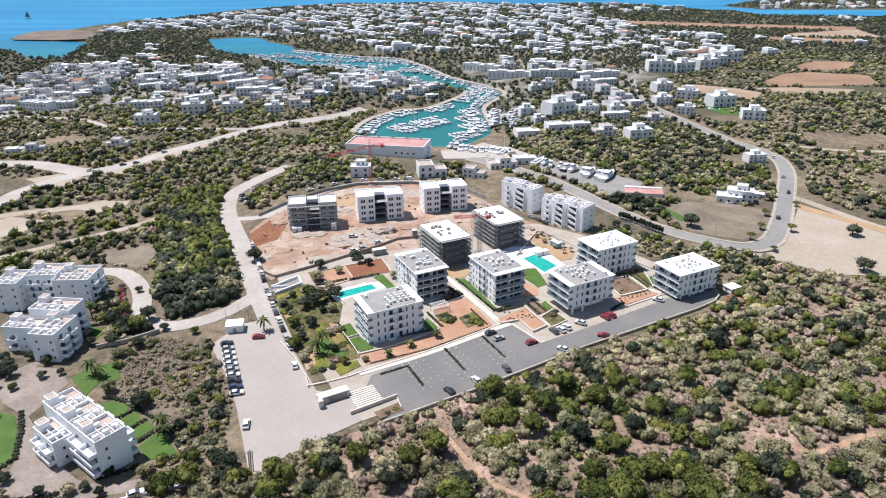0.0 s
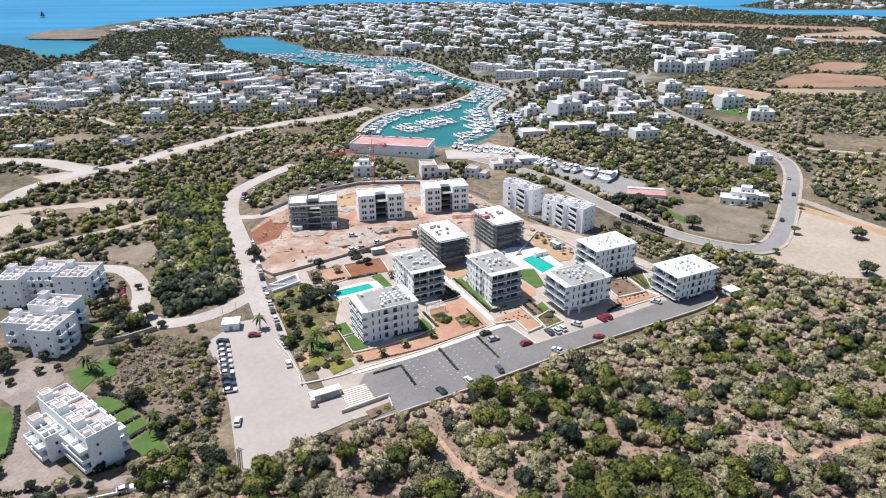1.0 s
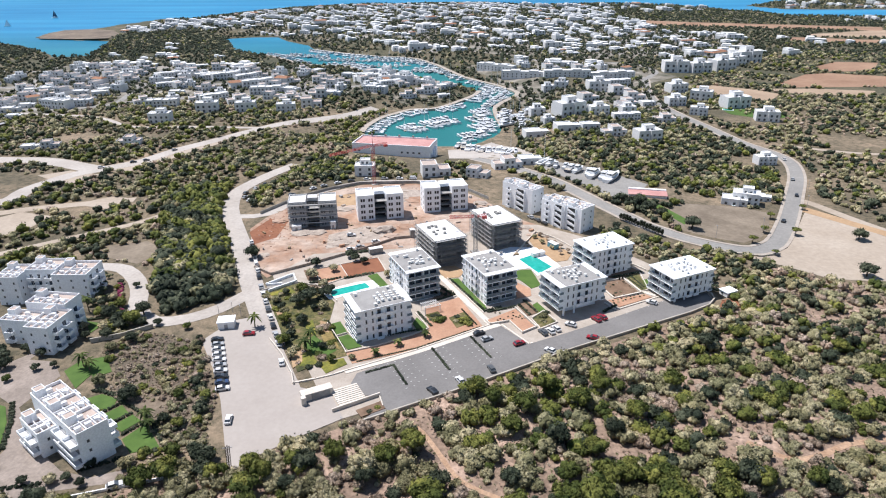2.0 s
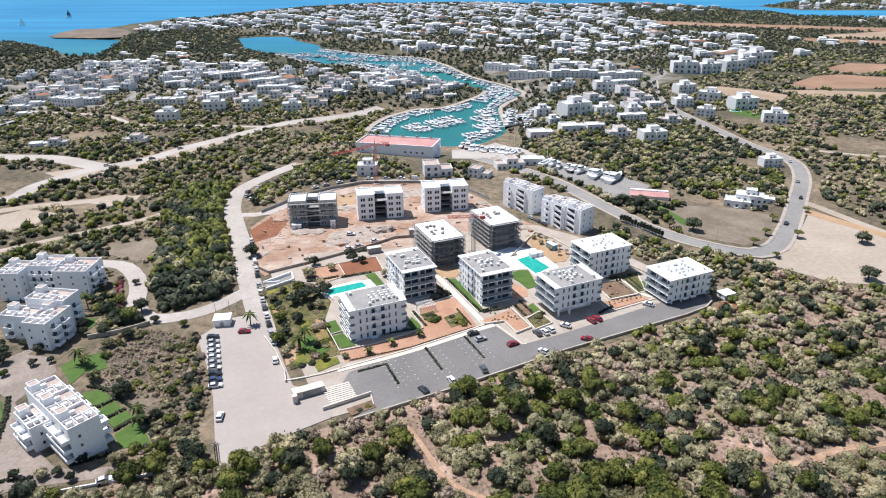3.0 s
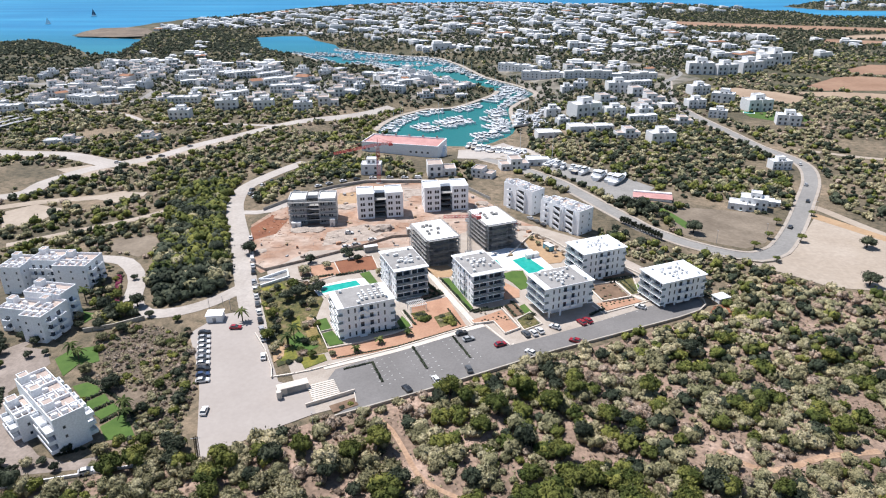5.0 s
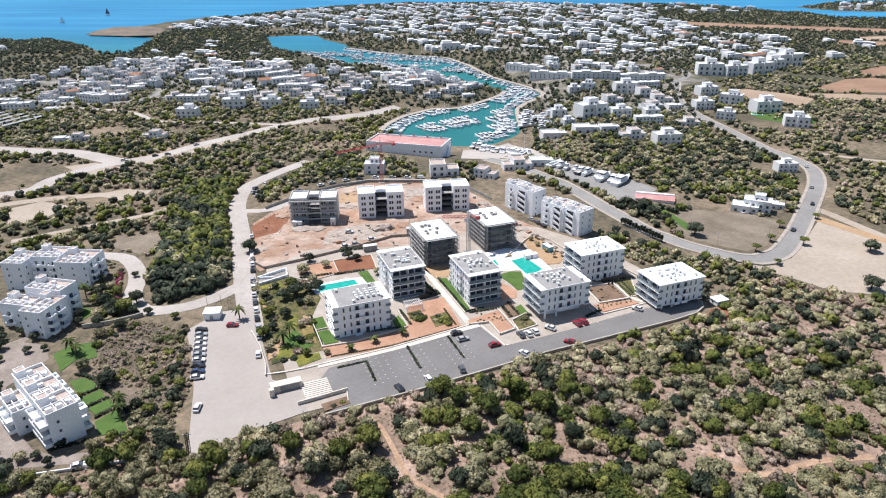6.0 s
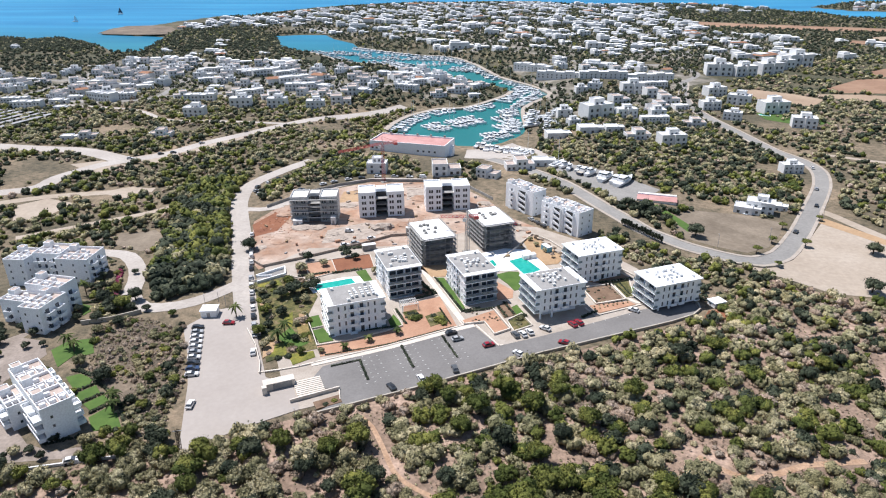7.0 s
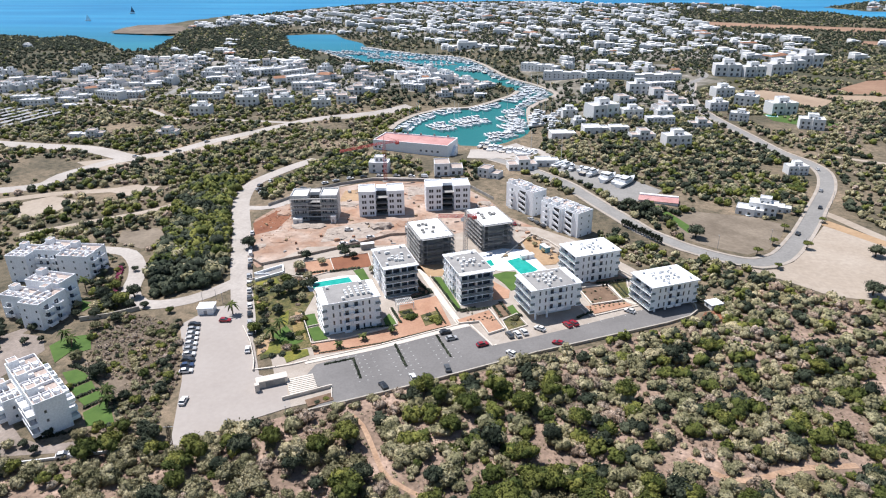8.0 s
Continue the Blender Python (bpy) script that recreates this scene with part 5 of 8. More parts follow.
NEAR = [crown(8 + k % 3, 130, 0.105, 20 + k, core=0.93, ragged=0.85, shaded_lumps=False) for k in range(6)]
CLOSE = [crown(14 + k % 5, 700, 0.07, 20 + k, core=0.92, ragged=0.85, shaded_lumps=False, small=0.86) for k in range(6)]
UMBRELLA = [crown(15, 820, 0.07, 40 + k, core=0.92, flat=0.62, spread=0.7, low=0.55, ragged=0.85, shaded_lumps=False, small=0.82) for k in range(4)]
MID = [crown(4 + k % 2, 20, 0.17, 60 + k, core=0.98, ragged=0.5, shaded_lumps=False) for k in range(6)]
FAR = [crown(3, 6, 0.3, 80 + k, spread=0.6, core=1.05, fine=0, ragged=0.5, shaded_lumps=False) for k in range(6)]
TUFT = [crown(1, 9, 0.34, 100 + k, flat=0.5, core=0.45, spread=0.1, fine=0, shaded_lumps=False) for k in range(4)]


def merged(name, kinds, spots, mat, label, category):
    """Many plants in one mesh; spots: x, y, radius, height factor."""
    V, F, K, base = [], [], [], 0
    ground = land(np.array([s[0] for s in spots]), np.array([s[1] for s in spots])) if spots else []
    for i, (x, y, rad, hf) in enumerate(spots):
        v, f, inner = kinds[i % len(kinds)]
        a = RNG.random() * 6.283
        c, s = math.cos(a) * rad, math.sin(a) * rad
        w = np.empty_like(v)
        w[:, 0] = v[:, 0] * c - v[:, 1] * s + x
        w[:, 1] = v[:, 0] * s + v[:, 1] * c + y
        w[:, 2] = v[:, 2] * rad * hf + ground[i] - 0.1 * rad
        V.append(w)
        F.append(f + base)
        K.append(inner)
        base += len(v)
    if not V:
        return None
    return tagged(new(name, smooth(mesh_from(name, np.concatenate(V), np.concatenate(F), [mat, M["core_shade"]], np.concatenate(K)))), label, category, kind="stuff")


def plant_mesh(tpl, mat, name):
    return smooth(mesh_from(name, tpl[0], tpl[1], [mat, M["core_shade"]], tpl[2]))


CROWN_MESH = {(k, i): plant_mesh((CLOSE + UMBRELLA)[i], LEAF[k], k + "_crown") for k in LEAF for i in range(10)}
TRUNK_MESH = []
for i in range(3):
    bm = bmesh.new()
    tube(bm, (0, 0, -0.15), (0.05, 0.02, 0.55), 0.085, 0.06, 6)
    for k in range(4):
        a = k * 1.7 + i
        tube(bm, (0.05, 0.02, 0.5), (0.45 * math.cos(a), 0.45 * math.sin(a), 0.95 + 0.1 * k), 0.045, 0.02, 5)
    me = bpy.data.meshes.new("trunk")
    bm.to_mesh(me)
    bm.free()
    me.materials.append(M["bark"])
    TRUNK_MESH.append(me)
TREE_LABEL = {"pine": "bright green pine tree in the scrub", "olive": "grey-green wild olive tree", "dark": "dark green holm oak tree", "dry": "half-dry brownish shrub", "palm": "palm"}


def tree(kind, x, y, rad, lift=0.35, hf=1.0, umbrella=False, label="", z=None, category="tree", group="trees of the scrub"):
    g = float(land(x, y)) if z is None else z
    e = empty("tree", pose(x, y, g, 0, 0, RNG.uniform(0, 360)) @ Matrix.Scale(rad, 4), label or TREE_LABEL[kind], category, group)
    t = new("trunk", RNG.choice(TRUNK_MESH))
    t.parent = e
    t.matrix_basis = Matrix.Diagonal((1, 1, max(0.6, lift + 0.6), 1))
    c = new("crown", CROWN_MESH[kind, RNG.randrange(6, 10) if umbrella else RNG.randrange(6)])
    c.parent = e
    c.matrix_basis = Matrix.Translation((0, 0, lift)) @ Matrix.Diagonal((1, 1, hf, 1))
    return e


def shrub(kind, x, y, rad, hf=0.9, label="", z=None):
    ob = new("shrub", CROWN_MESH[kind, RNG.randrange(6)])
    g = float(land(x, y)) if z is None else z
    ob.matrix_basis = pose(x, y, g - 0.1 * rad, 0, 0, RNG.uniform(0, 360)) @ Matrix.Diagonal((rad, rad, rad * hf, 1))
    return tagged(ob, label or {"pine": "bright green rounded scrub bush", "olive": "grey-green wild olive shrub", "dark": "dark green mastic scrub bush", "dry": "dry brownish-grey twiggy shrub"}[kind], "shrub", "shrubs of the scrub")


def patchy(x, y, scale, seed):
    return np.array([noise.noise((float(a) * scale, float(b) * scale, seed)) for a, b in zip(x, y)])


ZONES = [  # outline, spacing, weights of pine olive dark dry, radius range, clearing level, detail
    ([(-62, 127), (-53, 129), (-27, 146), (90, 212), (103, 221), (113, 232), (128, 262), (140, 260), (158, 250), (181, 249), (206, 247), (240, 270), (330, 220), (270, 85), (-150, 80), (-125, 112), (-85, 116)], 3.25, (0.19, 0.47, 0.17, 0.17), (1.2, 4.2), -0.44, "near"),
    ([(-62, 131), (-66, 157), (-75, 173), (-87, 190), (-108, 195), (-116, 182), (-98, 156), (-86, 138), (-78, 118)], 2.4, (0.05, 0.24, 0.06, 0.65), (0.6, 1.9), -0.45, "near"),
    ([(-104, 207), (-88, 220), (-82, 238), (-95, 264), (-106, 290), (-117, 318), (-121, 345), (-150, 352), (-160, 335), (-148, 300), (-135, 270), (-124, 245), (-116, 222)], 3.7, (0.36, 0.12, 0.52, 0.0), (3.2, 5.8), -0.95, "near"),
    ([(82, 264), (100, 242), (114, 234), (128, 262), (138, 261), (140, 276), (130, 274), (117, 273.5), (104, 274), (90, 281), (78, 297), (66, 294), (66, 282)], 3.4, (0.15, 0.45, 0.30, 0.10), (1.4, 3.2), -0.5, "near"),
    ([(-215, 232), (-172, 238), (-165, 250), (-140, 251), (-126, 240), (-122, 250), (-134, 272), (-148, 302), (-165, 292), (-190, 268)], 4.0, (0.10, 0.40, 0.25, 0.25), (1.0, 2.6), -0.28, "near"),
    ([(-118, 186), (-108, 195), (-113, 205), (-121, 222), (-126, 232), (-140, 238), (-150, 240), (-140, 222), (-130, 205), (-124, 190)], 3.2, (0.30, 0.30, 0.35, 0.05), (0.9, 2.2), -0.5, "near"),
    ([(-430, 230), (-180, 232), (-128, 262), (-146, 305), (-160, 345), (-121, 350), (-102, 402), (-60, 470), (-75, 600), (-200, 640), (-640, 640), (-640, 300)], 4.8, (0.18, 0.44, 0.28, 0.10), (1.5, 4.1), -0.36, "mid"),
    ([(-104, 372), (-60, 366), (0, 366), (20, 382), (0, 405), (-80, 405), (-80, 440), (-64, 500), (-104, 402)], 4.5, (0.22, 0.24, 0.51, 0.03), (1.8, 3.8), -0.4, "mid"),
    ([(-112, 320), (-104, 320), (-92, 346), (-78, 360), (-64, 372), (-60, 420), (-98, 412), (-104, 392), (-114, 350)], 4.4, (0.25, 0.3, 0.42, 0.03), (1.8, 3.6), -0.8, "mid"),
    ([(28, 385), (92, 300), (104, 290), (180, 352), (202, 420), (200, 470), (188, 520), (178, 570), (60, 620), (40, 480)], 4.7, (0.18, 0.34, 0.46, 0.02), (1.7, 3.9), -0.42, "mid"),
    ([(216, 400), (200, 352), (218, 310), (260, 255), (420, 300), (620, 560), (700, 900), (460, 960), (330, 900), (225, 760), (185, 690), (180, 600), (200, 520), (218, 440)], 5.5, (0.10, 0.44, 0.34, 0.12), (1.6, 3.9), -0.24, "mid"),
    ([(-1150, 640), (-200, 640), (-60, 600), (40, 500), (180, 580), (190, 760), (330, 900), (700, 900), (1300, 1440), (650, 1540), (630, 1720), (590, 1880), (340, 1930), (100, 1860), (-300, 1950), (-480, 1800), (-580, 1590), (-680, 1440), (-640, 1200), (-590, 1040), (-560, 955), (-690, 1000), (-840, 1060), (-1150, 1090)], 8.8, (0.03, 0.10, 0.87, 0.0), (3.2, 6.6), -0.36, "far"),
    ([(-1150, 880), (-620, 900), (-640, 965), (-700, 1020), (-790, 1085), (-850, 1060), (-1150, 1090)], 7.0, (0.0, 0.1, 0.9, 0.0), (4.0, 7.0), -1.0, "far"),
    ([(-560, 930), (-340, 960), (-440, 1190), (-640, 1180), (-575, 1030)], 9.0, (0.05, 0.15, 0.80, 0.0), (3.5, 6.5), -0.5, "far")]
ZONES.append(([(720, 1900), (780, 1790), (1500, 1765), (1700, 2280), (900, 2130), (800, 2000)], 12.0, (0.0, 0.2, 0.8, 0.0), (4.0, 8.5), -0.6, "far"))
KINDS = ("pine", "olive", "dark", "dry")


def in_reach(x, y):
    """The stretch of land that the flight passes over and looks across."""
    return (x > -8 - 0.88 * y) & (x < np.maximum(14 + 0.69 * y, 60 + 0.52 * y)) & (y > 106)


prng = np.random.default_rng(5)
bins = {}
single = 0
for zi, (poly, spacing, weights, rads, level, detail) in enumerate(ZONES):
    x, y = scatter(poly, spacing, 1.0, prng)
    ok = in_reach(x, y)
    x, y = x[ok], y[ok]
    ok = clear_of(x, y, 1.5 if detail == "near" else 2.2 if detail == "mid" else -3.0) & (shore(x, y) > 6)
    x, y = x[ok], y[ok]
    n1, n2 = patchy(x, y, 0.055 if detail == "near" else 0.02, 3.0 + zi), patchy(x, y, 0.02, 9.0)
    for px, py, a, c in zip(x.tolist(), y.tolist(), n1, n2):
        if a < level + prng.random() * 0.25 - 0.12:
            continue
        w = [weights[0] * max(0.05, 1 + 2.2 * c), weights[1], weights[2], weights[3] * max(0.05, 1 - 2.0 * c)]
        if zi == 0 and px < 30 and py < 158:  # drier and more open towards the lot
            if prng.random() < 0.14:
                continue
            w = [w[0] * 0.4, w[1] * 1.3, w[2] * 0.5, w[3] * 1.6]
        kind = RNG.choices(KINDS, w)[0]
        rad = rads[0] + (rads[1] - rads[0]) * prng.random() ** 1.7
        if kind == "pine":
            rad *= 1.3
        if kind == "dry":
            rad *= 0.75
        hf = 0.85 + 0.45 * prng.random()
        if detail == "near" and zi < 3 and single < 230 and py < 178 and rad > 1.9:
            single += 1
            if kind in ("pine", "dark") and rad > 1.9:
                tree(kind, px, py, rad, 0.45, hf, kind == "pine" and prng.random() < 0.5)
            else:
                shrub(kind, px, py, rad, hf)
        else:
            rad = min(rad, 5.6 if zi == 2 else 3.5)
            bins.setdefault(("mid" if detail == "near" and py > 190 else detail, kind), []).append((px, py, rad, hf))
STUFF_LABEL = {"pine": "bright green pines and shrubs", "olive": "grey-green wild olive scrub", "dark": "dark green woodland of oak and mastic", "dry": "dry brownish twiggy scrub"}
BIG_PINES = [(32, 164), (25, 154.5), (48, 165), (40.5, 157), (48.7, 146), (42.4, 137), (16, 158.5), (21, 145.5), (95.7, 159), (87, 191), (132, 194), (81.5, 128), (95, 129), (-12.5, 132), (-16.8, 124.5),
             (-35.6, 129), (-6, 136.5), (11, 162.5), (72.7, 130), (33, 141.7), (98.8, 197), (69.8, 167), (56, 152.7), (-26, 133), (2, 123)]
for i, (x, y) in enumerate(BIG_PINES):
    tree("dark" if i % 5 == 4 else "pine", x, y, 2.9 + 1.2 * RNG.random(), 0.75, 1.1, i % 3 != 0, "broad bright green pine standing above the scrub" if i % 5 != 4 else "broad dark green oak above the scrub")
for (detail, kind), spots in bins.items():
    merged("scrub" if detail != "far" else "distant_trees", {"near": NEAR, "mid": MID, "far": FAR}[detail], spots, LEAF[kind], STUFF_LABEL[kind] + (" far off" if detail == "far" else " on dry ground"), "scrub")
# shrubs along the edge of the lot
for k in range(26):
    t = k / 25
    x, y = (-61 - 14 * t / 0.7, 133 + 41 * t / 0.7) if t < 0.7 else (-75 - 9 * (t - 0.7) / 0.3, 174 + 17 * (t - 0.7) / 0.3)
    shrub(("dark", "pine", "olive", "dark", "dry")[k % 5], x - RNG.uniform(0.8, 3.5), y, RNG.uniform(1.1, 2.0), 1.0)
drape("scrub_earth", ZONES[0][0], M["litter"], 0.03, "reddish-brown earth and leaf litter under the scrub", step=10.0)
# low dry tufts between the shrubs
tx, ty = scatter(ZONES[0][0], 1.8, 0.7, prng)
ux, uy = scatter(ZONES[1][0], 1.2, 0.9, prng)
tx, ty = np.concatenate([tx, ux]), np.concatenate([ty, uy])
ok = clear_of(tx, ty, 0.4) & in_reach(tx, ty)
for kind, part_of in (("dry", 0), ("olive", 1)):
    sel = [(a, c, 0.35 + 0.6 * prng.random(), 0.8) for i, (a, c) in enumerate(zip(tx[ok].tolist(), ty[ok].tolist())) if i % 3 == part_of or (kind == "dry" and i % 3 == 2)]
    merged("dry_tufts", TUFT, sel, LEAF[kind], "low dry tufts and small herbs", "grass")

GARDEN_TREES = ((-64, 224), (-66, 217), (-47, 226), (-58, 226), (-50, 212), (-60, 208), (-52, 202), (-55, 188), (-41, 186), (-50, 180))


# ---- gardens, pools and walls of the estate ----
def patch(name, poly, mat, lift, label, category="garden bed", kind=""):
    return drape(name, poly, M[mat], lift, label, category, step=20.0, kind=kind or "structure", flat=GZ)


def rot(cx, cy, yaw, pts):
    c, s = math.cos(radians(yaw)), math.sin(radians(yaw))
    return [(cx + c * u - s * v, cy + s * u + c * v) for u, v in pts]


def rect(cx, cy, yaw, w, d):
    return rot(cx, cy, yaw, [(-w / 2, -d / 2), (w / 2, -d / 2), (w / 2, d / 2), (-w / 2, d / 2)])


GARDEN = [(-73, 226), (-62, 233), (-52, 230), (-43.5, 218), (-42.5, 204), (-37, 193), (-32, 182), (-41, 176.5), (-46, 172), (-53, 185), (-60.5, 201)]
patch("garden", GARDEN, "garden", 0.12, "planted garden with grass, shrubs and bare soil")
for poly, mat, label in (
        ([(-48.5, 179.4), (-45.1, 185), (-40.5, 177), (-45.9, 175)], "meadow", "patch of yellow-green grass in the garden"),
        ([(-40.5, 177), (-32.9, 180.5), (-31, 177), (-36.8, 171.5)], "meadow", "yellow-green planting by the car park"),
        ([(-50.6, 200.5), (-49, 205.2), (-45.2, 194.3), (-48.5, 195.2)], "meadow", "yellow flowering strip in the garden"),
        ([(-70.9, 224), (-63.9, 229.5), (-60.3, 224.7), (-67.9, 221)], "meadow", "yellow-green grass by the road"),
        ([(-44.8, 197.1), (-41.4, 199), (-35, 185.5), (-40.6, 188.2)], "ochre_grass", "dry ochre grass in the garden"),
        ([(-48.1, 187.1), (-45.9, 194.2), (-41, 189), (-36, 185), (-40.1, 179.4)], "lawn", "green grass slope in the garden")):
    patch("garden_grass", poly, mat, 0.17, label)
patch("gravel_court", [(-32.6, 183.6), (-22, 188.6), (-12.4, 196), (-6.1, 199.7), (-8.9, 215.6), (3.7, 223.8), (13.1, 202.1), (-9.1, 186.4), (-29.5, 177.4)], "terracotta", 0.12, "terracotta gravel court with planting beds")
for poly, label in (([(-41.7, 201.9), (-38.6, 203.8), (-34.6, 196.5), (-38.4, 193.9)], "mown green lawn beside the block"), ([(-37.6, 192.7), (-34.1, 195.2), (-28, 187.6), (-32.4, 185.4)], "mown green lawn at the corner of the block"),
                    ([(-12.3, 203.3), (-11.2, 207.8), (-6.8, 201.3), (-9.6, 197.6)], "small lawn in the shade of the block"), ([(-1, 239.4), (3, 240), (14.4, 216), (12.5, 213.4)], "green lawn strip along the block"),
                    ([(23.5, 245.1), (29, 249), (33, 249.3), (34.5, 243), (36, 235), (32.1, 232.3), (29, 238)], "bright green lawn between pool and block"), ([(30, 217), (33.5, 221), (36.5, 214.5), (33.5, 211.5)], "small green lawn with shrubs"),
                    ([(75.8, 240.4), (80.5, 242.9), (81.6, 235), (78.3, 232.9)], "small lawn by the end block"), ([(-34.5, 241), (-31, 243.5), (-24.5, 232), (-27.5, 230.5)], "narrow lawn behind the block")):
    patch("lawn", poly, "lawn", 0.2, label)
patch("pool_deck", [(15, 265), (25.5, 272.5), (37, 272), (46, 253), (35.5, 243.8), (33, 251), (27, 249.2), (20.4, 251)], "plaster", 0.17, "white stone pool deck")
patch("pool_deck", [(-51, 227), (-46, 220), (-37, 226), (-27, 232.5), (-30, 237.5), (-38, 235)], "plaster", 0.17, "white stone pool deck")
patch("red_soil_bed", [(-47.9, 251), (-36, 259), (-32.6, 258.4), (-28, 245.9), (-42.2, 240)], "redsoil", 0.15, "bed of bare red soil")
patch("gravel_court", [(-58, 245.5), (-48.2, 250.6), (-42.6, 240), (-51.4, 232.2)], "terracotta", 0.15, "terracotta gravel bed")
patch("garden_bed", [(-62.5, 245.5), (-58.4, 245.5), (-52, 232.8), (-58.5, 236.5)], "brown_soil", 0.15, "brown soil strip with a broad shrub")
patch("gravel_court", [(14.1, 206.5), (25, 215.3), (31.4, 202.6), (26.8, 199.5), (22.4, 207.1), (15.6, 204.6)], "terracotta", 0.26, "terracotta planting terrace")
patch("gravel_court", [(23.5, 240.3), (31.7, 232.3), (31.7, 226.1), (25.4, 223.5), (21, 232)], "terracotta", 0.15, "terracotta path between block and lawn")
patch("garden_bed", [(31, 208.4), (35.2, 213.6), (39, 206.6), (33.3, 202.1)], "garden", 0.3, "planting bed full of green shrubs")
patch("garden_bed", [(25.9, 218.6), (29.6, 223.4), (33.6, 213.4), (29.3, 210.4)], "brown_soil", 0.22, "shaded planting bed between the blocks")
patch("garden_bed", [(59, 237.1), (69.4, 241.3), (73.8, 230.5), (63.3, 225.7)], "brown_soil", 0.3, "brown soil garden bed inside a low wall")
patch("gravel_court", [(60.6, 223.7), (75.6, 229.1), (77.8, 226.8), (63.8, 218.5)], "terracotta", 0.2, "terracotta gravel terrace with small plants")
patch("garden_bed", [(34, 282), (39, 289), (52, 266), (49.4, 259.2), (43.4, 257.1), (38, 266)], "ochre", 0.16, "ochre gravel garden with young trees")
patch("gravel_court", [(-12, 247), (-7.6, 250), (1, 252), (6, 247), (3, 241), (-2, 240), (-6.8, 246)], "ochre", 0.16, "ochre gravel path between blocks")
patch("garden_bed", [(-8.3, 241), (1.8, 225.2), (-7.1, 217.8), (-4.6, 230.9)], "brown_soil", 0.16, "dark planted strip beside the block")
patch("garden_bed", [(58, 244.3), (73.5, 254.8), (79, 248.6), (67, 242.8)], "brown_soil", 0.2, "dark planted garden behind the block")
patch("garden_bed", [(70.6, 244.4), (77.3, 247.6), (77.5, 233.2), (75, 232)], "garden", 0.24, "rows of low planting beside the bed")
patch("garden_bed", [(81, 250), (88, 254), (96, 246), (88, 243)], "garden", 0.1, "planted garden behind the end block")
patch("red_earth", [(101.5, 221), (104, 226), (111, 229), (116.5, 234.5), (118, 232), (109, 221), (102, 216.5)], "redsoil", -0.25, "patch of reddish rubble beside the turning circle")


def swimming_pool(poly, label):
    e = empty("swimming_pool", Matrix.Identity(4), label, "pool", "estate pools")
    cx, cy = sum(p[0] for p in poly) / 4, sum(p[1] for p in poly) / 4
    bm = bmesh.new()
    top = [bm.verts.new((x, y, GZ + 0.25)) for x, y in poly]
    bm.faces.new(top)
    bm.normal_update()
    for f in bm.faces:
        if f.normal.z < 0:
            f.normal_flip()
    part("water", bm, M["pool"], e, "turquoise pool water")
    bm = bmesh.new()
    for (ax, ay), (bx, by) in zip(poly, poly[1:] + poly[:1]):
        d = Vector((bx - ax, by - ay))
        n = Vector((cx - (ax + bx) / 2, cy - (ay + by) / 2)).normalized() * -0.5
        vs = [(ax, ay, GZ + 0.12), (bx, by, GZ + 0.12), (bx + n.x, by + n.y, GZ + 0.12), (ax + n.x, ay + n.y, GZ + 0.12)]
        lo = [bm.verts.new(v) for v in vs]
        hi = [bm.verts.new((v[0], v[1], GZ + 0.3)) for v in vs]
        bm.faces.new(hi)
        for i in range(4):
            j = (i + 1) % 4
            bm.faces.new((lo[i], lo[j], hi[j], hi[i]))
    bmesh.ops.recalc_face_normals(bm, faces=bm.faces[:])
    part("coping", bm, M["plaster"], e, "white stone coping")
    return e


swimming_pool([(28.6, 259.3), (34.6, 263.9), (42.2, 252.2), (36.2, 245.6)], "rectangular turquoise pool on a white deck")
swimming_pool([(18.6, 257), (21.7, 259.4), (23.8, 254.2), (20.9, 251.8)], "small shallow turquoise pool")
swimming_pool([(-49, 226.3), (-45.6, 221.9), (-31.8, 230.6), (-34.6, 234.4)], "long turquoise pool behind the block")
swimming_pool([(-129.5, 157.5), (-127.5, 156.2), (-125.2, 159.2), (-127.2, 160.6)], "small blue pool of the holiday flats")
for ob in (bpy.data.objects["swimming_pool.003"],):
    ob.location.z = -2.0

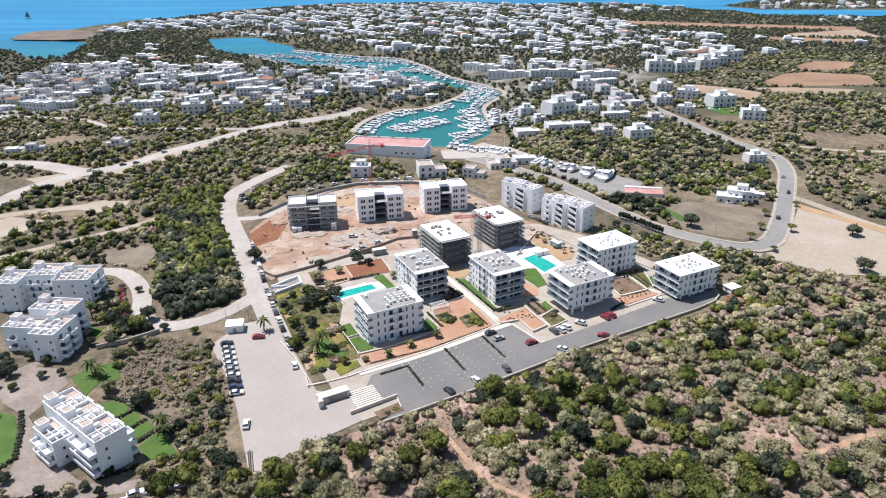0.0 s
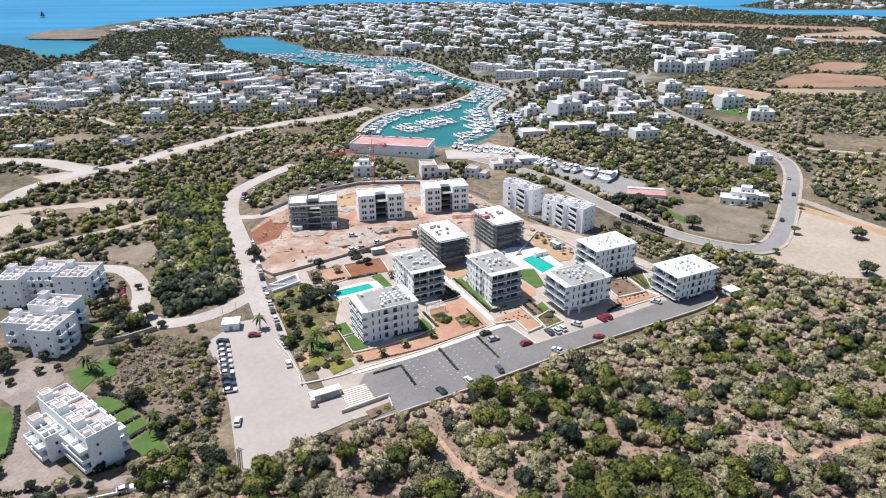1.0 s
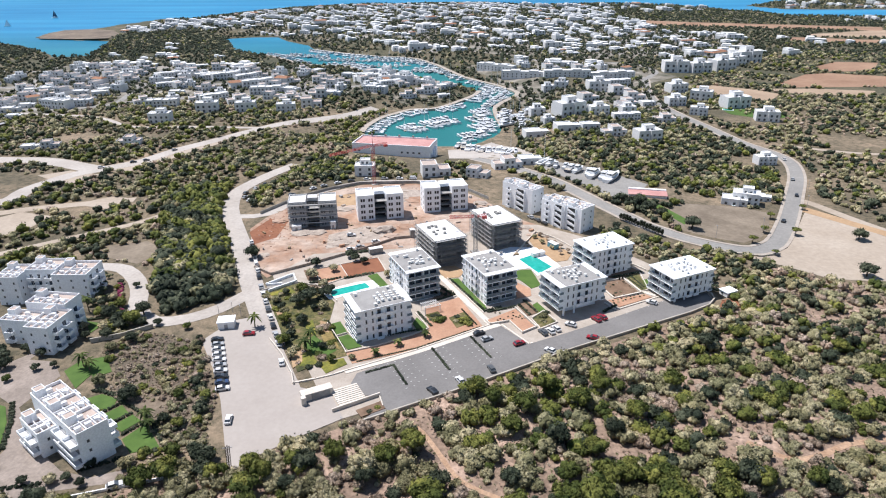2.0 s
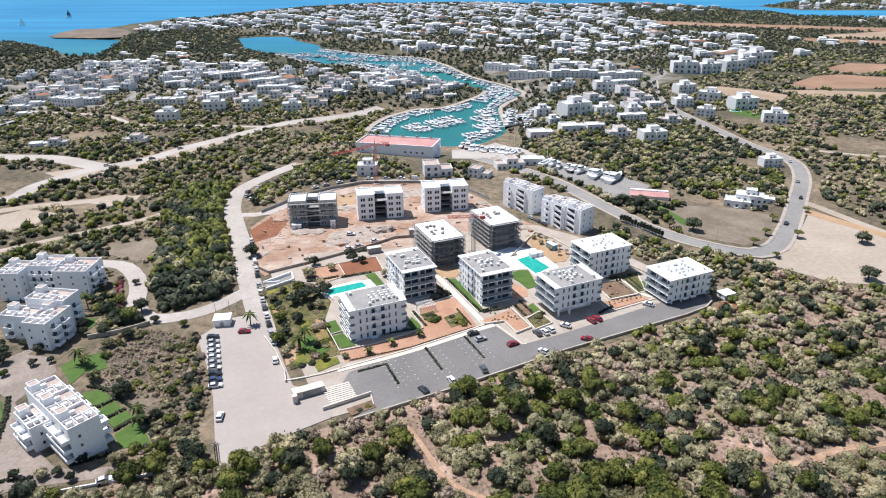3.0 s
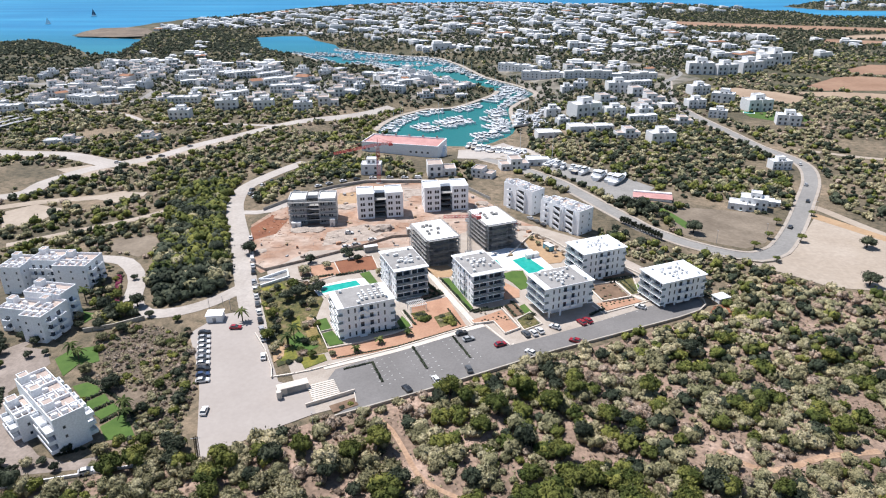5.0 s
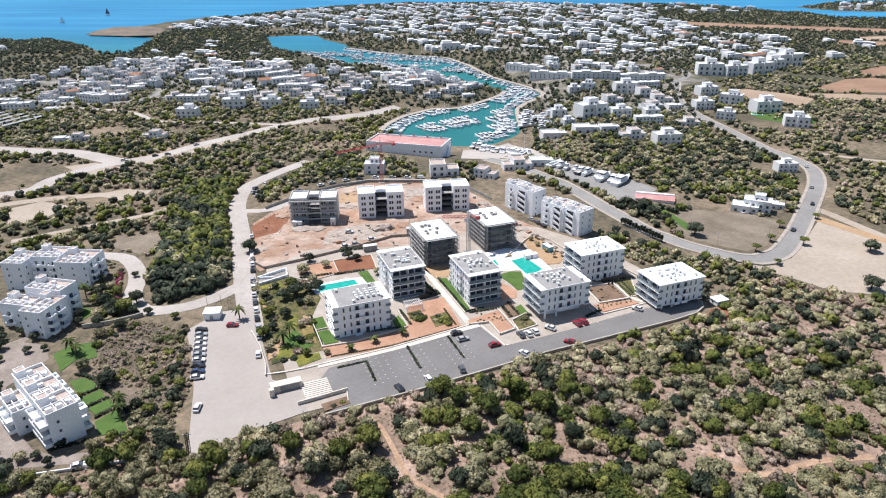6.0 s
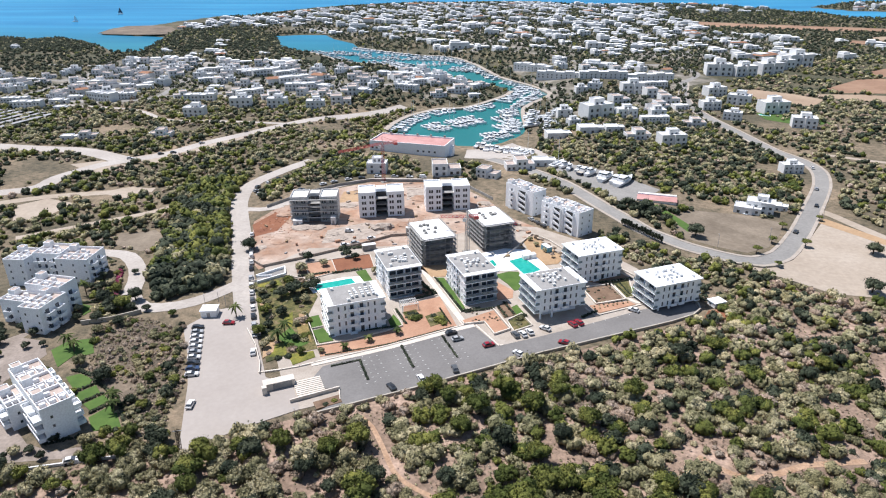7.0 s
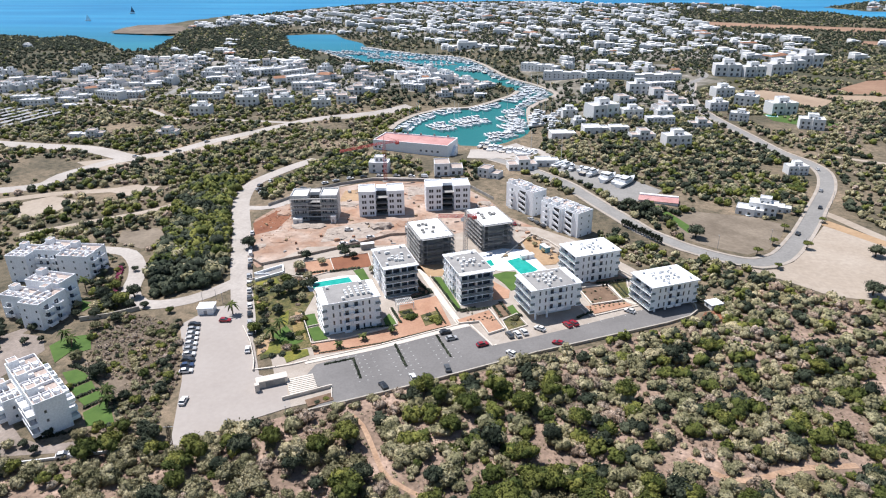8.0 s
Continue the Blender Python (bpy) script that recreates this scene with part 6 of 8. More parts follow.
# low walls and kerbs
low_wall([(-22.5, 147.8), (5.6, 164.5), (43.5, 189.0), (89, 214.9), (97.6, 221), (101, 226), (101.2, 230), (99, 235)], 1.0, 0.5, M["stone"], "pale stone wall along the car park edge")
for pts, h, thick, label in (
        ([(-46.2, 166), (-39.5, 168.6), (-34.5, 171), (-30.2, 173.8), (-9.1, 186.4), (13.5, 202.3), (16.6, 204.6)], 0.5, 0.5, "low pale wall between car park and gardens"),
        ([(-60.5, 190.5), (-53.5, 181), (-47.5, 170.5), (-45.6, 165.5)], 1.1, 0.3, "pale wall along the gravel lot"),
        ([(-74.5, 226.5), (-62, 233.8), (-51.5, 230.6), (-43, 219)], 0.7, 0.3, "low wall round the garden"),
        ([(-43, 202.4), (-38.1, 193.9), (-32.6, 183.6), (-22.2, 188.3), (-11.5, 195.6), (-6.3, 200)], 0.7, 0.3, "low pale wall round the lawns of the block"),
        ([(-38.3, 193.6), (-34.4, 196)], 0.7, 0.25, "low wall between two lawns"),
        ([(-6.3, 200), (-11.8, 210.6)], 0.7, 0.25, "low wall beside the shaded lawn"),
        ([(-7.2, 217.3), (2.4, 224.6)], 0.6, 0.35, "low pale wall along the court"),
        ([(-58.3, 246.3), (-48, 251.2), (-42.4, 239.6), (-51.4, 231.8), (-58.3, 246.3)], 0.5, 0.3, "low wall round a gravel bed"),
        ([(-48, 251.4), (-33, 259), (-27.6, 246)], 0.5, 0.3, "low wall round the red soil bed"),
        ([(19.5, 204.2), (28.6, 191.7), (29.6, 192.3)], 0.3, 0.6, "pale kerb at the car park"),
        ([(13.8, 206.6), (15.4, 203.8), (22.4, 206.3), (26.6, 198.4), (31.9, 202.6), (25, 216)], 0.9, 0.4, "pale planter wall of the terrace"),
        ([(58.2, 237.6), (69.8, 242.1), (74.6, 230.2), (63.1, 224.9), (58.2, 237.6)], 0.8, 0.55, "pale wall round a garden bed"),
        ([(30.4, 208.6), (35.4, 214.4), (39.6, 206.4), (33.2, 201.4), (30.4, 208.6)], 0.6, 0.4, "low wall round shrubs"),
        ([(58.8, 221.6), (62.3, 216.2), (82.5, 228.4)], 0.5, 0.4, "low wall along the terrace"),
        ([(74.8, 231.4), (77.9, 232.8), (77.8, 248.4), (70, 245)], 0.5, 0.3, "low wall round planted rows"),
        ([(54.5, 262), (66, 268), (80.5, 250.5)], 0.9, 0.35, "pale wall behind the block"),
        ([(-1.6, 240.4), (13.2, 212.4)], 0.45, 0.3, "low wall along the path")):
    low_wall(pts, h, thick, M["cream_wall"], label)
road("garden_path", [(-10, 251), (-6, 244.3), (4.8, 224), (15.6, 204.5)], 2.3, M["cream_paving"], "pale paved path between the blocks", lift=0.26)
road("garden_path", [(-31, 172.6), (-9.3, 185), (13.8, 200.8), (19, 204)], 2.2, M["cream_paving"], "pale paved walk along the car park", lift=0.27)
road("garden_path", [(71.4, 243.6), (75, 232), (79.6, 228.2)], 1.6, M["cream_paving"], "pale paved path beside the garden bed", lift=0.26)
# sunken ramp with white walls
patch("ramp_floor", [(-73.7, 230.4), (-71.3, 226), (-63, 234.4), (-65.4, 240)], "greyroad", 0.14, "grey ramp down to the garage", "ramp")
low_wall([(-74, 230.8), (-65.4, 240.5), (-62.6, 234.2), (-71.2, 225.6)], 1.2, 0.5, M["plaster"], "white wall round the garage ramp", z0=GZ)
low_wall([(-74, 230.8), (-68, 232.2)], 0.9, 0.4, M["plaster"], "white middle wall of the garage ramp", z0=GZ)
low_wall([(-84, 247), (-75, 240.5), (-62, 250), (-40, 268), (-28, 280), (-14, 284)], 1.3, 0.4, M["rubble"], "rough wall at the edge of the building site")
low_wall([(26, 262), (38, 290), (46, 283), (60, 262)], 1.0, 0.3, M["cream_wall"], "pale wall along the site boundary")
low_wall([(-98, 113.6), (-61, 126.8)], 0.9, 0.35, M["old_plaster"], "white wall beside the drive", z0=-2.1)
low_wall([(-101, 310), (-88, 334), (-74, 349), (-58, 360), (-26, 363), (2, 354), (16, 336)], 1.6, 0.25, M["concrete"], "grey hoarding round the building site")
low_wall([(111, 276), (122, 272.6), (136, 271.6), (146, 276)], 0.8, 0.6, M["stone"], "stone wall at the road bend")


def gate_house():
    e = empty("garage_entrance", pose(-33.5, 160.5, GZ, 0, 0, 30), "pale garage entrance with ramp, steps and grey doors", "garage entrance")
    part("retaining_wall", boxes((-8, 1.5, 0, 3.0, -0.5, 2.4)), M["cream_wall"], e)
    part("garage_door", boxes((-5.2, 0.6, -0.1, -0.004, 0.1, 2.1)), M["concrete"], e, "grey garage door")
    part("pillar", boxes((-8.6, -7.2, -1.6, -0.2, -0.5, 2.6)), M["cream_wall"], e)
    return e


gate_house()
e = empty("entrance_steps", pose(-27.5, 160.5, GZ, 0, 0, 30), "broad pale steps up to the car park", "steps")
st = part("step", boxes((-4.2, 4.2, -0.34, 0.34, 0.0, 0.32)), M["cream_wall"], e, "", pose(0, -4.5, 0.05))
for k in range(1, 10):
    again(st, pose(0, -4.5 + k * 0.95, 0.05 + 0.02 * k))
low_wall([(-30.8, 152.6), (-18.2, 160.9)], 1.3, 0.4, M["cream_wall"], "pale wall beside the ramp")
low_wall([(-18.2, 160.9), (-16.5, 156)], 0.6, 0.3, M["cream_wall"], "short pale wall")
patch("garden_bed", [(-22, 150.5), (-15.5, 154.8), (-17.5, 158), (-24, 153.5)], "brown_soil", 0.3, "planting bed with brown shrubs")


def hut(m, w, d, h, label):
    e = empty("utility_hut", m, label, "hut")
    part("wall", boxes((-w / 2, w / 2, -d / 2, d / 2, -0.5, h)), M["old_plaster"], e)
    part("roof", boxes((-w / 2 - 0.25, w / 2 + 0.25, -d / 2 - 0.25, d / 2 + 0.25, h + 0.003, h + 0.25)), M["plaster"], e)
    door = part("door", boxes((-0.6, 0.6, -d / 2 - 0.04, -d / 2 - 0.004, 0.1, 2.0)), M["steel"], e, "grey metal door")
    part("door_handle", boxes((0.4, 0.5, -d / 2 - 0.09, -d / 2 - 0.043, 0.95, 1.1)), M["tyre"], door, "black door handle")


hut(pose(-78.6, 199.2, -2, 0, 0, 12), 5.6, 4.6, 2.8, "white flat-roofed hut at the gravel lot")
hut(pose(108, 231.5, -3.6, 0, 0, 28), 5.0, 4.0, 3.0, "small white transformer hut on red earth")

# ---- roof machines ----
bm = boxes((-0.55, 0.55, -0.4, 0.4, 0.15, 0.95), (-0.5, -0.35, -0.4, 0.4, 0, 0.15), (0.35, 0.5, -0.4, 0.4, 0, 0.15))
tube(bm, (0, -0.4, 0.55), (0, -0.45, 0.55), 0.33, 0.33, 8)
ac_mesh = bpy.data.meshes.new("air_conditioner")
bm.to_mesh(ac_mesh)
bm.free()
ac_mesh.materials.append(M["white_metal"])
for x, y, z, yaw in ROOF_TOPS:
    dense = x < -20
    for i in range(5):
        for j in range(4):
            if RNG.random() < (0.95 if dense else 0.72):
                u, v = (-1.0 + i * 2.0 + RNG.uniform(-0.25, 0.25), -3.4 + j * 1.7 + RNG.uniform(-0.3, 0.3)) if dense else (-4.6 + i * 1.9 + RNG.uniform(-0.5, 0.5), -2.6 + j * 1.8 + RNG.uniform(-0.6, 0.6))
                p = rot(x, y, yaw, [(u, v)])[0]
                ob = tagged(new("air_conditioner", ac_mesh), "white air conditioning unit on the flat roof", "air conditioner", "roof air conditioners")
                ob.matrix_basis = pose(*p, z, 0, 0, yaw + RNG.choice((0, 90)))
    for u, v in ((-6.5, 4.6), (7.6, -4.5), (-2.5, -5.2), (5.5, 4.9)):
        p = rot(x, y, yaw, [(u, v)])[0]
        tagged(link("roof_vent", boxes((-0.4, 0.4, -0.4, 0.4, 0, 0.8), (-0.5, 0.5, -0.5, 0.5, 0.8, 0.9)), M["white_metal"]), "white roof vent with a cap", "roof vent", "roof vents").matrix_basis = pose(*p, z, 0, 0, yaw)
for x, y, yaw in ((-5.5, 262.0, YAW + 90), (18.6, 281.0, YAW + 90)):
    for k in range(9):
        p = rot(x, y, yaw, [(RNG.uniform(-5, 5), RNG.uniform(-4, 4))])[0]
        tagged(link("material_pallet", boxes((-0.7, 0.7, -0.5, 0.5, 0, 0.14), (-0.6, 0.6, -0.45, 0.45, 0.14, RNG.uniform(0.4, 1.0))), M["concrete"]), "pallet of building material on the roof", "pallet", "pallets").matrix_basis = pose(*p, GZ + FLOOR * 4 + 0.4, 0, 0, RNG.uniform(0, 90))


# ---- bay marks and hedges of the car park ----
bm = boxes((-0.26, 0.26, -0.06, 0.06, 0, 0.02))
mark_mesh = bpy.data.meshes.new("bay_mark")
bm.to_mesh(mark_mesh)
bm.free()
mark_mesh.materials.append(M["marking"])
park = bpy.data.objects["car_park"]
PZ = GZ + 0.145
for cx, cy in ((-13.0, 172.0), (-9.6, 175.5), (-1.2, 177.5), (2.2, 181.0), (10.5, 186.0), (14.0, 189.5)):
    for k in range(-3, 4):
        for off in (-1.3, 1.3):
            p = rot(cx, cy, 30 - 90, [(k * 2.5, off)])[0]
            if inside(PARK, *p):
                o = new("bay_mark", mark_mesh)
                o.parent = park
                o.matrix_basis = pose(*p, PZ, 0, 0, 30)
for k in range(26):
    for v in (0.8, -0.8) if k % 2 else (0.0,):
        p = rot(34, 190.5, 30.5, [(k * 2.6, 4.6 + v)])[0]
        if inside(PARK, *p):
            o = new("bay_mark", mark_mesh)
            o.parent = park
            o.matrix_basis = pose(*p, PZ, 0, 0, 120)


def hedge(a, b, w, h, kind="dark", label="clipped green hedge in the car park", z=GZ):
    d = Vector((b[0] - a[0], b[1] - a[1]))
    n = max(2, int(d.length / (w * 0.75)))
    V, F, base = [], [], 0
    for k in range(n + 1):
        v, f, _ = MID[k % 6]
        t = RNG.uniform(0, 6.28)
        q = v.copy()
        q[:, 0] = (v[:, 0] * math.cos(t) - v[:, 1] * math.sin(t)) * w * 0.6 + a[0] + d.x * k / n
        q[:, 1] = (v[:, 0] * math.sin(t) + v[:, 1] * math.cos(t)) * w * 0.6 + a[1] + d.y * k / n
        q[:, 2] = v[:, 2] * h * 0.6 + z
        V.append(q)
        F.append(f + base)
        base += len(v)
    ob = new("hedge", mesh_from("hedge", np.concatenate(V), np.concatenate(F), [LEAF[kind]]))
    return tagged(ob, label, "hedge", "hedges")


for a, b in (((-15.9, 177), (-10.7, 167)), ((-4.1, 187.2), (2.1, 175.4)), ((8.8, 195), (15.4, 183)), ((-24, 172.5), (-16.8, 176.6))):
    hedge(a, b, 1.1, 0.9)
for a, b in (((-28, 178.6), (-9.2, 187.4)), ((-9, 187.6), (11.6, 201.8)), ((10.6, 203.6), (5, 214.6))):
    hedge(a, b, 0.8, 0.7, "dark", "low clipped hedge along the court")
for a, b, w, h in (((-0.4, 239), (13.6, 213.6), 1.3, 1.2), ((13.6, 213.6), (19.5, 216.6), 1.3, 1.2), ((-43, 203.8), (-39, 195.6), 1.0, 0.9), ((-39, 195), (-33.4, 185.6), 1.0, 0.9), ((-11, 211.4), (-5.6, 202), 1.2, 1.2), ((-8.6, 240.4), (-4.4, 232.4), 1.8, 1.6), ((-3.8, 231.6), (1.4, 226), 2.0, 1.7),
                   ((-6.8, 219), (0.6, 224.6), 1.8, 1.5), ((-5.4, 227), (-1.6, 225.6), 2.2, 1.6), ((59.4, 245), (73, 253.6), 1.8, 1.3), ((66, 243.4), (78, 248.6), 1.6, 1.2), ((26.6, 218.4), (30, 211.6), 1.5, 1.2), ((28.6, 222), (32.6, 213.8), 1.4, 1.1), ((15, 212.8), (25, 217.2), 1.2, 1.2),
                   ((71.6, 243.4), (75.6, 233.4), 0.9, 0.7), ((73.4, 244.8), (76.6, 235), 0.9, 0.7), ((83, 250), (93, 246.6), 2.2, 1.8), ((-46, 262.5), (-36, 266.4), 2.0, 1.8), ((-56.6, 233.6), (-45.6, 238.6), 1.6, 1.3), ((-43.4, 238.4), (-33, 243.6), 1.7, 1.4), ((48.6, 236.6), (54.6, 233.4), 1.4, 1.2)):
    hedge(a, b, w, h, "dark", "dark clipped hedge beside the block")
for a, b in (((-98, 149.3), (-94.6, 154)), ((-92.6, 144.8), (-89.2, 149.6)), ((-87, 140.4), (-83.6, 146)), ((-106, 159.4), (-97, 158.4)), ((-95.5, 155), (-83.5, 148.5)), ((-82, 146.5), (-73.5, 136.5))):
    hedge(a, b, 1.4, 1.2, "dark", "dark hedge between stepped lawns", z=-2.0)
hedge((-152.4, 244.4), (-142.6, 239.2), 2.0, 1.8, "dark", "flowering hedge along the villa road", z=-3.2)
V = hedge((-133.5, 229.5), (-122.2, 208), 2.6, 2.6, "dark", "magenta bougainvillea hedge along the villa road", z=-2.5)
V.data.materials.clear()
V.data.materials.append(M["bougain"])

# ---- palms ----
def palm(x, y, h, label="palm tree with drooping fronds", z=None):
    e = empty("palm_tree", pose(x, y, float(land(x, y)) if z is None else z, 0, 0, RNG.uniform(0, 360)), label, "palm tree", "palms")
    bm = bmesh.new()
    for k in range(4):
        tube(bm, (0.06 * k, 0, h * k / 4 - 0.2), (0.06 * (k + 1), 0, h * (k + 1) / 4), 0.24 - 0.02 * k, 0.22 - 0.02 * k, 7)
    part("trunk", bm, M["bark"], e)
    for k in range(13):
        a, up = k * 2.4, 0.9 - 0.09 * k
        L = (2.3 + 0.4 * (k % 3)) * min(1.0, 0.35 + h * 0.14)
        bm = bmesh.new()
        prev = None
        for i in range(6):
            t = i / 5
            r = L * t
            c = Vector((0.24 + r * math.cos(a), r * math.sin(a), h + up * r - 0.33 * r * r))
            wd = 0.42 * math.sin(3.14 * (0.12 + 0.86 * t)) + 0.02
            s = Vector((-math.sin(a), math.cos(a), 0)) * wd
            row = [bm.verts.new(c - s - Vector((0, 0, wd * 0.5))), bm.verts.new(c), bm.verts.new(c + s - Vector((0, 0, wd * 0.5)))]
            if prev:
                bm.faces.new((prev[0], prev[1], row[1], row[0]))
                bm.faces.new((prev[1], prev[2], row[2], row[1]))
            prev = row
        part("frond", bm, LEAF["palm"], e)
    return e


for x, y, h in ((-68.4, 199, 5.0), (-22.5, 183.2, 2.0), (-15.8, 189, 2.2), (-7.1, 195, 2.2), (-134.6, 208, 6), (-82, 144.5, 5), (-116, 172, 5), (-80, 142, 4), (-45.8, 188.6, 5.5), (-113, 170, 4), (-46.5, 184, 5)):
    palm(x, y, h)

# ---- garden and roadside trees ----
for kind, x, y, rad in (("pine", -58.4, 202, 2.9), ("dark", -53.3, 219, 3.8), ("dark", -57, 215, 3.2), ("olive", -50.5, 230.5, 2.4), ("dark", -53.4, 193, 2.2), ("olive", -46.5, 213, 2.4), ("dark", -48.5, 222, 3.0),
                        ("dark", -58, 249.5, 2.8), ("olive", -49.6, 245, 2.4), ("dark", -42.1, 255, 2.6), ("dark", -37.9, 253, 2.2), ("dark", -45, 259, 2.6), ("olive", -26, 240.5, 2.2), ("dark", -88, 257, 4.0),
                        ("olive", -70.5, 219.5, 1.8), ("olive", -57, 238, 3.0), ("pine", -113, 199, 4.0), ("dark", -62.5, 212, 1.8), ("olive", -44, 196, 1.6), ("pine", -36.5, 178.5, 1.8), ("olive", -30, 180, 1.4)):
    tree(kind, x, y, rad, 0.45, 0.95, group="garden trees", label={"pine": "bright green rounded garden tree", "olive": "grey-green olive tree in the garden", "dark": "dense dark green garden tree"}[kind])
for i, (x, y) in enumerate(GARDEN_TREES):
    tree(("dark", "olive", "dark", "pine")[i % 4], x, y, 1.8 + 0.35 * (i % 4), 0.4, 1.0, group="garden trees", label="dense leafy tree in the estate garden")
for x, y, r in ((-2.6, 205.4, 2.2), (6.2, 205.6, 2.6), (-1.5, 207, 1.6), (8, 203.5, 1.8), (35, 210, 2.0), (36.2, 212.5, 1.6), (34.8, 206.5, 1.4), (-26.5, 146.8, 1.7), (-20, 153, 1.1), (-18, 155, 1.2), (-43, 174.5, 1.5), (-40, 176, 1.6), (-37.5, 180, 1.5)):
    shrub(RNG.choice(("pine", "dark", "olive")), x, y, r, 0.8, "rounded green shrub in a planting bed", z=GZ)
for x, y, r in ((138.2, 287.6, 2.4), (149, 302, 2.3), (160, 322, 2.3), (173, 345, 2.0), (182, 336, 2.0), (163.5, 300.5, 2.6), (143.5, 274.6, 1.8)):
    tree("pine", x, y, r, 0.9, 0.6, True, "round-topped street tree with a clear trunk", group="street trees")
for kind, x, y, r in (("dark", 113.9, 300, 4.6), ("dark", 190.9, 296, 4.2), ("dark", 174, 256.5, 4.6), ("olive", 40, 277, 1.6), ("olive", 44, 271, 1.6), ("olive", 37, 283, 1.5), ("dark", 90, 325, 4.6), ("dark", 95, 330, 4.4), ("dark", 98, 321, 4.4), ("dark", 103, 314, 3.4), ("dark", 87, 335, 3.6)):
    tree(kind, x, y, r, 0.4, 0.9, label={"dark": "large dark green roadside tree", "olive": "young grey-green tree beside the road"}[kind], group="roadside trees")
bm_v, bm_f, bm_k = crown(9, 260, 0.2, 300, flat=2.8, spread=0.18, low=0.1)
cyp_mesh = mesh_from("cypress_crown", bm_v, bm_f, [LEAF["dark"], M["core_shade"]], bm_k)
for k in range(15):
    e = empty("cypress", pose(81.2 + 15.2 * k / 14, 307.6 - 20 * k / 14, float(land(85, 290))) @ Matrix.Scale(RNG.uniform(1.1, 1.5), 4), "slim dark cypress tree in a row", "cypress tree", "row of cypresses")
    c = new("crown", cyp_mesh)
    c.parent = e
    t = new("trunk", TRUNK_MESH[0])
    t.parent = e
for k in range(3):
    e = empty("cypress", pose(68 + 1.4 * k, 240.6 + 0.8 * k, GZ) @ Matrix.Scale(0.55, 4), "slim young cypress in the garden bed", "cypress tree", "garden cypresses")
    c = new("crown", cyp_mesh)
    c.parent = e
    t = new("trunk", TRUNK_MESH[1])
    t.parent = e
# stone wall and trees between the flats and the fallow plot
low_wall([(-122, 186.5), (-113, 190.5), (-105, 197)], 1.7, 0.45, M["stone"], "rough stone retaining wall below the garden trees")
for kind, x, y, r in (("dark", -123.5, 203, 3.6), ("pine", -128.5, 205, 2.6), ("dark", -112.4, 206, 3.6), ("dark", -131, 212.5, 2.6), ("olive", -121.5, 195, 2.4), ("dark", -118, 189.5, 2.4), ("dark", -125, 189, 2.2), ("dark", -137, 222.5, 2.2), ("dark", -116, 195.5, 2.6), ("olive", -134.5, 215.5, 1.8), ("dark", -139.6, 228.5, 1.8), ("dark", -146, 205.5, 2.2), ("dark", -142, 171, 2.8), ("dark", -148, 167, 3.0)):
    tree(kind, x, y, r, 0.45, 0.95, group="garden trees", label={"pine": "bright green garden tree by the flats", "olive": "grey-green shrub tree by the flats", "dark": "dark green tree by the flats"}[kind])
# lawns and planting round the holiday flats
for poly in ([(-105.6, 155.7), (-102.5, 158), (-97, 156), (-96, 152), (-99.3, 150.4)], [(-97.2, 148.2), (-93.8, 153), (-90.2, 149.6), (-93.6, 145.5)], [(-91.6, 144), (-88.5, 148.8), (-85, 146.4), (-87.9, 141.7)], [(-86, 138.4), (-82.7, 145), (-74.7, 135.8), (-81.3, 133.4)], [(-121, 169.5), (-119, 175.5), (-111.5, 170), (-112.5, 161)], [(-131.7, 201), (-124, 199), (-125.8, 193)], [(-150, 160), (-139, 154), (-128.5, 150.8), (-123.5, 144), (-118.6, 134), (-123, 126), (-140, 138)], [(-117, 176), (-112, 178), (-106, 170), (-110, 166.5)]):
    cx, cy = sum(p[0] for p in poly) / len(poly), sum(p[1] for p in poly) / len(poly)
    poly = [(cx + (x - cx) * 1.06, cy + (y - cy) * 1.06) for x, y in poly]
    drape("lawn", poly, M["lawn"], 0.15, "mown green lawn by the holiday flats", "lawn")
FLAT_DRIVE = [(-108, 112), (-100, 117.5), (-74, 124), (-76, 129), (-87, 124), (-96.3, 126), (-107.4, 134), (-124, 151), (-121, 167), (-128, 175), (-137, 176), (-136, 184), (-146, 170), (-140, 160), (-127, 152), (-122, 143), (-116, 133), (-116, 120)]
drape("paved_drive", FLAT_DRIVE, M["drive"], 0.05, "pale paved drive and terrace of the flats", "pavement")
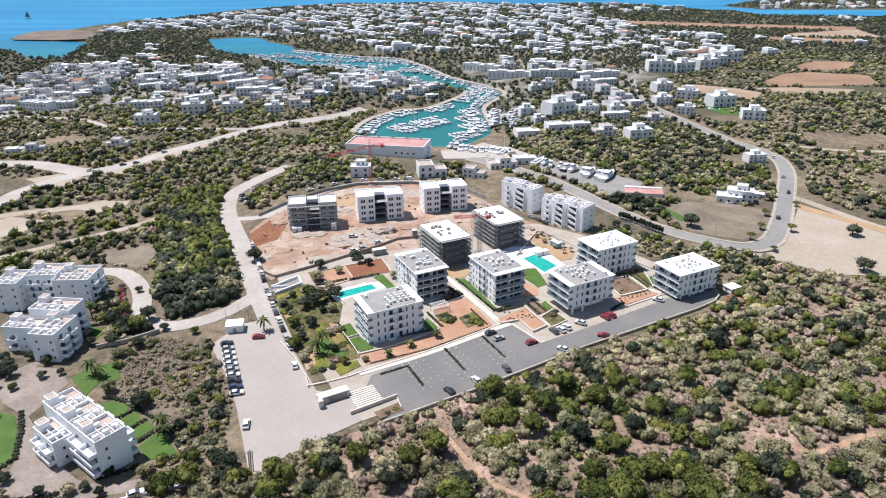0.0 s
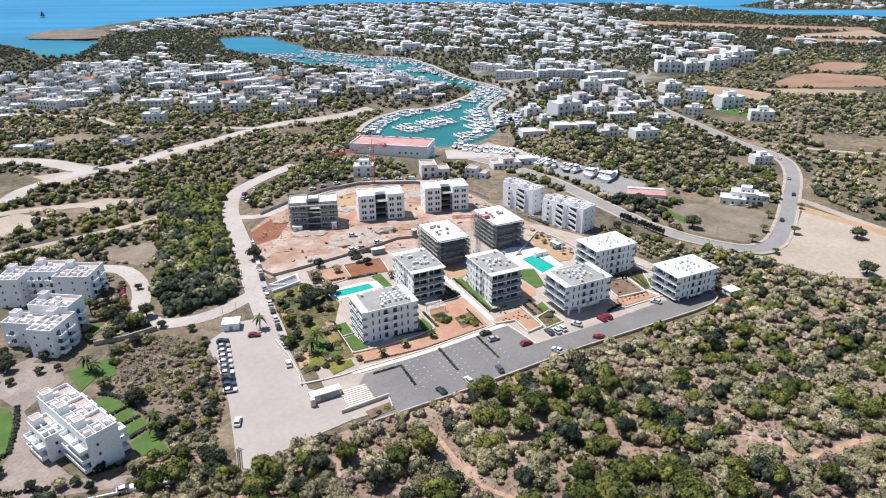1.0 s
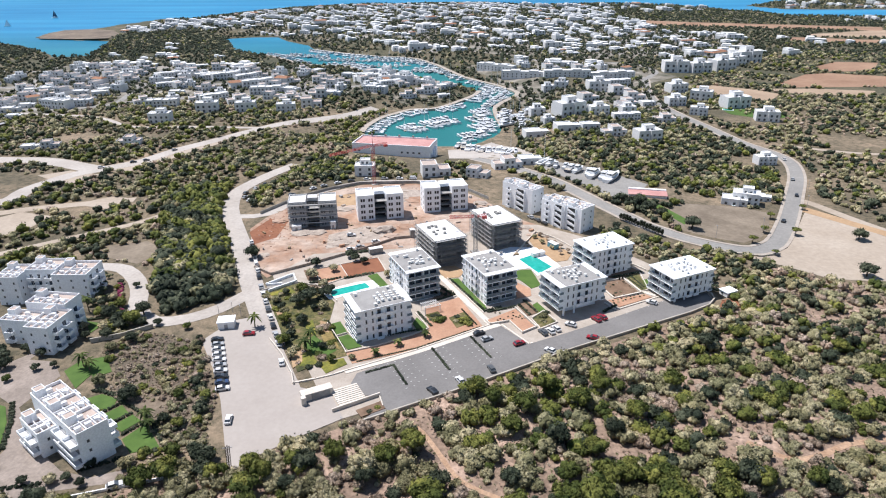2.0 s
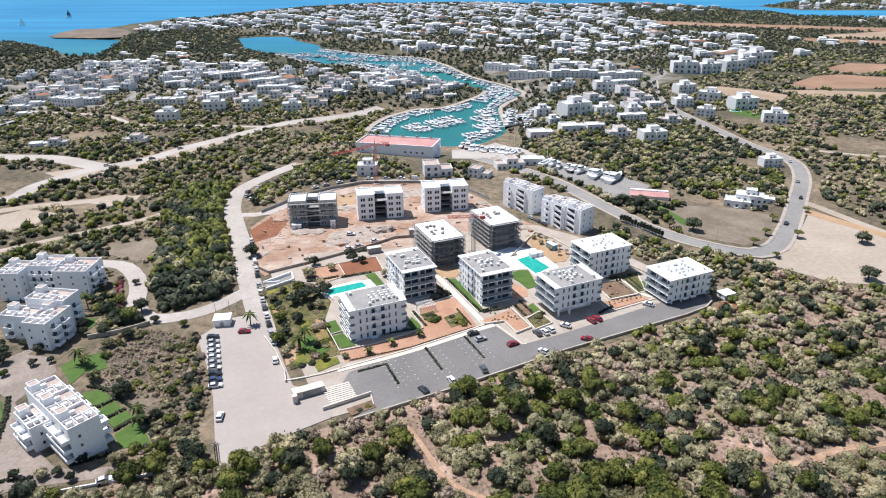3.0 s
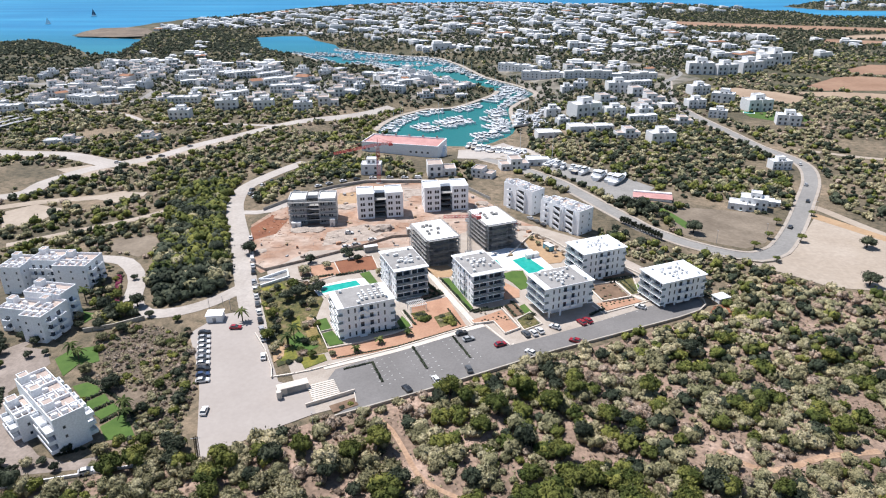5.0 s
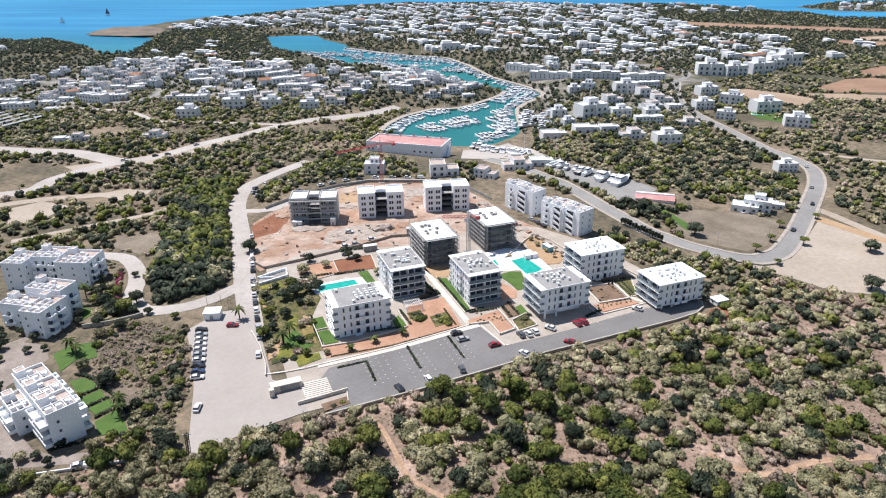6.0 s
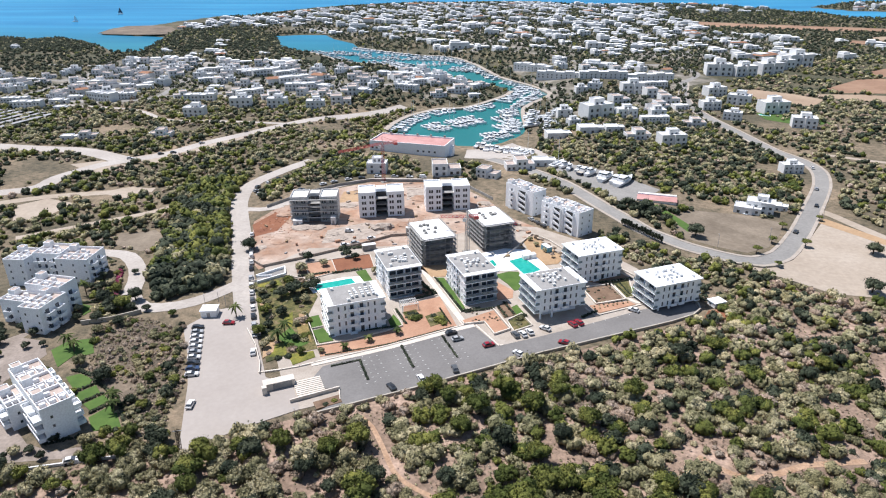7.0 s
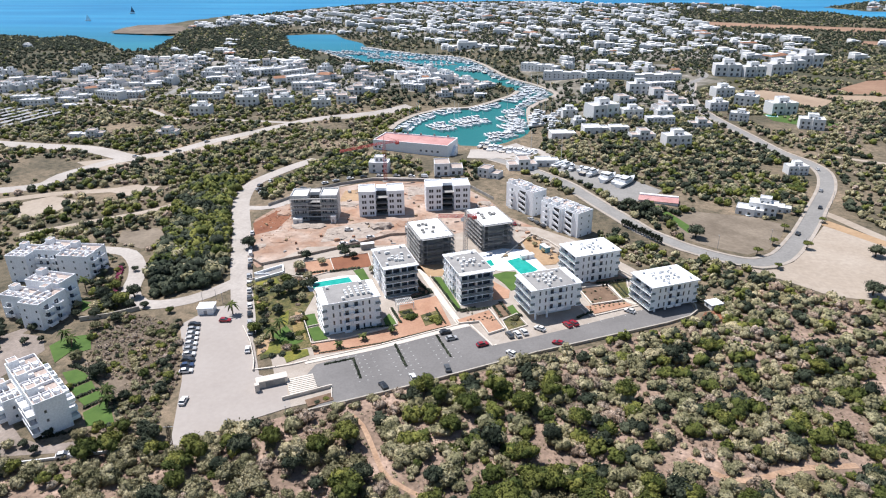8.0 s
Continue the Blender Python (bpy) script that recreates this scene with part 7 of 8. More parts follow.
for kind, x, y, r in (("dark", -93, 156, 3.4), ("olive", -106, 163, 2.6), ("dark", -128, 206, 2.6), ("pine", -124, 212, 2.8), ("dark", -118, 200, 3.4), ("pine", -121, 204, 2.4), ("olive", -130, 217, 2.0), ("dark", -146, 172, 3.0), ("dark", -152, 178, 2.8), ("olive", -112, 182, 2.4), ("dark", -108, 188, 2.6),
                      ("olive", -96, 121.5, 2.0), ("olive", -80, 128, 2.2), ("dark", -89, 128, 2.0), ("dark", -137, 220, 1.8), ("olive", -142, 236, 1.6), ("dark", -103, 121, 1.8), ("dark", -119, 192, 2.0), ("pine", -98, 148.5, 1.4), ("dark", -136, 213, 2.2),
                      ("dark", -145.9, 176.4, 2.6), ("pine", -136.6, 164, 1.7), ("dark", -149.6, 180, 2.4), ("dark", -141, 181, 2.2), ("olive", -129.6, 196, 2.0), ("dark", -119.3, 198.6, 2.6), ("dark", -109.7, 198, 2.8), ("dark", -104, 199, 2.0), ("pine", -92.3, 196.9, 1.8), ("dark", -114.3, 125, 2.0), ("olive", -112, 119, 2.2),
                      ("dark", -92.7, 123, 1.6), ("olive", -79.6, 129.6, 1.7), ("dark", -78, 146.4, 2.0), ("pine", -73.1, 144.6, 2.2), ("dark", -68.9, 150.8, 2.7), ("pine", -59.8, 131.5, 2.9), ("dark", -64, 134, 2.4), ("pine", -69.5, 133, 2.6), ("pine", -47.4, 129.4, 3.1), ("dark", -75.9, 164, 2.2), ("pine", -78.5, 158, 2.0), ("dark", -123, 205, 2.4), ("dark", -126, 228, 1.8), ("pine", -133, 226, 1.7), ("dark", -134, 231, 1.6)):
    tree(kind, x, y, r, 0.35, 0.95, group="garden trees", label={"pine": "bright green garden tree by the flats", "olive": "grey-green shrub tree by the flats", "dark": "dark green tree by the flats"}[kind])


for i in range(120):
    x, y = RNG.uniform(-72, -32), RNG.uniform(173, 232)
    if inside(GARDEN, x, y) and float(line_distance(GARDEN, x, y, True)) > 1.0:
        shrub(RNG.choice(("dark", "olive", "olive", "pine", "dry")), x, y, RNG.uniform(0.8, 2.3), RNG.uniform(0.5, 0.95), "garden shrub among grass and soil", z=GZ)
for poly in ([(-52, 184), (-48, 186), (-46, 178), (-48, 174)], [(-46, 204), (-43.5, 203), (-41, 196), (-44, 197)], [(-66, 214), (-61, 213), (-59, 206), (-62, 206)]):
    patch("soil_patch", poly, "ochre", 0.2, "bare ochre soil in the garden")

drape("lawn", [(222, 596), (262, 588), (272, 560), (246, 552), (224, 570)], M["lawn"], 0.1, "green lawn among the white villas", "lawn", step=16.0)

# ---- cars ----
def car_kind(colour, van=False):
    e = empty("car", Matrix.Identity(4), colour.replace("_", " ") + (" van parked on the ground" if van else " car parked on the ground"), "van" if van else "car", "parked cars")
    bm = bmesh.new()
    prof = [(-2.1, 0.35), (-2.12, 0.8), (-1.95, 0.95), (-1.6, 1.0), (0.75, 0.95), (1.9, 0.82), (2.1, 0.6), (2.08, 0.35)]
    cab = [(-1.85, 0.97), (-1.45, 1.45), (0.1, 1.48), (0.95, 0.95)] if not van else [(-2.05, 0.95), (-2.0, 1.95), (1.2, 1.95), (1.85, 0.9)]
    for pr, w0, w1, mi in ((prof, 0.88, 0.88, 0),):
        L = [bm.verts.new((x, -w0, z)) for x, z in pr]
        R = [bm.verts.new((x, w0, z)) for x, z in pr]
        bm.faces.new(L)
        bm.faces.new(R[::-1])
        for i in range(len(pr)):
            j = (i + 1) % len(pr)
            bm.faces.new((L[j], L[i], R[i], R[j]))
    bmesh.ops.recalc_face_normals(bm, faces=bm.faces[:])
    part("body", bm, CAR_PAINT[colour], e)
    bm = bmesh.new()
    L = [bm.verts.new((x, -0.84 if k in (0, 3) else -0.68, z)) for k, (x, z) in enumerate(cab)]
    R = [bm.verts.new((x, 0.84 if k in (0, 3) else 0.68, z)) for k, (x, z) in enumerate(cab)]
    bm.faces.new(L)
    bm.faces.new(R[::-1])
    for i in range(4):
        j = (i + 1) % 4
        bm.faces.new((L[j], L[i], R[i], R[j]))
    bmesh.ops.recalc_face_normals(bm, faces=bm.faces[:])
    part("window_band", bm, M["glass"] if not van else CAR_PAINT[colour], e)
    part("roof", boxes((cab[1][0] + 0.08, cab[2][0] - 0.05, -0.66, 0.66, cab[1][1] - 0.02, cab[1][1] + 0.05)), CAR_PAINT[colour], e)
    wheel = None
    for x in (-1.35, 1.3):
        for y in (-0.82, 0.82):
            at = pose(x, y, 0.32)
            if wheel is None:
                bm = bmesh.new()
                tube(bm, (0, -0.1, 0), (0, 0.1, 0), 0.32, 0.32, 10)
                wheel = part("wheel", bm, M["tyre"], e, "", at)
            else:
                again(wheel, at)
    return e


CARS = {c: car_kind(c) for c in CAR_PAINT}
CARS["van"] = car_kind("white", True)


def park_car(colour, x, y, yaw, z=None):
    return copy_thing(CARS[colour], pose(x, y, (float(land(x, y)) + 0.2) if z is None else z, 0, 0, yaw))


CZ = GZ + 0.14
for c, x, y, yaw in (("black", 11.6, 197.0, 30), ("silver", 14.3, 193.4, 30), ("red", 25.2, 191.0, 30), ("dark_grey", 33.8, 198.6, 120), ("white", 36.4, 199.4, 120), ("white", 38.6, 201.2, 120), ("white", 44.0, 204.2, 150),
                     ("red", 53.7, 208.3, 125), ("red", 56.0, 209.8, 125), ("red", 50.5, 195.6, 160), ("white", 35.2, 187.0, 140), ("white", 76.4, 221.6, 150), ("dark_grey", 15.6, 175.6, 110), ("white", 5.8, 169.0, 120), ("black", -2.4, 163.4, 130)):
    park_car(c, x, y, yaw, CZ)
park_car("van", 89.3, 228.0, 20, -1.72)
for c, x, y, yaw in (("red", -68.8, 193.6, 10), ("white", -59.5, 147.4, 100), ("white", -52.4, 176.6, 110)):
    park_car(c, x, y, yaw, -1.8)
for k, c in enumerate(("black", "silver", "white", "white", "white", "silver", "white", "black", "blue", "white")):
    park_car(c, -78.4 + 1.32 * k, 189.2 - 3.05 * k, 18 + RNG.uniform(-4, 4), -1.8)
for k, c in enumerate(("white", "silver", "black", "white", "dark_grey", "white", "white", "silver", "black", "white", "van", "silver", "white", "black", "white")):
    t = k / 14
    x, y = (-56.8 - 19 * min(1, t * 2), 187.5 + 41.5 * min(1, t * 2)) if t <= 0.5 else (-77 - 17 * (t - 0.5) * 2, 232 + 41 * (t - 0.5) * 2)
    park_car(c, x + 0.3, y, 115 + RNG.uniform(-3, 3))
for c, x, y, yaw in (("dark_grey", -92.4, 339, 50), ("white", -83, 350, 45), ("silver", -78, 355, 42), ("white", -71, 360.5, 35), ("black", -64, 364.5, 25), ("white", -55, 368, 10), ("silver", -45, 369.5, 5), ("white", -36, 370, 0), ("van", -28, 370, 0), ("black", -20, 370, 0),
                     ("white", -46.3, 266.6, 30), ("silver", -42.4, 269.4, 30), ("white", -36.2, 275.6, 30), ("white", -49, 283, 10), ("black", -219, 411, 40), ("dark_grey", -212, 415, 40), ("silver", -204, 441, 55), ("white", -234, 398, 20),
                     ("black", 188.5, 358, 65), ("silver", 199, 388, 65), ("black", 165, 318, 58), ("white", 212, 432, 85), ("dark_grey", 40, 305, 120), ("black", 43, 301, 120), ("silver", 37, 309, 120), ("white", -79, 121, 30), ("dark_grey", -98, 116, 20),
                     ("white", -113, 329, 75), ("silver", -117, 334, 75), ("dark_grey", -119, 341, 80), ("white", -116, 349, 95), ("black", -113, 357, 95), ("white", 184, 470, 100), ("red", 29, 302, 110)):
    park_car(c, x, y, yaw)
for ob in list(CARS.values()):
    for o in (*ob.children_recursive, ob):
        bpy.data.objects.remove(o)


# ---- cranes and clutter of the building site ----
def lattice(bm, a, b, w, n):
    a, b = Vector(a), Vector(b)
    d = (b - a).normalized()
    s = d.orthogonal().normalized() * w / 2
    t = d.cross(s)
    cs = [s + t, s - t, -s - t, t - s]
    for c in cs:
        tube(bm, a + c, b + c, 0.09, 0.09, 4)
    for k in range(n):
        p, q = a + (b - a) * (k / n), a + (b - a) * ((k + 1) / n)
        for i in range(4):
            tube(bm, p + cs[i], q + cs[(i + 1) % 4], 0.06, 0.06, 3)


def tower_crane(x, y, z, h, jib, counter, yaw, paint_mat, label, droop=0.0):
    e = empty("tower_crane", pose(x, y, z, 0, 0, yaw), label, "crane", "tower cranes")
    bm = bmesh.new()
    lattice(bm, (0, 0, 0), (0, 0, h), 1.4, int(h / 1.6))
    part("mast", bm, paint_mat, e)
    bm = bmesh.new()
    lattice(bm, (0.7, 0, h), (jib, 0, h + droop), 1.0, int(jib / 1.6))
    part("jib", bm, M["crane_red"], e, "red lattice jib")
    bm = bmesh.new()
    lattice(bm, (-counter, 0, h), (-0.7, 0, h), 1.0, 5)
    box(bm, -counter, -counter + 2, -0.8, 0.8, h - 1.6, h - 0.5)
    part("counter_jib", bm, M["crane_red"], e)
    bm = bmesh.new()
    tube(bm, (0, 0, h), (0, 0, h + 4), 0.2, 0.1, 4)
    tube(bm, (0, 0, h + 4), (jib * 0.7, 0, h + 0.4), 0.05, 0.05, 3)
    tube(bm, (0, 0, h + 4), (-counter + 1, 0, h + 0.4), 0.05, 0.05, 3)
    part("tie_bars", bm, paint_mat, e)
    part("base", boxes((-1.8, 1.8, -1.8, 1.8, -0.4, 0.8)), M["concrete"], e, "concrete crane base")
    cab = part("cab", boxes((0.75, 2.0, -0.6, 0.6, h - 2.2, h - 0.7)), M["white_metal"], e, "small operator cab")
    part("cab_window", boxes((2.003, 2.03, -0.5, 0.5, h - 1.7, h - 0.85)), M["glass"], cab, "dark cab window")


tower_crane(-49.5, 360.1, -2.6, 23.5, 26, 9, 212, M["crane_red"], "red lattice tower crane behind the site", -2.0)
tower_crane(9.7, 266.0, -2.0, 17.5, 12, 5, 200, M["steel"], "grey tower crane with a red jib between shells", 1.0)


def heap(x, y, r, h, label, mat, seed):
    bm = bmesh.new()
    bmesh.ops.create_icosphere(bm, subdivisions=3, radius=1)
    for v in bm.verts:
        k = 1 + 0.35 * noise.noise(v.co * 1.7 + Vector((seed, 0, 0))) + 0.2 * noise.noise(v.co * 5 + Vector((seed, 3, 0)))
        v.co = Vector((v.co.x * r * k, v.co.y * r * 0.75 * k, max(-0.2, v.co.z) * h * k))
    ob = link("earth_mound", bm, M[mat])
    ob.location = (x, y, -2.0)
    tagged(ob, label, "mound", "mounds of earth")


for i, (x, y, r, h, mt) in enumerate(((-34, 290, 5.5, 2.6, "rubble"), (-74, 286, 6, 0.8, "rubble"), (-66, 287, 5, 0.7, "rubble"), (-78, 268, 5, 0.6, "sand"), (-52, 274, 5, 0.9, "rubble"), (-56, 279, 3.5, 0.9, "rubble"), (-60, 318, 5, 1.0, "rubble"), (-88, 300, 4, 1.0, "sand"), (-24, 296, 5, 1.0, "sand"),
                                      (-18, 290, 4, 0.9, "rubble"), (-22, 334, 6, 0.9, "sand"), (-30, 284, 4, 0.7, "sand"), (12, 330, 4, 0.9, "rubble"), (-84, 260, 3, 0.6, "rubble"), (33, 296, 3.0, 0.8, "rubble"), (36, 287, 2.5, 0.7, "sand"))):
    heap(x, y, r, h, "heap of pale rubble on the building site" if mt == "rubble" else "heap of orange earth on the building site", mt, i * 3.1)


def container(x, y, yaw, w, d, h, mat, label, name="site_container"):
    e = empty(name, pose(x, y, -1.9, 0, 0, yaw), label, "container", "site containers")
    part("body", boxes((-w / 2, w / 2, -d / 2, d / 2, 0, h)), mat, e)
    door = part("door", boxes((-0.5, 0.5, -d / 2 - 0.05, -d / 2 - 0.004, 0.1, 2.0)), M["steel"], e)
    part("door_handle", boxes((0.3, 0.4, -d / 2 - 0.1, -d / 2 - 0.053, 0.95, 1.15)), M["tyre"], door, "black door handle")
    part("roof_rim", boxes((-w / 2 - 0.08, w / 2 + 0.08, -d / 2 - 0.08, d / 2 + 0.08, h + 0.003, h + 0.12)), M["white_metal"], e)


container(-76.5, 288.8, 8, 4.5, 2.4, 2.6, M["white_metal"], "white site cabin before the scaffolding")
container(-59.5, 292.5, 8, 2.4, 2.2, 3.6, M["white_metal"], "tall white site tank")
container(44.5, 272.5, -55, 5.0, 2.4, 2.5, M["blue_tarp"], "blue site container beside the shell")
container(37, 263.5, 30, 6.0, 2.4, 2.0, M["white_metal"], "low white container by the pool")
container(-20, 283, 20, 2.2, 2.2, 3.8, M["concrete"], "concrete silo on the building site")
container(-34.5, 264, 25, 6.0, 2.4, 2.6, M["concrete"], "grey site container by the road")
for i in range(150):
    x, y = RNG.uniform(-92, 40), RNG.uniform(255, 345)
    if inside(SITE, x, y) and all(math.hypot(x - a, y - c) > 15 for a, c in ((-70, 300), (-39, 311), (-7, 323), (-5, 262), (18.6, 281), (33, 328), (51, 296))):
        w, d, h = RNG.uniform(0.8, 2.6), RNG.uniform(0.6, 1.5), RNG.uniform(0.3, 1.2)
        tagged(link("pallet_load", boxes((-w / 2, w / 2, -d / 2, d / 2, 0, 0.15), (-w / 2 + 0.1, w / 2 - 0.1, -d / 2 + 0.05, d / 2 - 0.05, 0.15, h)), M[RNG.choice(("wood_plank", "concrete", "steel", "rubble", "terracotta"))]), "stack of building materials on bare earth", "building materials", "material stacks").matrix_basis = pose(x, y, -1.95, 0, 0, RNG.uniform(0, 180))

# pergola beside the second block
e = empty("pergola", pose(-6.5, 213.2, GZ, 0, 0, YAW), "white timber pergola between the blocks", "pergola")
post = part("post", boxes((-0.1, 0.1, -0.1, 0.1, 0, 2.6)), M["white_metal"], e, "", pose(-3, -2, 0))
for x, y in ((3, -2), (-3, 2), (3, 2)):
    again(post, pose(x, y, 0))
beam = part("beam", boxes((-3.3, 3.3, -0.08, 0.08, 2.6, 2.8)), M["white_metal"], e, "", pose(0, -2, 0))
again(beam, pose(0, 2, 0))
slat = part("slat", boxes((-0.06, 0.06, -2.5, 2.5, 2.8, 2.95)), M["white_metal"], e, "", pose(-3, 0, 0))
for k in range(1, 10):
    again(slat, pose(-3 + k * 0.667, 0, 0))

# small red-roofed building at the boat yard and pools of villas
e = empty("yard_building", pose(103.5, 348, -4.6, 0, 0, -10), "low white building with a red flat roof", "building")
part("wall", boxes((-10, 10, -5, 5, -1, 3.4)), M["old_plaster"], e)
part("roof", boxes((-10.3, 10.3, -5.3, 3.0, 3.404, 3.6)), M["red_roof"], e, "faded red flat roof")
part("parapet", boxes((-10, 10, 3.2, 5, 3.404, 4.2)), M["plaster"], e)
for poly in ([(145, 341), (149, 343), (151, 340), (147, 338)], [(191, 408), (196, 409), (197, 405), (192, 404)], [(-244, 457), (-239, 459), (-238, 455), (-243, 453)], [(-186, 553), (-178, 556), (-176, 551), (-184, 549)], [(224, 590), (232, 588), (231, 583), (223, 585)], [(95, 545), (104, 548), (106, 541), (97, 539)]):
    ob = swimming_pool(poly, "turquoise villa pool with white coping")
    ob.location.z = float(land(*poly[0])) - GZ + 0.1


# ---- poles beside the gravel lot ----
def lattice_pole(x, y, h):
    e = empty("lattice_pole", pose(x, y, -2.2, 2, 3, 20), "rusty lattice power pole beside the lot", "utility pole", "poles")
    bm = bmesh.new()
    lattice(bm, (0, 0, -0.3), (0, 0, h), 0.7, int(h / 0.9))
    part("mast", bm, M["bark"], e)
    part("cross_arm", boxes((-1.2, 1.2, -0.08, 0.08, h - 0.6, h - 0.45)), M["steel"], e)


lattice_pole(-52.3, 127.9, 8.5)


def lamp_post(x, y, h):
    e = empty("lamp_post", pose(x, y, -2.0, 0, 0, 120), "grey street lamp post at the lot edge", "lamp post", "lamp posts")
    bm = bmesh.new()
    tube(bm, (0, 0, -0.3), (0, 0, h), 0.1, 0.07, 6)
    part("post", bm, M["steel"], e)
    part("lamp_head", boxes((-0.15, 0.7, -0.12, 0.12, h - 0.05, h + 0.08)), M["steel"], e)


for x, y in ((-40.0, 136.5), (-26.3, 144.7), (-84, 206), (-76, 206.5), (-80, 209)):
    lamp_post(x, y, 4.5)
for x, y in ((181, 330), (193, 356), (213, 402), (146, 297), (121, 287)):
    e = lamp_post(x, y, 6.0)


# ---- covered car rows at the edge of the town ----
def carport(x, y, yaw, n):
    e = empty("carport", pose(x, y, float(land(x, y)) - 0.1, 0, 0, yaw), "long low carport with a grey roof", "carport", "covered car rows")
    roof = bmesh.new()
    box(roof, 0, n * 5.0, -2.6, 2.6, 2.4, 2.6, 0, 0.06)
    part("roof", roof, M["steel"], e)
    post = part("post", boxes((-0.08, 0.08, -0.08, 0.08, 0, 2.4)), M["steel"], e, "", pose(0.6, 0, 0))
    for k in range(1, n, 2):
        again(post, pose(k * 5.0 + 0.6, 0, 0))


drape("car_lot", [(-380, 452), (-372, 522), (-404, 540), (-460, 540), (-470, 452)], M["greyroad"], 0.06, "grey lot with covered car rows", step=16.0)
for k in range(6):
    carport(-389 - 11.5 * k, 458 + 1.5 * k, 79, 12)


# ---- rubble, dark planting strips and small plants beside the blocks ----
bm = bmesh.new()
for i in range(170):
    x, y = RNG.uniform(100, 119), RNG.uniform(215, 236)
    if inside([(101.5, 220), (104, 226), (111, 229), (116.5, 234.5), (118, 232), (109, 221), (102, 216.5)], x, y):
        s = RNG.uniform(0.15, 0.6)
        box(bm, x - s, x + s * 0.8, y - s * 0.7, y + s, -2.9, -2.05 + s * 0.6, 0, s * 0.35)
tagged(link("rubble_stones", bm, M["terracotta"]), "reddish rubble stones on bare earth", "rubble", kind="stuff")
# Dark borders added in the blocks' shadow strips to deepen their shade.
for a, b, w, h in (((57.5, 214.5), (62.6, 219.6), 1.6, 1.1), ((97, 234), (105, 236.5), 2.4, 1.8), ((100, 237), (106, 231.5), 2.2, 1.6), ((-21, 194.8), (-9.6, 199.2), 1.2, 0.9)):
    hedge(a, b, w, h, "dark", "dark shrub border beside the white block")
for poly in (((-8.3, 209.7), (-3.7, 212.6), (-1.1, 207), (-4.9, 204.3)), ((0.5, 208), (6, 212.5), (10, 205.8), (3.7, 200.9))):
    patch("garden_bed", [(x, y) for x, y in poly], "garden", 0.2, "square planting bed in the gravel court")
    cx, cy = sum(p[0] for p in poly) / 4, sum(p[1] for p in poly) / 4
    for k in range(9):
        shrub(("dark", "olive", "dark", "pine")[k % 4], cx + RNG.uniform(-2.6, 2.6), cy + RNG.uniform(-2.2, 2.2), RNG.uniform(0.7, 1.5), 0.7, "dense green shrub in a planting bed", z=GZ)
for i in range(20):
    a, c = RNG.random(), RNG.random()
    x, y = 59 + 11 * a + 4.3 * c, 236 + 4.4 * a - 10.6 * c
    shrub(RNG.choice(("dry", "olive", "dark")), x, y, RNG.uniform(0.35, 0.8), 0.7, "small shrub in a garden bed", z=GZ + 0.3)
for i in range(16):
    shrub(RNG.choice(("dark", "olive")), 62 + 13 * (i % 8) / 7 + RNG.uniform(-0.4, 0.4), 221.2 + 6.6 * (i % 8) / 7 + (1.8 if i > 7 else 0), 0.45, 0.9, "small plant in terracotta gravel", z=GZ + 0.2)
    shrub(RNG.choice(("dark", "olive", "dry")), 17 + 11 * RNG.random(), 206.6 + 6 * RNG.random(), 0.45, 0.8, "small plant on the terrace", z=GZ + 0.26)
for x, y in ((48, 272), (45.5, 276), (42.5, 281), (40, 285), (47, 265.5), (50.5, 267)):
    tree("dry", x, y, 1.3, 0.9, 0.8, label="young ochre-leaved tree in gravel", group="young garden trees", z=GZ)

# hedges, shrubs and small trees round the gardens of the holiday flats
for a, b in (((-127, 152.5), (-122, 144.5)), ((-122, 144.5), (-117, 133.5)), ((-117, 133.5), (-121, 125)), ((-110, 118.5), (-99, 121)), ((-91, 126.5), (-83, 131)), ((-104.5, 160.5), (-94.5, 155.5)), ((-135, 201), (-127, 203)), ((-118, 205), (-109, 200))):
    hedge(a, b, 1.9, 1.7, "dark", "dark leafy hedge beside the holiday flats", z=-2.3)
for i in range(36):
    x, y = RNG.uniform(-150, -76), RNG.uniform(116, 215)
    if inside(FLAT_DRIVE, x, y) or bool(clear_of(np.array([x]), np.array([y]), 1.0)[0]) is False or math.hypot(x + 98.8, y - 138.1) < 17 or math.hypot(x + 139, y - 190) < 17 or x > -76 - (y - 130) * 0.5:
        continue
    shrub(RNG.choice(("dark", "dark", "olive", "pine")), x, y, RNG.uniform(0.9, 2.0), 0.9, "leafy garden shrub by the flats")
for x, y, r in ((-131, 170, 1.7), (-134, 178, 2.1), (-126, 172, 1.5), (-143, 165, 1.9), (-139, 158.5, 1.6), (-119, 128, 1.8), (-113, 114, 2.2), (-88, 121, 1.6)):
    tree("dark", x, y, r, 0.45, 1.0, group="garden trees", label="dark green tree on the paved terrace")

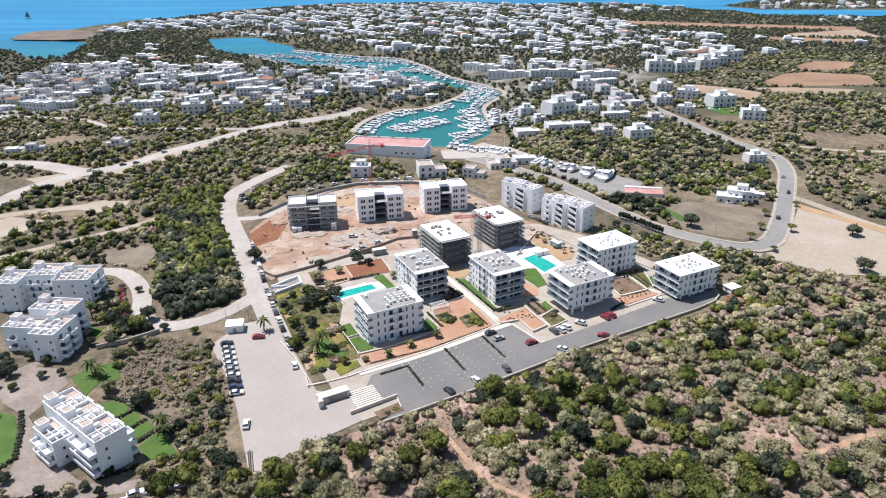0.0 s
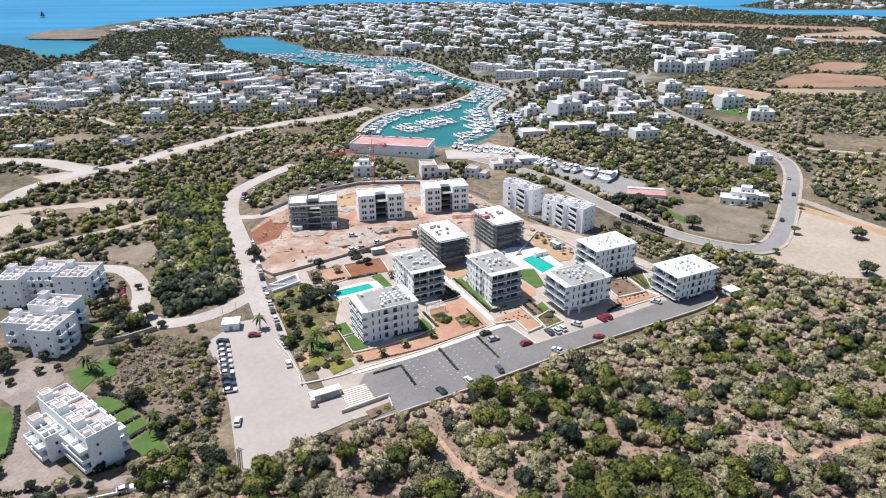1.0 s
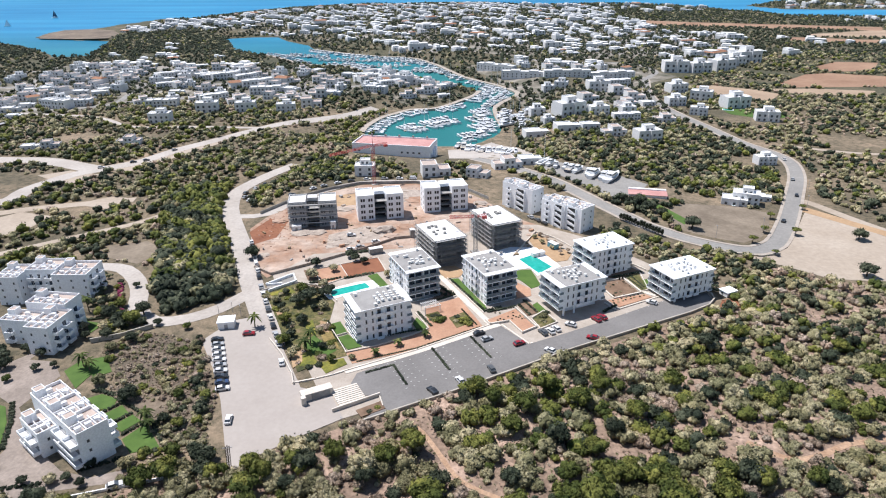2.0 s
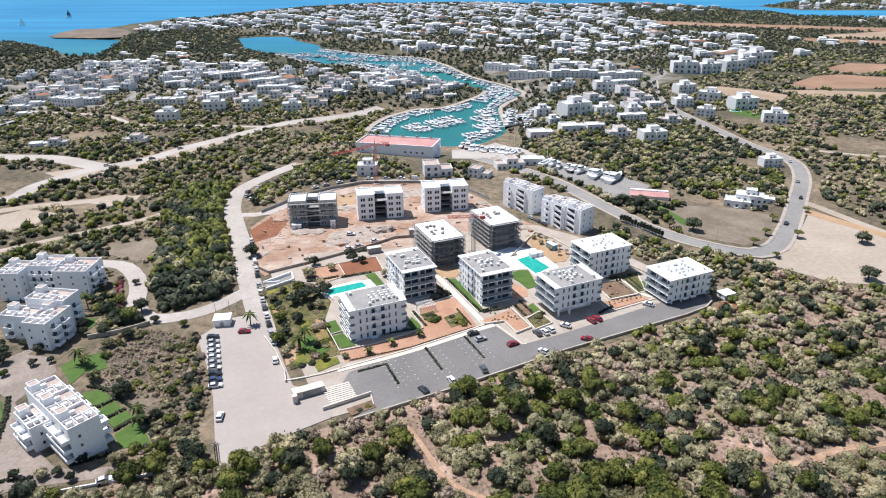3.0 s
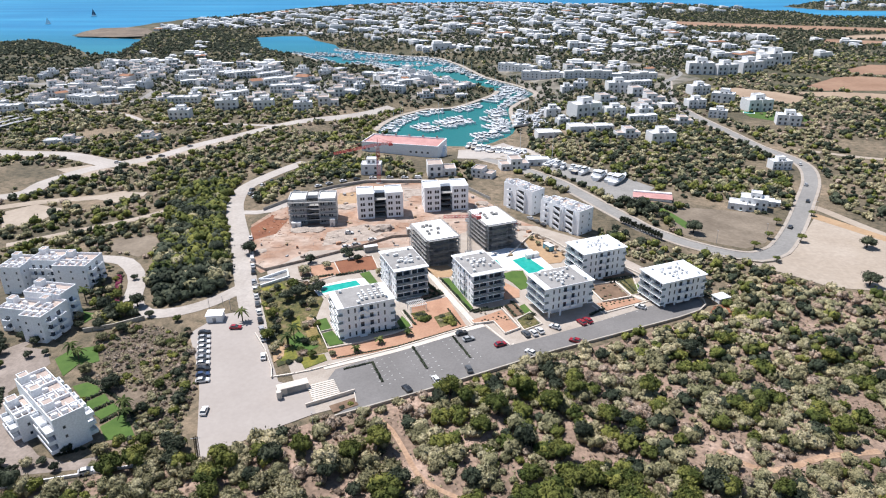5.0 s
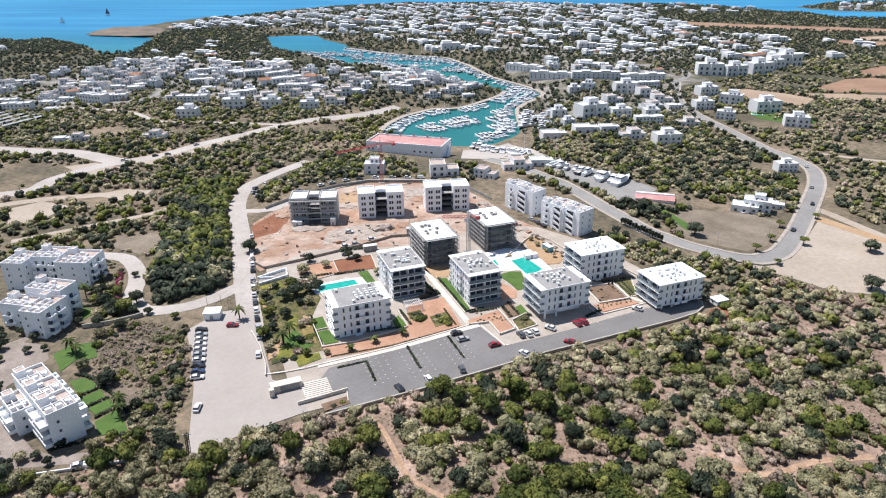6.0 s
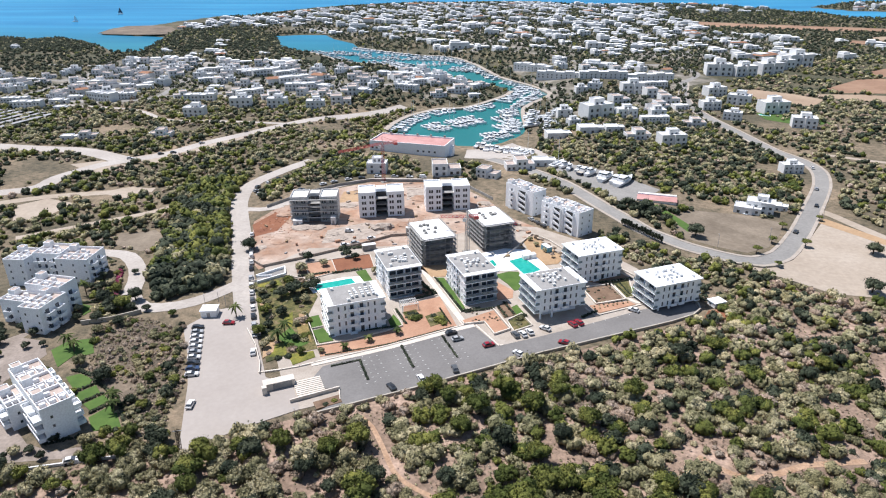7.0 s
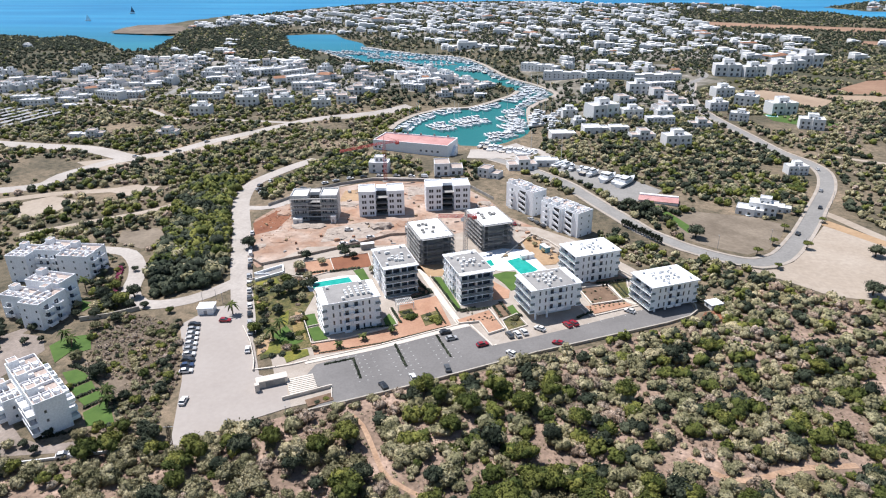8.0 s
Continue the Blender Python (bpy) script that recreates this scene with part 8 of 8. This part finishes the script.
# loose rubble, timber and pale spoil over the building site
for mat, n, lab in (("rubble", 420, "broken pale rubble strewn over the site"), ("wood_plank", 90, "loose timber boards strewn over the site"), ("redsoil", 130, "lumps of red soil on the building site")):
    bm = bmesh.new()
    for i in range(n):
        x, y = RNG.uniform(-100, 45), RNG.uniform(245, 356)
        if mat == "redsoil":
            x, y = RNG.gauss(-88, 6), RNG.gauss(292, 14)
        if not inside(SITE, x, y) or inside(DEV, x, y) or min(math.hypot(x - a, y - c) for a, c in ((-70, 300), (-39, 311), (-7, 323), (-5, 262), (18.6, 281), (33, 328), (51, 296))) < 13:
            continue
        s, q = RNG.uniform(0.12, 0.5), RNG.uniform(0.15, 0.6)
        if mat == "wood_plank":
            s, q = (RNG.uniform(1.2, 2.4), 0.15) if i % 2 else (0.15, RNG.uniform(1.2, 2.4))
        box(bm, x - s, x + s, y - q, y + q, -2.3, -1.9 + 0.35 * min(s, q), 0, min(s, q) * 0.4)
    tagged(link("site_debris", bm, M[mat]), lab, "debris", kind="stuff")
for poly, mt, lab in (([(-99, 286), (-92, 272), (-84, 280), (-84, 300), (-94, 304)], "redsoil", "bank of raw red soil"), ([(-58, 268), (-38, 276), (-30, 290), (-44, 296), (-60, 284)], "rubble", "pale levelled rubble"), ([(-30, 330), (-10, 338), (-8, 348), (-34, 352)], "rubble", "pale levelled rubble"), ([(-66, 322), (-52, 326), (-54, 345), (-68, 340)], "ochre", "ochre earth of the site"), ([(8, 300), (20, 300), (22, 318), (8, 326)], "rubble", "pale levelled rubble")):
    drape("site_earth", poly, M[mt], 0.09, lab + " on the building site", "earth")


# ---- tall trees at the foot of the gravel lot ----
for kind, x, y, r, hf, label in (("pine", -42.9, 125.2, 3.2, 1.35, "tall bright green pine at the corner of the gravel lot"), ("pine", -33.6, 127.6, 2.5, 1.3, "upright dense green pine below the gravel lot"),
                                 ("olive", -18.0, 127.8, 4.4, 1.0, "broad grey-green wild olive below the gravel lot"), ("dark", -59.6, 129.6, 3.9, 1.0, "broad dark green tree beside the garden wall"),
                                 ("pine", -56.6, 125.4, 2.5, 1.1, "bright green young pine beside the garden wall")):
    tree(kind, x, y, r, 0.5, hf, label=label)
